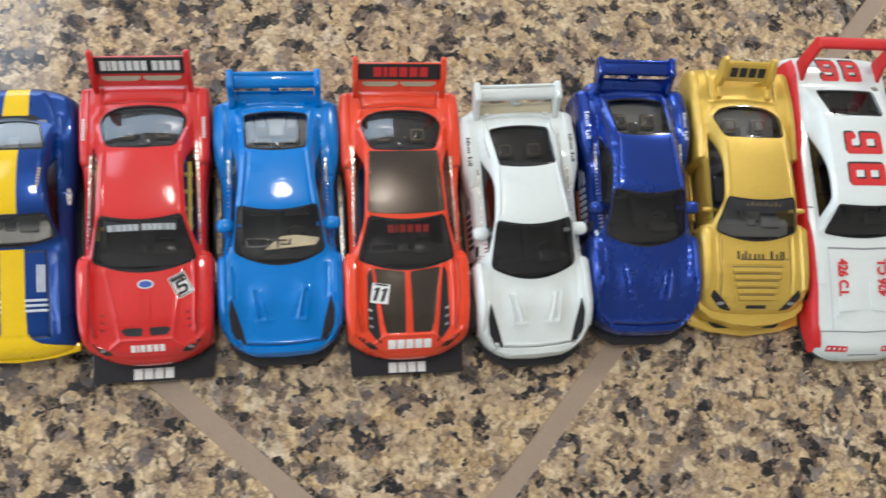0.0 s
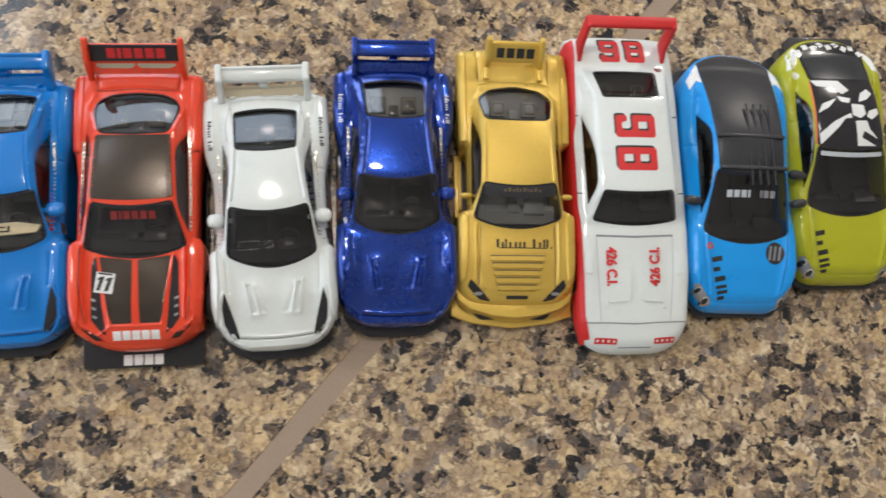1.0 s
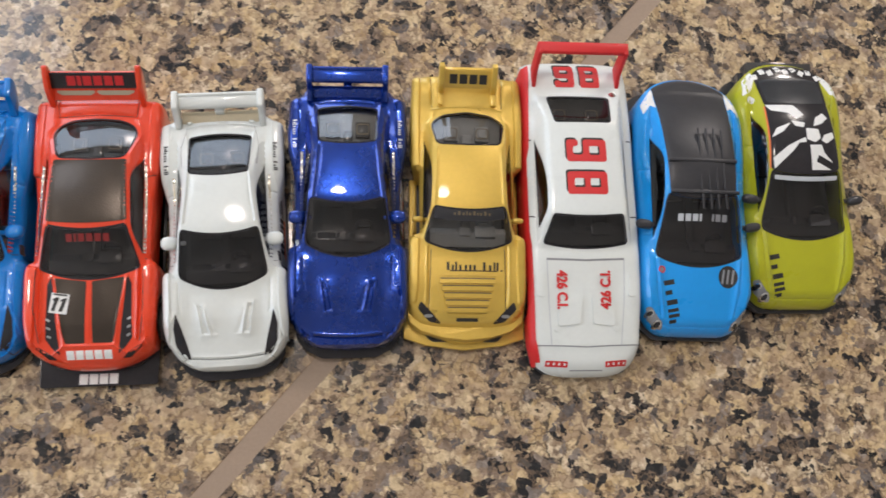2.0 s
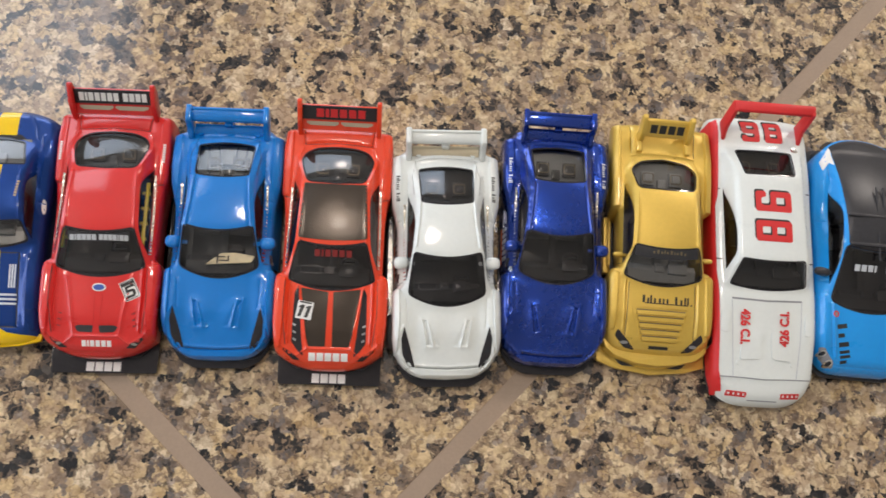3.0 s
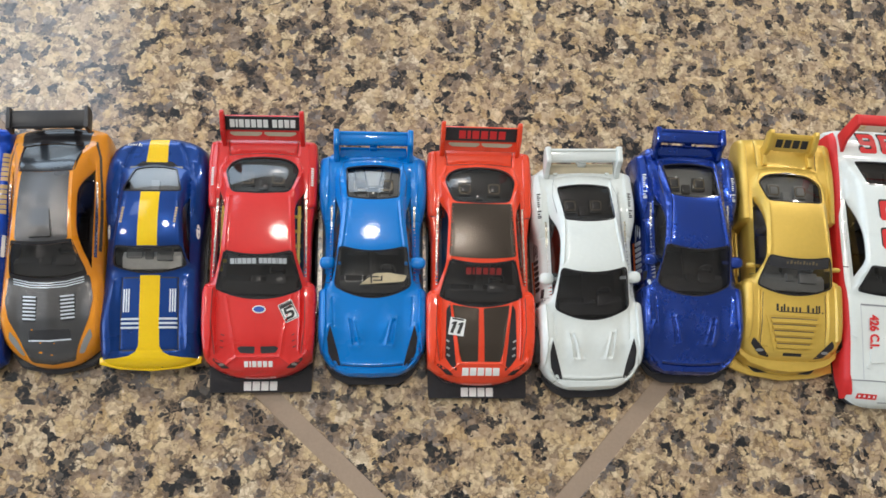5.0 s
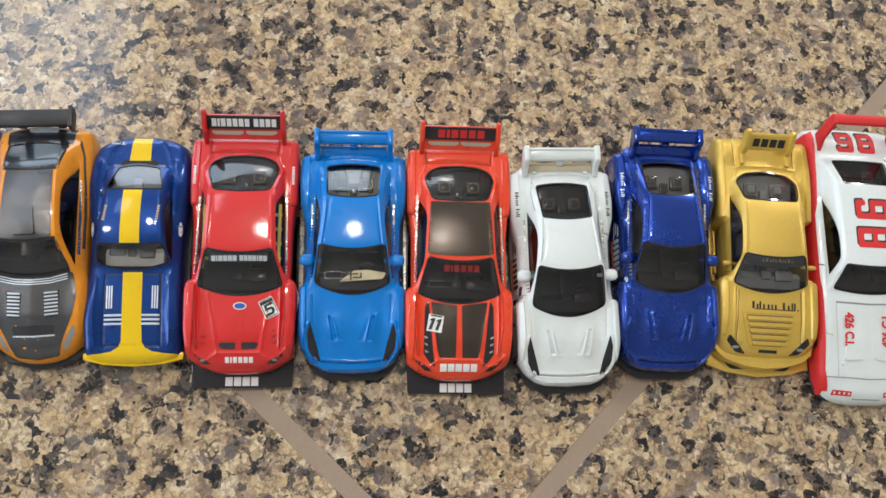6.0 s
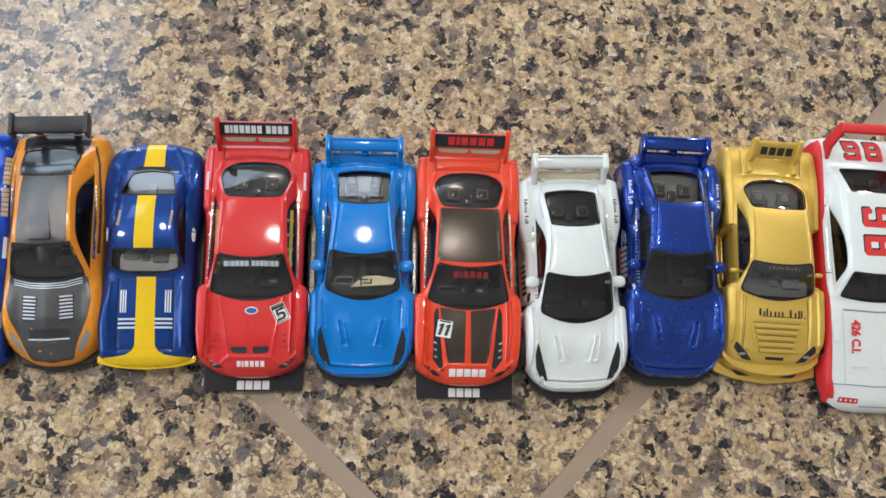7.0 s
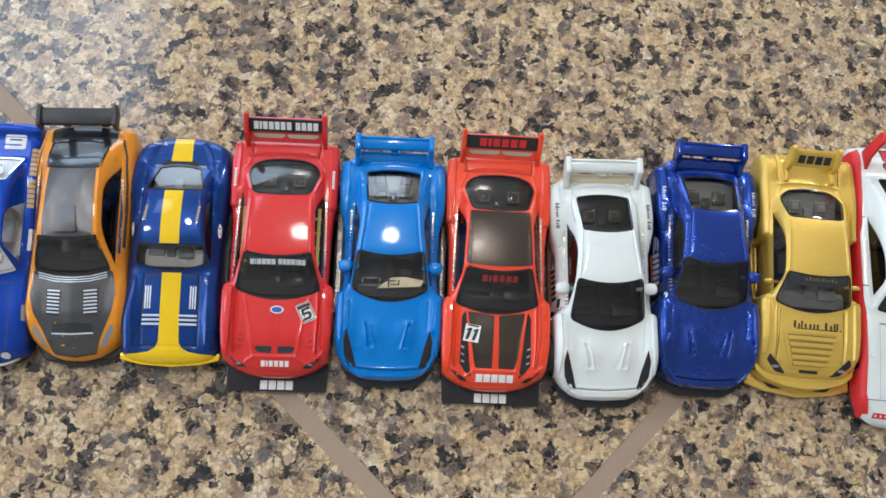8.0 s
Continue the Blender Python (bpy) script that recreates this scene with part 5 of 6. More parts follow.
for side in (-1, 1):
    eleven.lay("hood_panel", rounded([(side * 0.65, 20.0), (side * 0.9, 5.7), (side * 5.3, 5.7), (side * 6.0, 8), (side * 7.9, 21.0)], 0.3), BLACK_ROOF, 0.1, 0.6, drop=0.2)
    eleven.lay("hood_panel", rounded([(side * 8.6, 21.6), (side * 9.6, 19.5), (side * 9.8, 6.8), (side * 8.2, 4.6), (side * 6.6, 3.2), (side * 7.2, 8)], 0.3), BLACK_GLOSS, 0.05)
    for k in range(3):
        eleven.lay("louvre", rounded(rect(side * (9.0 + k * 0.1), 7.4 + k * 1.9, 1.0, 0.5, side * 30), 0.15), DULL_SILVER, 0.22, 0.6, drop=0.3)
    eleven.lay("headlight", rounded([(side * 7.4, 2.2), (side * 9.6, 2.4), (side * 12.2, 4.8), (side * 11.6, 5.2), (side * 9.0, 3.6)], 0.4), BLACK_GLOSS, 0.08)
    eleven.line([(side * 6.8, 1.6), (side * 9.5, 2.3), (side * 12.6, 5.0)], 0.35, ORANGE_RED, 0.3, "lamp_brow")
eleven.lay("hood_rib", [(-0.35, 5.4), (0.35, 5.4), (0.12, 20.2), (-0.12, 20.2)], ORANGE_RED, 0.14)
eleven.word("TTTTT", 0.0, 3.1, 10.6, 2.0, INK_WHITE, 0, fill=0.84)
sticker = eleven.lay("number_sticker", rounded(rect(-6.7, 15.0, 4.2, 4.7, -9), 0.2), INK_WHITE, 0.24, drop=0.25)
for d in (-0.95, 0.85):
    slanted(eleven, ONE, -6.72 + d, 14.75 - d * 0.158, -9, 0.2, INK, sticker, 0.34)
eleven.lay("sticker_bar", rect(-6.4, 17.0, 3.2, 0.4, -9), INK, 0.32, parent=sticker)


# ---- gold wide coupe ----
spec = dict(L=70.0, tuck=0.90, swell=0.965, nose=(7.2, 2.3), tail=(1.0, 4.0), crown=0.9, fender=0.5, edge=1.4, wheels=(15.5, 54.0), radius=5.0, nose_edge=3.4,
            width=[(0, 13.2), (7, 14.4), (12, 14.7), (25.0, 14.7), (26.2, 14.0), (26.8, 12.0), (43.2, 12.2), (43.8, 14.2), (60, 14.5), (70, 14.0)],
            top=[(0, 4.6), (2.6, 5.4), (5.0, 9.6), (7.5, 10.9), (14, 12.6), (24, 14.0), (40, 14.2), (60, 14.6), (67, 14.4), (70, 13.2)],
            creases=[([(9.7, 23.0), (9.7, 14.0), (9.6, 8.4)], 0.22, -0.3), ([(10.3, 23.0), (10.3, 14.0), (10.4, 9.6)], 0.22, 0.25), ([(8.6, 33.0), (8.0, 47.6)], 0.2, 0.2),
                     ([(0, 60.2), (6, 60.0), (9.0, 59.4)], 0.24, 0.25), ([(9.0, 61.0), (9.2, 69.0)], 0.24, -0.3), ([(9.0, 49.4), (9.9, 55.2), (8.6, 58.6)], 0.24, 0.22)],
            plates=[([(12.0, 25.2), (16, 26.6), (16, 8.4), (12.6, 9.4), (12.2, 13)], 0.65, 0.4), ([(12.0, 43.9), (16, 43.4), (16, 71), (11.9, 71), (12.1, 56)], 0.7, 0.4)],
            cabin=dict(front=21.4, screen=31.8, rear=47.8, back=59.0, base=(11.8, 11.2), roof=(9.2, 8.6), z=19.2, belt=(13.6, 14.4), bow=(2.6, 3.2), crown=0.6, arch=0.4))
gold = Toy("toy_car", "metallic gold toy coupe with a wing board and wide lip", (99.4, 20.6), -2.84, spec)
gold.pane("windshield", window((10.9, 22.0, 24.6), (8.7, 31.2, 32.2), 1.2), GLASS_SMOKE, seal=BLACK_GLOSS)
gold.pane("rear_window", rounded([(-7.9, 48.8), (0, 48.4), (7.9, 48.8), (9.2, 55.2), (6.5, 57.6), (0, 58.6), (-6.5, 57.6), (-9.2, 55.2)], 1.3), GLASS_SMOKE, seal=BLACK_GLOSS)
for side in (-1, 1):
    gold.pane("side_window", side_pane(gold.shape, side, 27.5, 50.5, 0.3, 0.3, (0.25, 0.5)), GLASS_DARK)
gold.body(GOLD)
gold.wheels(BLACK_GLOSS)
gold.interior(INTERIOR_GREY, shelf_z=12.4)
for side in (-1, 1):
    part("side_skirt", box((side * 13.3 - 1.0, 26.8, 1.8), (side * 13.3 + 1.0, 43.6, 4.6), 0.5), GOLD, gold.root)
    part("skirt_fin", box((side * 13.0 - 0.3, 28.6, 4.4), (side * 13.0 + 0.3, 41.8, 6.4), 0.25), GOLD, gold.root)
gold.mirrors((12.6, 30.0, 13.8), (3.0, 1.4, 1.8), GOLD)
part("front_lip", extruded([(-15.6, 9.0), (-15.4, 1.8), (-10, 0.0), (0, -1.2), (10, 0.0), (15.4, 1.8), (15.6, 9.0), (12.5, 8.5), (0, 5), (-12.5, 8.5)], "z", 1.5, 2.8, 0.4), GOLD, gold.root)
part("bumper_blade", extruded([(-15.2, 9.5), (-14.2, 5.2), (-11.5, 3.0), (-6, 1.3), (0, 0.7), (6, 1.3), (11.5, 3.0), (14.2, 5.2), (15.2, 9.5), (13.4, 9.8), (10, 6.6), (5, 4.6), (0, 4.0), (-5, 4.6), (-10, 6.6), (-13.4, 9.8)], "z", 3.0, 7.6, 0.4), GOLD, gold.root)
hood = gold.lay("hood_frame", rounded([(-5.6, 6.0), (5.6, 6.0), (8.4, 16.6), (-8.4, 16.6)], 0.6), GOLD, 0.25, 0.7, [rounded([(-5.0, 6.7), (5.0, 6.7), (7.5, 15.9), (-7.5, 15.9)], 0.4)])
for k in range(5):
    u = 7.5 + k * 1.75
    w = 5.0 + (u - 6.7) * 0.27 - 0.3
    gold.lay("louvre", rounded([(-w, u - 0.52), (w, u - 0.52), (w + 0.15, u + 0.52), (-w - 0.15, u + 0.52)], 0.3), GOLD, 0.55, 0.6, drop=0.6)
    # Bronze strip paints the shade behind each louvre.
    gold.lay("louvre_slot", [(-w, u + 0.55), (w, u + 0.55), (w, u + 0.95), (-w, u + 0.95)], BRONZE_PRINT_SHADE, 0.02, 0.8)
for side in (-1, 1):
    gold.line([(side * 9.6, 6.5), (side * 9.2, 22.5)], 0.2)
    gold.lay("headlight", rounded([(side * 6.4, 4.5), (side * 9.4, 5.0), (side * 12.4, 8.0), (side * 11.6, 9.8), (side * 8.6, 6.8)], 0.6), BLACK_GLOSS, 0.1)
    gold.lay("lens", oval(side * 9.6, 6.3, 2.2, 0.8, 14), DULL_SILVER, 0.16, 0.5)
for side in (-1, 1):
    gold.line([(side * 11.6, 27.6), (side * 12.4, 27.8)], 0.2)
    gold.line([(side * 9.0, 60.0), (side * 9.4, 69.0)], 0.18)
gold.lay("grille_badge", rect(0, 5.4, 5.4, 0.8), INK, 0.06)
gold.word("TjIxxjx TxII", 1.0, 18.3, 13.6, 2.0, INK, 0, 0.09, None, 0.4)
gold.line([(-4.6, 17.15), (7.4, 17.15)], 0.24, INK, 0.06, "underline")
gold.lay("stop_mark", oval(8.4, 17.3, 0.5, 0.5, 10), INK, 0.06, 0.4)
gold.lay("sun_strip", window((8.9, 28.6, 29.5), (8.4, 31.1, 32.0), 0.3), BLACK_SATIN, 0.04)
gold.word("xTxIxTjxTx", 0.6, 30.4, 9.6, 0.9, BRONZE_PRINT_SHADE, 0, 0.1, None, 0.5)
wing = part("rear_wing", extruded([(64.8, 16.2), (65.2, 15.8), (69.2, 19.0), (69.0, 19.7), (68.3, 19.6)], "v", -6.3, 6.3, 0.12), GOLD, gold.root)
m = Matrix.Translation((0, 66.6, 18.0)) @ Matrix.Rotation(math.atan2(3.4, 3.6), 4, "X")
board = part("board", box((-6.2, -2.0, -0.15), (6.2, 2.2, 0.2), 0.1, m=m), GOLD, wing)
board_word(board, m, "TTTT", -5.0, 5.2, 2.5, INK)
for side in (-1, 1):
    a, b = sorted((side * 6.1, side * 7.5))
    part("deck_rail", box((side * 6.9 - 0.7, 60.6, 13.8), (side * 6.9 + 0.7, 66.6, 15.4), 0.35), GOLD, wing)
    part("end_plate", extruded([(63.6, 14.2), (66.0, 14.2), (69.6, 18.6), (69.6, 20.9), (68.4, 21.1), (64.9, 18.6), (63.8, 16.4)], "v", a, b, 0.3), GOLD, wing)

# ---- white and red winged stock car ----
spec = dict(L=84.0, nose=(4.0, 4.0), tail=(0.8, 4.0), crown=0.7, fender=0.5, edge=1.9, wheels=(21.0, 65.0), radius=5.2, nose_edge=3.8,
            width=[(0, 11.8), (3, 13.0), (8, 14.0), (20, 14.4), (40, 14.6), (60, 14.5), (75, 14.2), (84, 13.6)],
            top=[(0, 7.2), (6, 8.9), (7.2, 9.4), (18, 11.8), (29, 13.4), (45, 13.8), (70, 14.3), (77, 14.3), (79.5, 13.8), (84, 11.4)],
            cabin=dict(front=30.6, screen=38.6, rear=62.6, back=73.6, base=(12.0, 12.2), roof=(9.6, 9.2), z=19.6, belt=(13.2, 14.2), bow=(1.4, 0.6), crown=0.5, arch=0.3))
stock = Toy("toy_car", "white and red toy stock car with a high red wing", (129.2, 11.2), -2.0, spec)
stock.pane("windshield", window((10.6, 31.3, 32.6), (8.6, 38.0, 38.6), 0.6), GLASS_BLACK, seal=BLACK_GLOSS)
stock.pane("rear_window", window((7.1, 63.4, 63.4), (8.1, 71.8, 71.6), 0.8), GLASS_BLACK, seal=BLACK_GLOSS)
for side in (-1, 1):
    stock.pane("side_window", side_pane(stock.shape, side, 36.5, 60.0, 0.4, 0.3, (0.22, 0.65)), GLASS_BLACK)
stock.body(WHITE)
stock.wheels(BLACK_GLOSS)
stock.interior(INTERIOR)
inner = [(3.4, 11.6), (9, 12.9), (20, 13.3), (32, 13.5), (36, 13.9), (55, 13.9), (58, 13.3), (70, 12.9), (82.2, 12.2)]
outer = [(-float(stock.shape.half(u)) + 0.22, u) for u in np.arange(3.6, 82.4, 1.2)]
stock.lay("side_band", [(-v, u) for u, v in inner][::-1] + outer, INK_RED, 0.24, 0.5, drop=0.5)
b = bmesh.new()
rows = []
for u in np.arange(2.6, 82.6, 1.0):
    h = -float(stock.shape.half(u)) * 1.012 - 0.06
    top = float(stock.shape.z(-float(stock.shape.half(u)) + 0.02, u))
    low = 3.0
    for uw in spec["wheels"]:
        if abs(u - uw) < 5.9:
            low = max(low, min(5.2 + math.sqrt(5.9 ** 2 - (u - uw) ** 2), top - 0.5))
    row = [(h, z) for z in (low, (low + top) / 2, top + 0.1)]
    for inset in (0.12, 0.35, 0.7):
        v = -float(stock.shape.half(u)) + inset
        row.append((v - 0.1, float(stock.shape.z(v, u)) + 0.2))
    rows.append([b.verts.new((v * MM, u * MM, z * MM)) for v, z in row])
for p, q in zip(rows, rows[1:]):
    for i in range(5):
        b.faces.new((p[i], p[i + 1], q[i + 1], q[i]))
part("side_stripe", b, INK_RED, stock.root, "red painted flank")
for side in (-1, 1):
    stock.line([(side * 9.9, 28.6), (side * 9.6, 18), (side * 8.9, 7.4)], 0.22, INK_PALE)
    stock.lay("fender_blister", rounded([(side * 10.6, 19.0), (side * 13.0, 19.4), (side * 12.8, 25.4), (side * 10.8, 25.0)], 1.0), WHITE, 0.3, 0.6, drop=0.4)
    stock.lay("hood_scoop", rounded([(side * 1.6, 12.4), (side * 7.4, 12.0), (side * 7.0, 17.5), (side * 1.2, 20)], 1.0), WHITE, 0.34, 0.6, drop=0.45)
    stock.lay("hood_pin", oval(side * 7.6, 11.2, 1.3, 1.3, 12), WHITE, 0.25, 0.5, drop=0.4)
    lights = stock.lay("lamp_sticker", rounded(rect(side * 7.6, 2.9, 5.6, 1.4, side * 4), 0.3), INK_RED, 0.06)
    for q in range(4):
        stock.lay("lamp_bar", rect(side * (5.6 + q * 1.35), 2.9 + side * (q - 1.5) * 0.09 * side, 0.5, 0.55, side * 4), INK_WHITE, 0.1, parent=lights)
    stock.line([(side * 12.4, 39.5), (side * 14.4, 39.8)], 0.3, INK)
    stock.line([(side * 12.6, 60.0), (side * 14.4, 60.2)], 0.3, INK)
# The wide grey line paints in the cowl's shadow.
stock.line([(-9.9, 28.6), (0, 28.2), (9.9, 28.6)], 0.5, INK_GREY)
stock.line([(-13.6, 7.4), (-6, 7.2), (0, 6.9), (6, 7.2), (13.6, 7.4)], 0.3, INK_GREY)
stock.line([(-4.2, 1.3), (4.2, 1.3)], 0.25, INK_GREY)
for dv, du, material, h in ((-0.4, 0.55, INK, 0.06), (0, 0, INK_RED, 0.1)):
    for digit, v, u in (("9", 0.3, 55.2), ("8", 0.1, 46.6)):
        stock.block_digit(digit, v + dv, u + du, 5.9, 10.2, 1.75, material, -90, h)
    for digit, v in (("9", -4.0), ("8", 2.8)):
        stock.block_digit(digit, v + dv + 1.1, 78.4 + du, 5.2, 6.8, 1.5, material, 0, h)
stock.letters("426 C.I.", -6.4, 20.8, 3.5, INK_RED, -90, 0.5, name="lettering", stretch=0.86, bold=0.16)
stock.letters("426 C.I.", 4.9, 20.8, 3.5, INK_RED, 90, 0.5, name="lettering", stretch=0.86, bold=0.16)
stock.lay("fuel_cap", oval(9.6, 73.0, 2.0, 1.6, 14), CHROME, 0.15, 0.5)
wing = part("rear_wing", extruded([(79.6, 23.6), (80.0, 24.3), (81.5, 24.7), (82.7, 24.5), (82.6, 23.8), (81.0, 23.2)], "v", -11.6, 11.6, 0.2), INK_RED, stock.root)
for side in (-1, 1):
    a, b = sorted((side * 10.6, side * 11.7))
    part("end_plate", extruded([(74.6, 13.4), (81.0, 13.2), (83.0, 23.6), (82.6, 24.6), (79.6, 24.4), (77.6, 17.0)], "v", a, b, 0.3), INK_RED, wing)
stock.letters("98", -13.4, 48.5, 4.2, INK_WHITE, -90, 0.14, stretch=0.9)


# ---- light blue and lime fastback coupes with black roofs ----
def fastback(name, label, front, turn, paint, L, z):
    spec = dict(L=L, nose=(8.4, 2.5), nose_line=[(0, 1.5), (7.8, 1.6), (10.2, 2.4), (12.0, 4.2), (13.2, 6.4), (14.2, 8.4)], tail=(8.0, 2.6), crown=1.2, fender=1.0, edge=3.0, wheels=(13.5, 55.0), radius=5.0, nose_edge=4.4,
                width=[(0, 13.0), (6, 14.0), (12, 14.6), (24, 14.4), (36, 14.2), (48, 14.8), (58, 14.6), (L, 12.6)],
                top=[(0, 8.6), (5, 10.6), (12, 12.6), (20, 14.2), (40, 14.8), (60, 15.4), (66, 14.6), (L, 12.6)],
                creases=[([(10.6, 19.6), (9.9, 12.0), (8.8, 5.4)], 0.4, 0.32), ([(11.3, 20.0), (10.7, 12.0), (9.6, 6.4)], 0.24, -0.22), ([(12.9, 24.0), (13.0, 14.0), (12.2, 8.0)], 0.5, 0.3),
                         ([(12.2, 40.0), (12.9, 52.0), (11.6, 64.0)], 0.7, 0.45), ([(10.6, 36.0), (10.8, 44.0), (11.2, 52.0), (11.8, 59.0)], 0.3, 0.25), ([(12.2, 43.5), (14.4, 44.0)], 0.2, -0.3),
                         ([(0, 3.4), (7.4, 3.5), (9.2, 4.4)], 0.22, -0.3), ([(12.2, 26.5), (14.2, 26.6)], 0.2, -0.3)],
                cabin=dict(front=17.6, screen=34.5, rear=51.5, back=70.5, base=(12.4, 11.8), roof=(9.2, 8.6), z=z, belt=(13.8, 14.2), bow=(3.4, 2.0), crown=0.8, arch=0.9, soft=0.9))
    t = Toy(name, label, front, turn, spec)
    t.pane("windshield", window((11.2, 18.2, 21.0), (8.9, 34.4, 35.6), 1.6), GLASS_BLACK, seal=BLACK_GLOSS)
    for side in (-1, 1):
        t.pane("side_window", side_pane(t.shape, side, 25.5, 52.0, 0.5, 0.4, (0.4, 0.3)), GLASS_BLACK)
    t.body(paint)
    t.wheels(BLACK_GLOSS)
    t.interior(INTERIOR)
    # Black plate: a lip that also fills in the nose's shadow.
    part("front_splitter", extruded(rounded([(-13.4, 6.5), (-11.4, 3.0), (-7, 0.9), (7, 0.9), (11.4, 3.0), (13.4, 6.5), (13, 10), (-13, 10)], 1.2), "z", 1.6, 3.4, 0.3), BLACK_SATIN, t.root)
    t.mirrors((14.2, 28.6, 15.0), (4.4, 2.4, 2.6), BLACK_SATIN, 10)
    for side in (-1, 1):
        lamp_glass = t.lay("headlight", rounded([(side * 8.8, 2.7), (side * 10.6, 3.2), (side * 12.4, 5.2), (side * 13.2, 8.2), (side * 12.2, 8.0), (side * 10.2, 5.4), (side * 9.0, 4.4)], 0.5), INK_GREY, 0.1, 0.5)
        for v, u, d in ((10.2, 3.9, 2.0), (12.25, 6.5, 1.6)):
            t.lay("bezel", oval(side * v, u, d, d, 18), CHROME, 0.24, 0.35, [oval(side * v, u, d * 0.68, d * 0.68, 18)], parent=lamp_glass)
            t.lay("lens", oval(side * v, u, d * 0.64, d * 0.64, 14), LENS, 0.26, 0.35, parent=lamp_glass)
    t.lay("rear_window", window((7.9, 54.4, 54.8), (8.4, 63.4, 62.4), 1.4), GLASS_PRIVACY, 0.12, drop=0.1)
    return t


bent = fastback("toy_car", "light blue toy coupe with a black roof rack", (158.2, 18.5), -3.6, LIGHT_BLUE, 71.0, 21.0)
bent.lay("roof_panel", window((8.5, 34.7, 35.9), (9.8, 70.6, 67.2), 1.2), BLACK_SATIN, 0.14, 0.6, drop=0.3)
for side in (-1, 1):
    bent.lay("tail_graphic", rounded([(side * 9.7, 60.4), (side * 11.0, 61.4), (side * 12.9, 58.6), (side * 13.2, 61.6), (side * 11.4, 64.6), (side * 9.8, 67.0), (side * 9.9, 64.0)], 0.4), INK_WHITE, 0.1)
for u in (35.8, 44.2):
    part("rack_bar", box((-8.8, u - 0.45, 20.2), (8.8, u + 0.45, 21.2), 0.25), BLACK_SATIN, bent.root)
for v in (-0.6, 1.4, 3.4, 5.4):
    part("rack_slat", box((v - 0.3, 31.4, 20.5), (v + 0.3, 53.0, 21.0), 0.2), BLACK_SATIN, bent.root)
bent.word("TTTI", -3.4, 29.8, 6.4, 1.7, INK_PALE, 0, 0.1)
# Second half in grey: its dimness behind the rack is painted in.
bent.word("ITT", 4.3, 29.8, 4.4, 1.7, INK_GREY, 0, 0.1)
bent.word("TxTIIj", -7.0, 9.7, 11.6, 2.7, INK, -79, 0.09, None, 0.46)
bent.lay("badge", oval(-9.8, 17.3, 1.8, 1.8), INK_GREY, 0.06)
bent.lay("badge_ring", oval(-9.8, 17.3, 1.8, 1.8), INK_RED, 0.09, 0.5, [oval(-9.8, 17.3, 1.1, 1.1)])
roundel = bent.lay("roundel", oval(7.5, 15.8, 5.0, 5.6), INK, 0.06)
for d in (-1.3, 0.0, 1.3):
    bent.lay("roundel_bar", rect(7.5 + d, 15.8, 0.55, 3.6, -8), INK_GREY, 0.1, parent=roundel)

lime = fastback("toy_car", "lime green toy coupe with a black and white roof", (187.8, 24.7), -2.4, LIME, 69.0, 20.0)
roof = lime.lay("roof_panel", window((9.2, 34.7, 35.9), (8.6, 54.0, 54.4), 0.6), BLACK_GLOSS, 0.05)
rng = random.Random(5)
upper = ([(-8.6, 54.0), (-1.2, 53.8), (1.0, 50.8), (-1.2, 49.6), (-3.2, 51.4), (-7.4, 52.2)], [(-2.8, 49.0), (0.8, 48.4), (0.2, 47.0), (-2.0, 47.4)],
         [(-3.0, 48.4), (-5.4, 45.8), (-8.4, 44.2), (-7.0, 46.8)], [(6.4, 51.6), (7.6, 50.2), (5.6, 48.4), (3.0, 47.4), (4.0, 50.0)])
lower = ([(0.8, 46.8), (4.2, 46.6), (4.4, 44.0), (2.8, 42.8), (0.6, 43.6)], [(4.6, 43.4), (5.6, 45.0), (8.2, 46.0), (8.4, 44.4), (6.0, 42.6)],
         [(0.2, 44.2), (0.4, 42.8), (-1.6, 42.6), (-3.6, 40.2), (-8.4, 35.8), (-8.6, 38.6), (-4.6, 41.8)], [(1.2, 42.0), (4.4, 42.2), (5.0, 40.0), (7.4, 37.4), (3.4, 39.4), (2.6, 37.6), (6.8, 35.6), (1.4, 35.4)])
for shard in upper + lower:
    lime.lay("roof_shard", rounded(shard, 0.25), INK_WHITE, 0.1, 0.7, parent=roof)
lime.lay("rear_panel", window((8.7, 53.7, 54.1), (9.3, 64.6, 63.2), 1.0), BLACK_GLOSS, 0.06)
lime.line([(-9.4, 36.0), (-9.0, 44.0), (-8.8, 53.5)], 0.35, INK_ORANGE, 0.08, "pinstripe")
tail = lime.lay("tail_panel", window((11.2, 64.2, 62.2), (8.6, 68.4, 65.6), 1.0), BLACK_GLOSS, 0.05)
for k in range(9):
    v, u = -9 + k * 2.2, 65.3 - 0.022 * (-9 + k * 2.2) ** 2 + (k % 2) * 0.9
    lime.lay("tail_shard", rect(v, u, 1.5, 1.6, rng.uniform(-35, 35)), INK_WHITE, 0.09, 0.8, parent=tail)
for side in (-1, 1):
    lime.lay("tail_graphic", rounded([(side * 11.2, 58.5), (side * 13.2, 57.5), (side * 12.4, 62.5), (side * 9.6, 65.5), (side * 9.4, 62.5)], 0.5), INK_WHITE, 0.06)
lime.lay("sun_strip", window((8.4, 32.6, 33.2), (8.4, 33.7, 34.3), 0.3), INK_PALE, 0.06)
lime.word("TxTIIj", -7.4, 9.4, 11.6, 2.7, INK, -79, 0.09, None, 0.46)
lime.lay("badge", oval(-11.3, 56.2, 1.8, 2.2), INK_WHITE, 0.06)

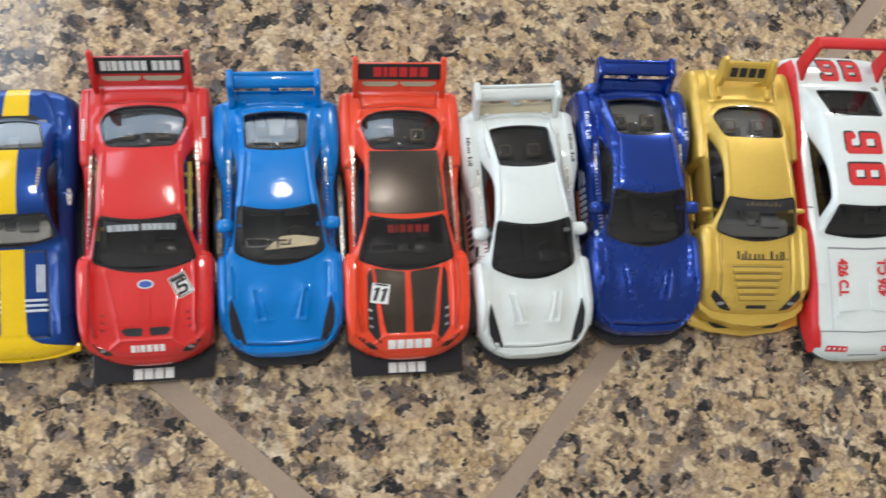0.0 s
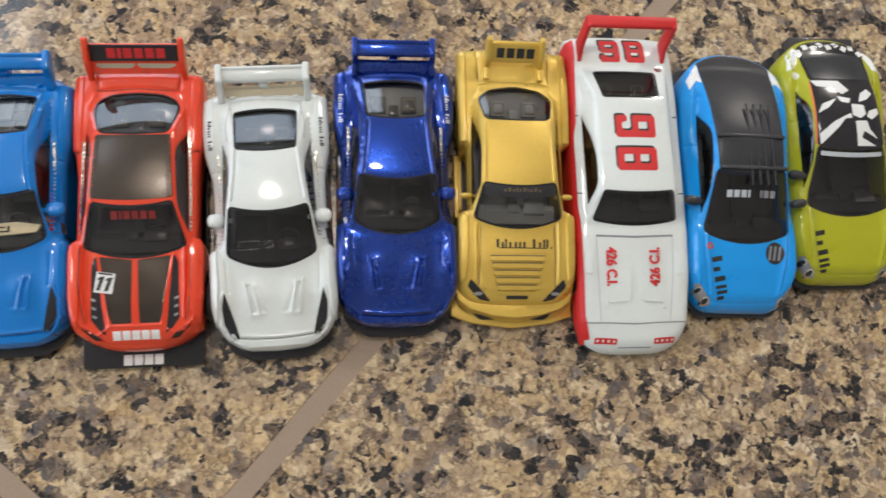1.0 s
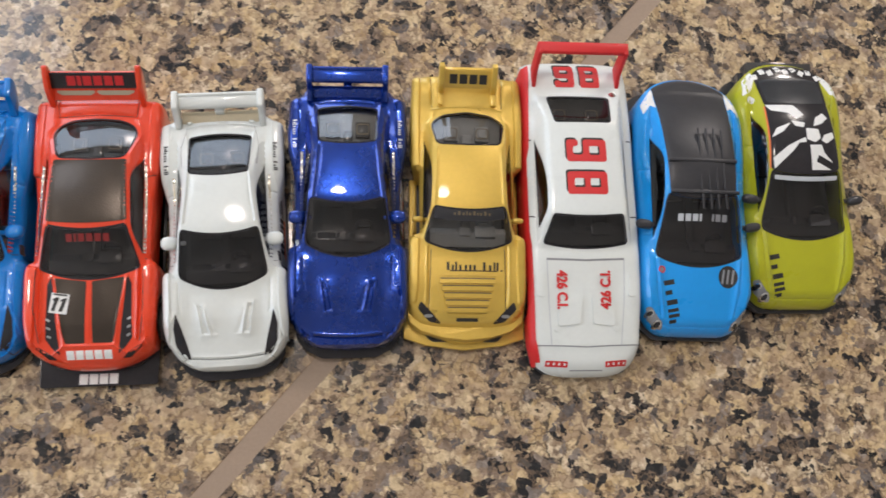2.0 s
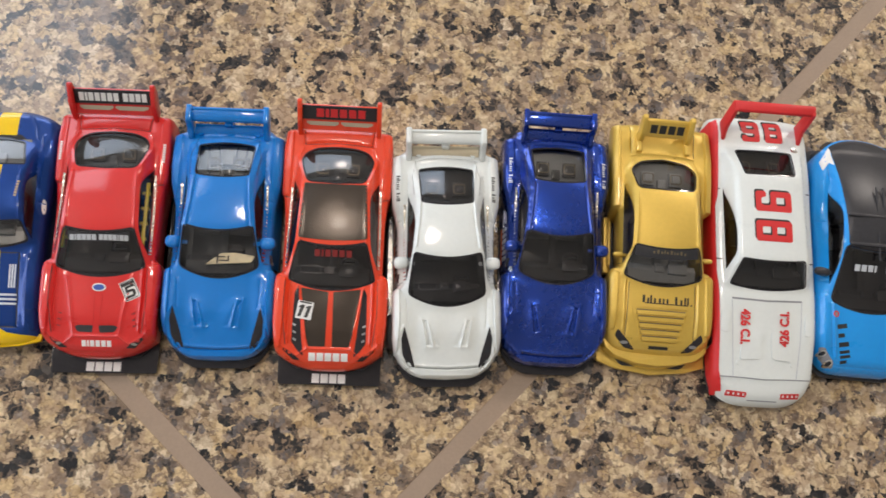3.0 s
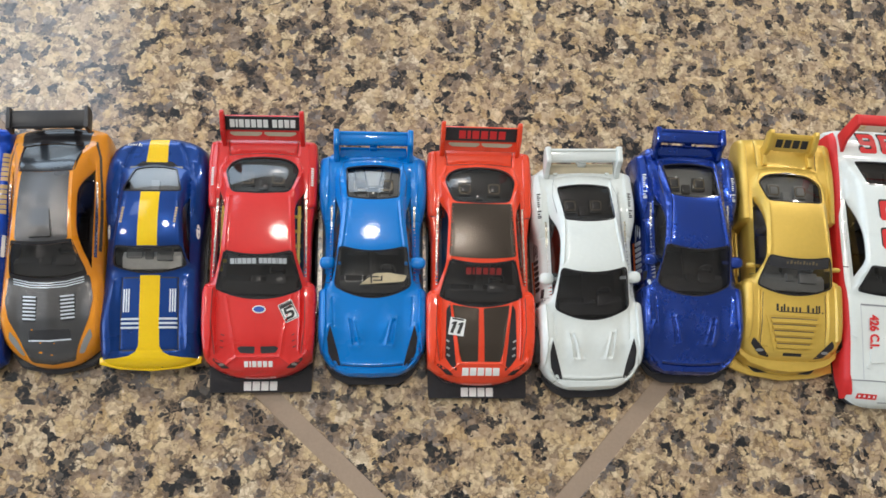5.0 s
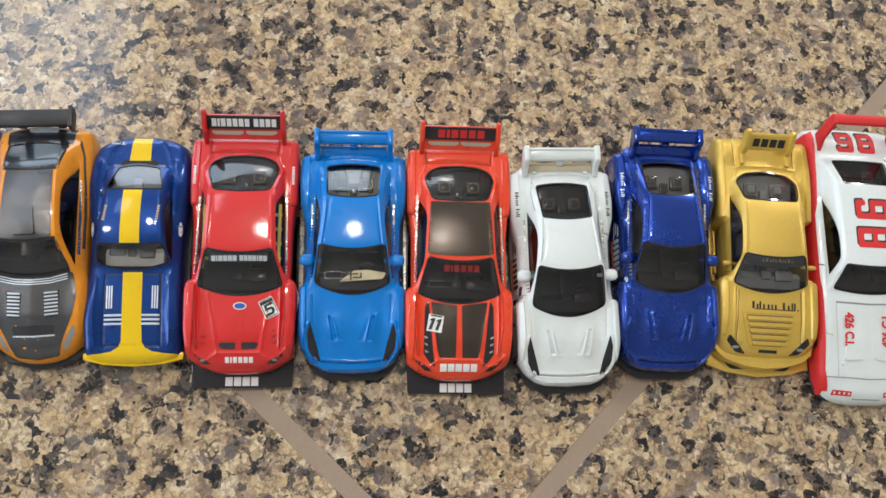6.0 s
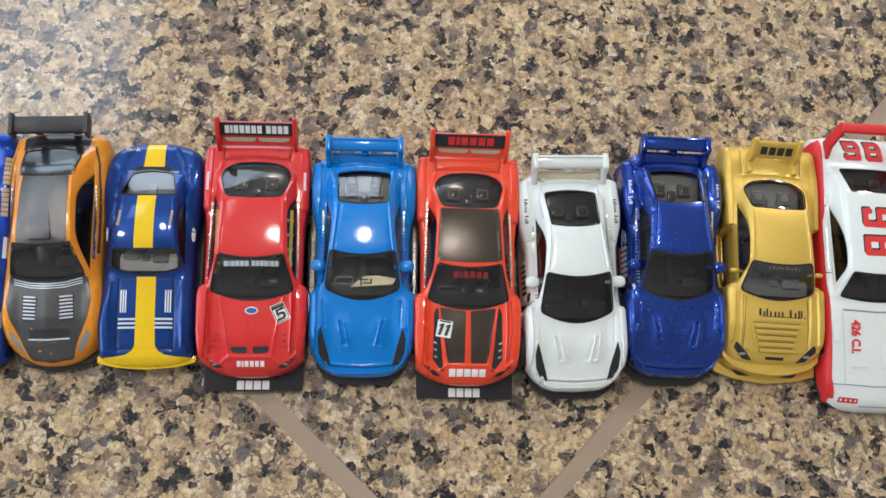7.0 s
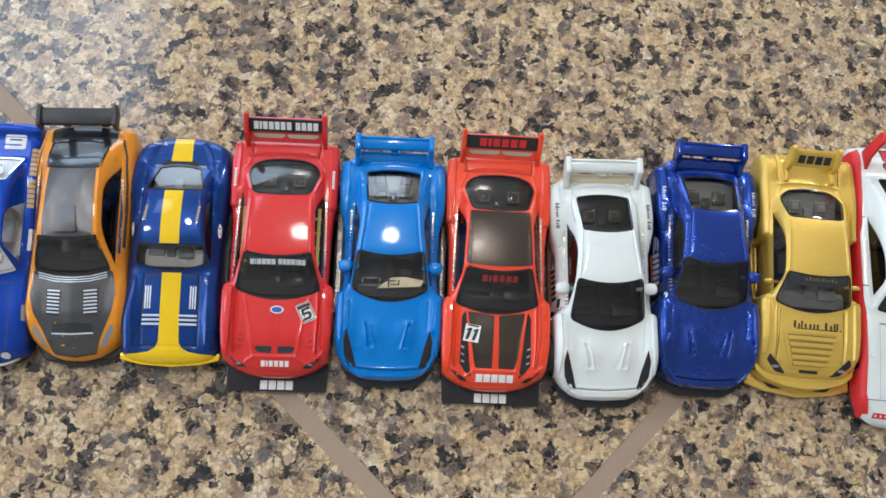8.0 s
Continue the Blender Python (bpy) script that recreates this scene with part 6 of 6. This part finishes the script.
# ---- orange coupe with a gunmetal bonnet and roof ----
spec = dict(L=66.5, nose=(6.6, 2.3), tail=(2.0, 3.0), crown=2.4, fender=1.1, edge=2.8, wheels=(13.5, 52.0), radius=5.0, nose_edge=4.0,
            width=[(0, 12.4), (7, 13.0), (14, 13.5), (24, 12.9), (38, 12.8), (48, 13.5), (58, 13.4), (66.5, 12.0)],
            top=[(0, 8.0), (5, 10.4), (12, 13.0), (22, 14.8), (40, 15.2), (58, 15.6), (63, 15.4), (66.5, 13.6)],
            creases=[([(8.6, 26.0), (7.7, 30.6), (7.2, 40), (6.9, 50.6), (7.6, 59.0)], 0.28, 0.3),
                     ([(12.0, 40.0), (11.5, 50.0), (10.6, 60.0)], 0.3, 0.3), ([(11.2, 44.0), (13.2, 44.6)], 0.2, -0.3), ([(0, 20.0), (0, 9.6)], 1.6, 0.3), ([(11.8, 20.0), (11.7, 12.0), (11.0, 7.0)], 0.4, 0.25),
                     ([(11.4, 26.4), (13.0, 26.6)], 0.2, -0.3), ([(11.6, 29.0), (11.7, 46.0)], 0.3, 0.2)],
            cabin=dict(front=21.6, screen=30.6, rear=50.0, back=60.6, base=(11.2, 11.0), roof=(7.3, 6.8), z=22.8, belt=(14.6, 15.4), bow=(2.2, 1.2), crown=0.9, arch=0.7, soft=0.7))
orange = Toy("toy_car", "orange toy coupe with gunmetal bonnet and black wing", (-103.9, 22.7), 2.7, spec)
orange.pane("windshield", window((9.6, 22.3, 24.0), (7.3, 29.9, 30.8), 0.8), GLASS_BLACK, seal=BLACK_GLOSS)
orange.pane("rear_window", window((6.9, 50.2, 50.8), (7.9, 60.2, 59.4), 0.8), GLASS_PRIVACY, seal=BLACK_GLOSS)
for side in (-1, 1):
    orange.pane("side_window", side_pane(orange.shape, side, 25.0, 52.5, 1.0, 0.2, (0.4, 0.35)), GLASS_BLACK)
orange.body(ORANGE)
orange.wheels(BLACK_GLOSS)
orange.interior(INTERIOR)
orange.lay("roof_panel", window((6.6, 30.6, 31.3), (6.1, 49.6, 50.2), 0.8), GUNMETAL, 0.12, 0.6)
orange.lay("hood_panel", rounded([(-10.3, 23.3), (-4.8, 22.0), (0, 21.7), (4.8, 22.0), (10.3, 23.3), (11.2, 17), (10.2, 12.2), (7.8, 7.2), (6.2, 3.2), (5.6, 1.5), (0, 0.6), (-5.6, 1.5), (-6.2, 3.2), (-7.8, 7.2), (-10.2, 12.2), (-11.2, 17)], 0.8), GUNMETAL, 0.14, 0.6, drop=0.25)
for k in range(3):
    orange.line([(-9.0, 22.7 - 0.6 * k), (-4.5, 21.5 - 0.6 * k), (0, 21.1 - 0.6 * k), (4.5, 21.5 - 0.6 * k), (9.0, 22.7 - 0.6 * k)], 0.28, SILVER, 0.22, "cowl_rib")
for side in (-1, 1):
    grille = orange.lay("hood_vent", rounded([(side * 2.7, 17.6), (side * 6.9, 18.6), (side * 6.6, 11.6), (side * 3.4, 11.2)], 0.3), BLACK_SATIN, 0.2)
    for k in range(7):
        orange.lay("slat", rounded(rect(side * (4.9 - k * 0.02), 12.1 + k * 0.95, 3.4, 0.4, side * 6), 0.1), SILVER, 0.36, 0.7, parent=grille, drop=0.3)
    orange.lay("headlight", rounded([(side * 6.8, 3.2), (side * 8.0, 3.4), (side * 10.6, 7.6), (side * 10.2, 9.4), (side * 8.4, 6.8)], 0.5), DULL_SILVER, 0.1)
for v, u, w, l in ((-2.4, 6.0, 0.7, 0.35), (1.1, 5.7, 0.4, 0.3), (-4.4, 9.4, 0.6, 0.5), (-2.6, 3.6, 1.2, 0.6), (0.2, 2.9, 0.8, 0.3)):
    orange.lay("paint_chip", rounded([(v - w / 2, u), (v, u + l / 2), (v + w / 2, u + l / 4), (v + w / 4, u - l / 2)], 0.1), ORANGE, 0.24, 0.5, drop=0.04)
for side in (-1, 1):
    # On this car the bead strip is added in place of gold lettering glints.
    orange.beads([(side * 11.5, 28.0), (side * 11.4, 38.0), (side * 11.3, 49.0)], 0.5, 0.2)
    # This broad strip paints in the shade of the groove along the flank.
    orange.line([(side * 10.6, 61.0), (side * 11.8, 56.0), (side * 12.3, 48.0), (side * 12.2, 30.0)], 0.6)
slot = orange.lay("hood_slot", rounded(rect(0, 8.0, 10.6, 2.4), 0.5), BLACK_SATIN, 0.2)
orange.line([(-5.4, 6.7), (0, 6.4), (5.4, 6.7)], 0.4, SILVER, 0.3, "slot_lip")
part("roof_scoop", sheet(rounded([(-2.9, 31.6), (2.9, 31.6), (2.4, 36.5), (2.0, 39.6), (-2.0, 39.6), (-2.4, 36.5)], 0.6), lambda v, u: orange.shape.z(v, u) + 0.25 + 0.95 * np.clip((40.4 - u) / 6.0, 0.2, 1), 0.4, drop=1.1), GUNMETAL, orange.root)
orange.lay("rear_frame", window((7.2, 49.7, 50.3), (8.3, 61.0, 60.2), 0.8), BLACK_GLOSS, 0.05, 0.8, [window((6.8, 50.3, 50.9), (7.8, 60.1, 59.3), 0.8)])
orange.lay("front_frame", window((10.0, 21.5, 23.2), (7.6, 30.6, 31.5), 0.8), BLACK_GLOSS, 0.05, 0.8, [window((9.5, 22.4, 24.1), (7.2, 29.8, 30.7), 0.8)])
orange.lay("boot_panel", window((8.8, 60.2, 59.6), (9.2, 65.6, 65.0), 0.6), BLACK_GLOSS, 0.05)
wing = part("rear_wing", extruded([(62.4, 20.8), (62.8, 21.6), (64.3, 22.0), (67.0, 22.3), (67.4, 21.8), (64.6, 20.8)], "v", -9.8, 9.8, 0.2), BLACK_SATIN, orange.root)
for side in (-1, 1):
    a, b = sorted((side * 9.5, side * 10.6))
    part("end_plate", extruded([(61.6, 19.0), (66.6, 19.0), (68.0, 20.2), (68.0, 23.0), (62.0, 22.7)], "v", a, b, 0.25), BLACK_SATIN, wing)
    a, b = sorted((side * 4.2, side * 6.4))
    part("strut", extruded([(64.9, 14.2), (66.0, 13.6), (67.0, 21.0), (65.4, 21.0)], "v", a, b, 0.2), BLACK_SATIN, wing)
part("front_splitter", extruded(rounded([(-13.0, 5.5), (-9.5, 0.6), (0, -1.6), (9.5, 0.6), (13.0, 5.5), (12.6, 9), (-12.6, 9)], 1.4), "z", 1.6, 2.8, 0.25), BLACK_GLOSS, orange.root)

# ---- navy roadster-shaped racer with a yellow stripe ----
spec = dict(L=65.5, nose=(2.2, 3.2), tail=(3.8, 2.8), crown=1.2, fender=1.7, edge=2.6, wheels=(13.0, 51.0), radius=4.9, nose_edge=3.0,
            width=[(0, 12.8), (4, 13.1), (12, 13.3), (20, 12.7), (34, 12.5), (42, 13.4), (50, 14.0), (57, 13.6), (65.5, 12.2)],
            top=[(0, 8.0), (5, 9.4), (14, 11.2), (25, 12.6), (40, 13.2), (56, 13.0), (62, 12.0), (65.5, 10.6)],
            creases=[([(7.4, 24.0), (7.5, 14.0), (7.6, 4.9)], 0.22, -0.3), ([(7.6, 4.9), (0, 4.7)], 0.22, -0.25), ([(9.6, 23.5), (10.2, 14.0), (9.8, 5.0)], 0.5, 0.35),
                     ([(8.6, 56.0), (7.6, 60.0), (5.6, 63.6)], 0.4, 0.4), ([(10.9, 42.0), (11.4, 50.0), (10.0, 57.0)], 0.4, 0.3), ([(8.2, 31.6), (7.0, 46.4)], 0.3, 0.2), ([(11.0, 38.0), (13.2, 38.4)], 0.2, -0.3)],
            cabin=dict(front=24.6, screen=31.2, rear=46.6, back=56.6, base=(10.6, 9.4), roof=(8.8, 7.6), z=18.8, belt=(12.4, 12.8), bow=(2.6, 2.2), crown=1.0, arch=0.7, soft=0.8))
stripe_car = Toy("toy_car", "metallic navy toy racer with a broad yellow stripe", (-79.0, 22.2), 1.0, spec)
stripe_car.pane("windshield", window((9.5, 25.3, 27.4), (8.4, 31.0, 31.6), 0.8), GLASS_SMOKE, seal=BLACK_GLOSS)
stripe_car.pane("rear_window", window((7.6, 47.0, 47.4), (5.6, 55.4, 54.6), 0.8), GLASS_CLEAR, seal=BLACK_GLOSS)
for side in (-1, 1):
    stripe_car.pane("side_window", side_pane(stripe_car.shape, side, 28.0, 46.0, 0.4, 0.2, (0.2, 0.3)), GLASS_DARK)
stripe_car.body(NAVY)
stripe_car.wheels(CHROME)
# Pewter shelf without rear seats stands for the rear pane's even grey reflection.
stripe_car.interior(INTERIOR_GREY, INTERIOR_PALE, INTERIOR_PEWTER, 12.6, False)
band = [(0, 2.8), (4.5, 2.8), (12, 2.6), (24.6, 2.6)]
stripe_car.lay("stripe", [(-w, u) for u, w in band] + [(w, u) for u, w in band[::-1]], YELLOW, 0.05)
stripe_car.lay("stripe", [(-2.6, 31.5), (2.6, 31.5), (2.5, 46.6), (-2.5, 46.6)], YELLOW, 0.05)
stripe_car.lay("stripe", [(-2.9, 56.9), (2.9, 56.9), (2.6, 64.6), (-2.6, 64.6)], YELLOW, 0.05)
stripe_car.lay("nose_lip", [(-12.4, 2.7), (-11.6, 1.2), (-8, 0.35), (0, 0.15), (8, 0.35), (11.6, 1.2), (12.4, 2.7), (8.6, 2.9), (5.4, 3.4), (3.6, 4.4), (2.7, 6.0), (-2.7, 6.0), (-3.6, 4.4), (-5.4, 3.4), (-8.6, 2.9)], YELLOW, 0.14, 0.5)
part("front_spoiler", extruded([(-13.5, 3.2), (-13.3, 1.5), (-8, 0.2), (0, -0.4), (8, 0.2), (13.3, 1.5), (13.5, 3.2), (12, 4.0), (-12, 4.0)], "z", 5.2, 6.4, 0.3), YELLOW, stripe_car.root, "yellow front lip with flat tips")
for v, u, w, l in ((-11.9, 1.9, 0.5, 0.4), (-9.8, 0.9, 0.6, 0.3), (9.1, 0.8, 0.9, 0.3), (10.6, 1.2, 0.5, 0.35), (11.8, 2.0, 0.4, 0.5), (3.2, 0.5, 0.5, 0.25)):
    stripe_car.lay("paint_chip", rounded([(v - w / 2, u), (v, u + l / 2), (v + w / 2, u + l / 4), (v + w / 4, u - l / 2)], 0.08), INK, 0.2, 0.4, drop=0.04)
hood = [(-7.3, 24.0), (7.3, 24.0), (7.6, 4.8), (-7.6, 4.8), (-7.3, 24.0)]
# Black strip paints the shade of the engraved hood outline.
stripe_car.line(hood, 0.36, BLACK_SATIN, 0.02)
stripe_car.lay("boot_lid", rounded([(-4.0, 57.2), (4.0, 57.2), (6.2, 55.4), (-6.2, 55.4)], 0.6), BLACK_GLOSS, 0.03)
for side in (-1, 1):
    for k in range(3):
        stripe_car.lay("louvre", rounded(rect(side * (5.4 + k * 0.65), 17.9, 0.35, 6.2), 0.12), SILVER, 0.2, 0.7, drop=0.25)
        stripe_car.lay("louvre", rounded(rect(side * 5.0, 10.7 + k * 1.15, 4.8, 0.55), 0.15), SILVER, 0.22, 0.7, drop=0.28)
    stripe_car.blocks(side * 7.0, 40.0, 4.6, 0.6, 6, INK_GOLD, 84, 0.3)
    stripe_car.lay("door_mark", oval(side * 11.9, 37.0, 0.9, 4.0), INK_WHITE, 0.06)
stripe_car.word("TxjxxTj", -6.8, 62.8, 4.4, 1.1, INK_WHITE, -8, 0.08, None, 0.5)

# ---- royal blue pony car with a pale cabin ----
spec = dict(L=67.5, nose=(3.2, 3.0), tail=(1.0, 4.0), crown=0.9, fender=0.6, edge=1.9, wheels=(13.5, 51.5), radius=5.0, nose_edge=3.2,
            width=[(0, 13.6), (4, 14.4), (12, 14.9), (28, 15.1), (40, 15.0), (54, 15.0), (67.5, 14.2)],
            top=[(0, 8.8), (6, 10.4), (14, 12.0), (24, 13.4), (40, 14.0), (58, 14.4), (63, 14.2), (64.5, 15.2), (67.0, 15.2), (67.5, 14.0)],
            cabin=dict(front=22.8, screen=30.8, rear=48.6, back=57.2, base=(12.6, 12.2), roof=(8.6, 8.4), z=19.8, belt=(13.2, 14.0), bow=(2.0, 0.6), crown=0.7, arch=0.5))
nine = Toy("toy_car", "royal blue toy muscle car with a pale cabin", (-131.1, 20.3), 2.19, spec)
nine.pane("windshield", window((11.6, 23.4, 25.2), (8.1, 30.2, 30.8), 0.6), GLASS_CLEAR, seal=BLACK_GLOSS)
nine.pane("rear_window", window((8.2, 49.0, 49.2), (10.6, 56.4, 56.2), 0.6), GLASS_CLEAR, seal=BLACK_GLOSS)
for side in (-1, 1):
    nine.pane("side_window", side_pane(nine.shape, side, 27.5, 44.0, 0.5, 0.3, (0.3, 0.3)), GLASS_CLEAR)
nine.body(ROYAL)
nine.wheels(CHROME)
nine.interior(INTERIOR_PALE, shelf_z=13.6)
nine.line([(-10.8, 21.6), (10.8, 21.6), (9.6, 3.6), (-9.6, 3.6), (-10.8, 21.6)], 0.26)
nine.lay("windshield_trim", window((11.9, 22.9, 24.8), (8.4, 30.6, 31.2), 0.6), CHROME, 0.06, 0.9, [window((11.5, 23.5, 25.2), (8.0, 30.1, 30.7), 0.6)])
nine.lay("rear_trim", window((8.5, 48.6, 48.8), (11.0, 56.8, 56.6), 0.6), CHROME, 0.06, 0.9, [window((8.1, 49.1, 49.3), (10.5, 56.3, 56.1), 0.6)])
for side in (-1, 1):
    nine.block_digit("9", side * 7.8, 61.4, 5.6, 4.2, 1.15, INK_WHITE, 0, 0.08)
    nine.word("TTTTTT TTTTTT", side * 13.4, 51.0, 17.5, 1.7, INK_GOLD, 90, 0.09, None, 0.8)
    nine.lay("side_mark", rounded(rect(side * 14.1, 33.5, 0.8, 6.0), 0.2), INK_WHITE, 0.08)
    nine.lay("headlight", oval(side * 9.6, 2.4, 2.4, 1.6, 14), CHROME, 0.12)
    nine.lay("fender_badge", rounded(rect(side * 14.0, 13.5, 0.9, 4.2), 0.2), INK_GREY, 0.08)
part("front_bumper", extruded(rounded([(-13.2, 2.6), (-9, 0.0), (0, -0.8), (9, 0.0), (13.2, 2.6), (12.6, 5), (-12.6, 5)], 1.0), "z", 4.2, 6.2, 0.4), CHROME, nine.root)
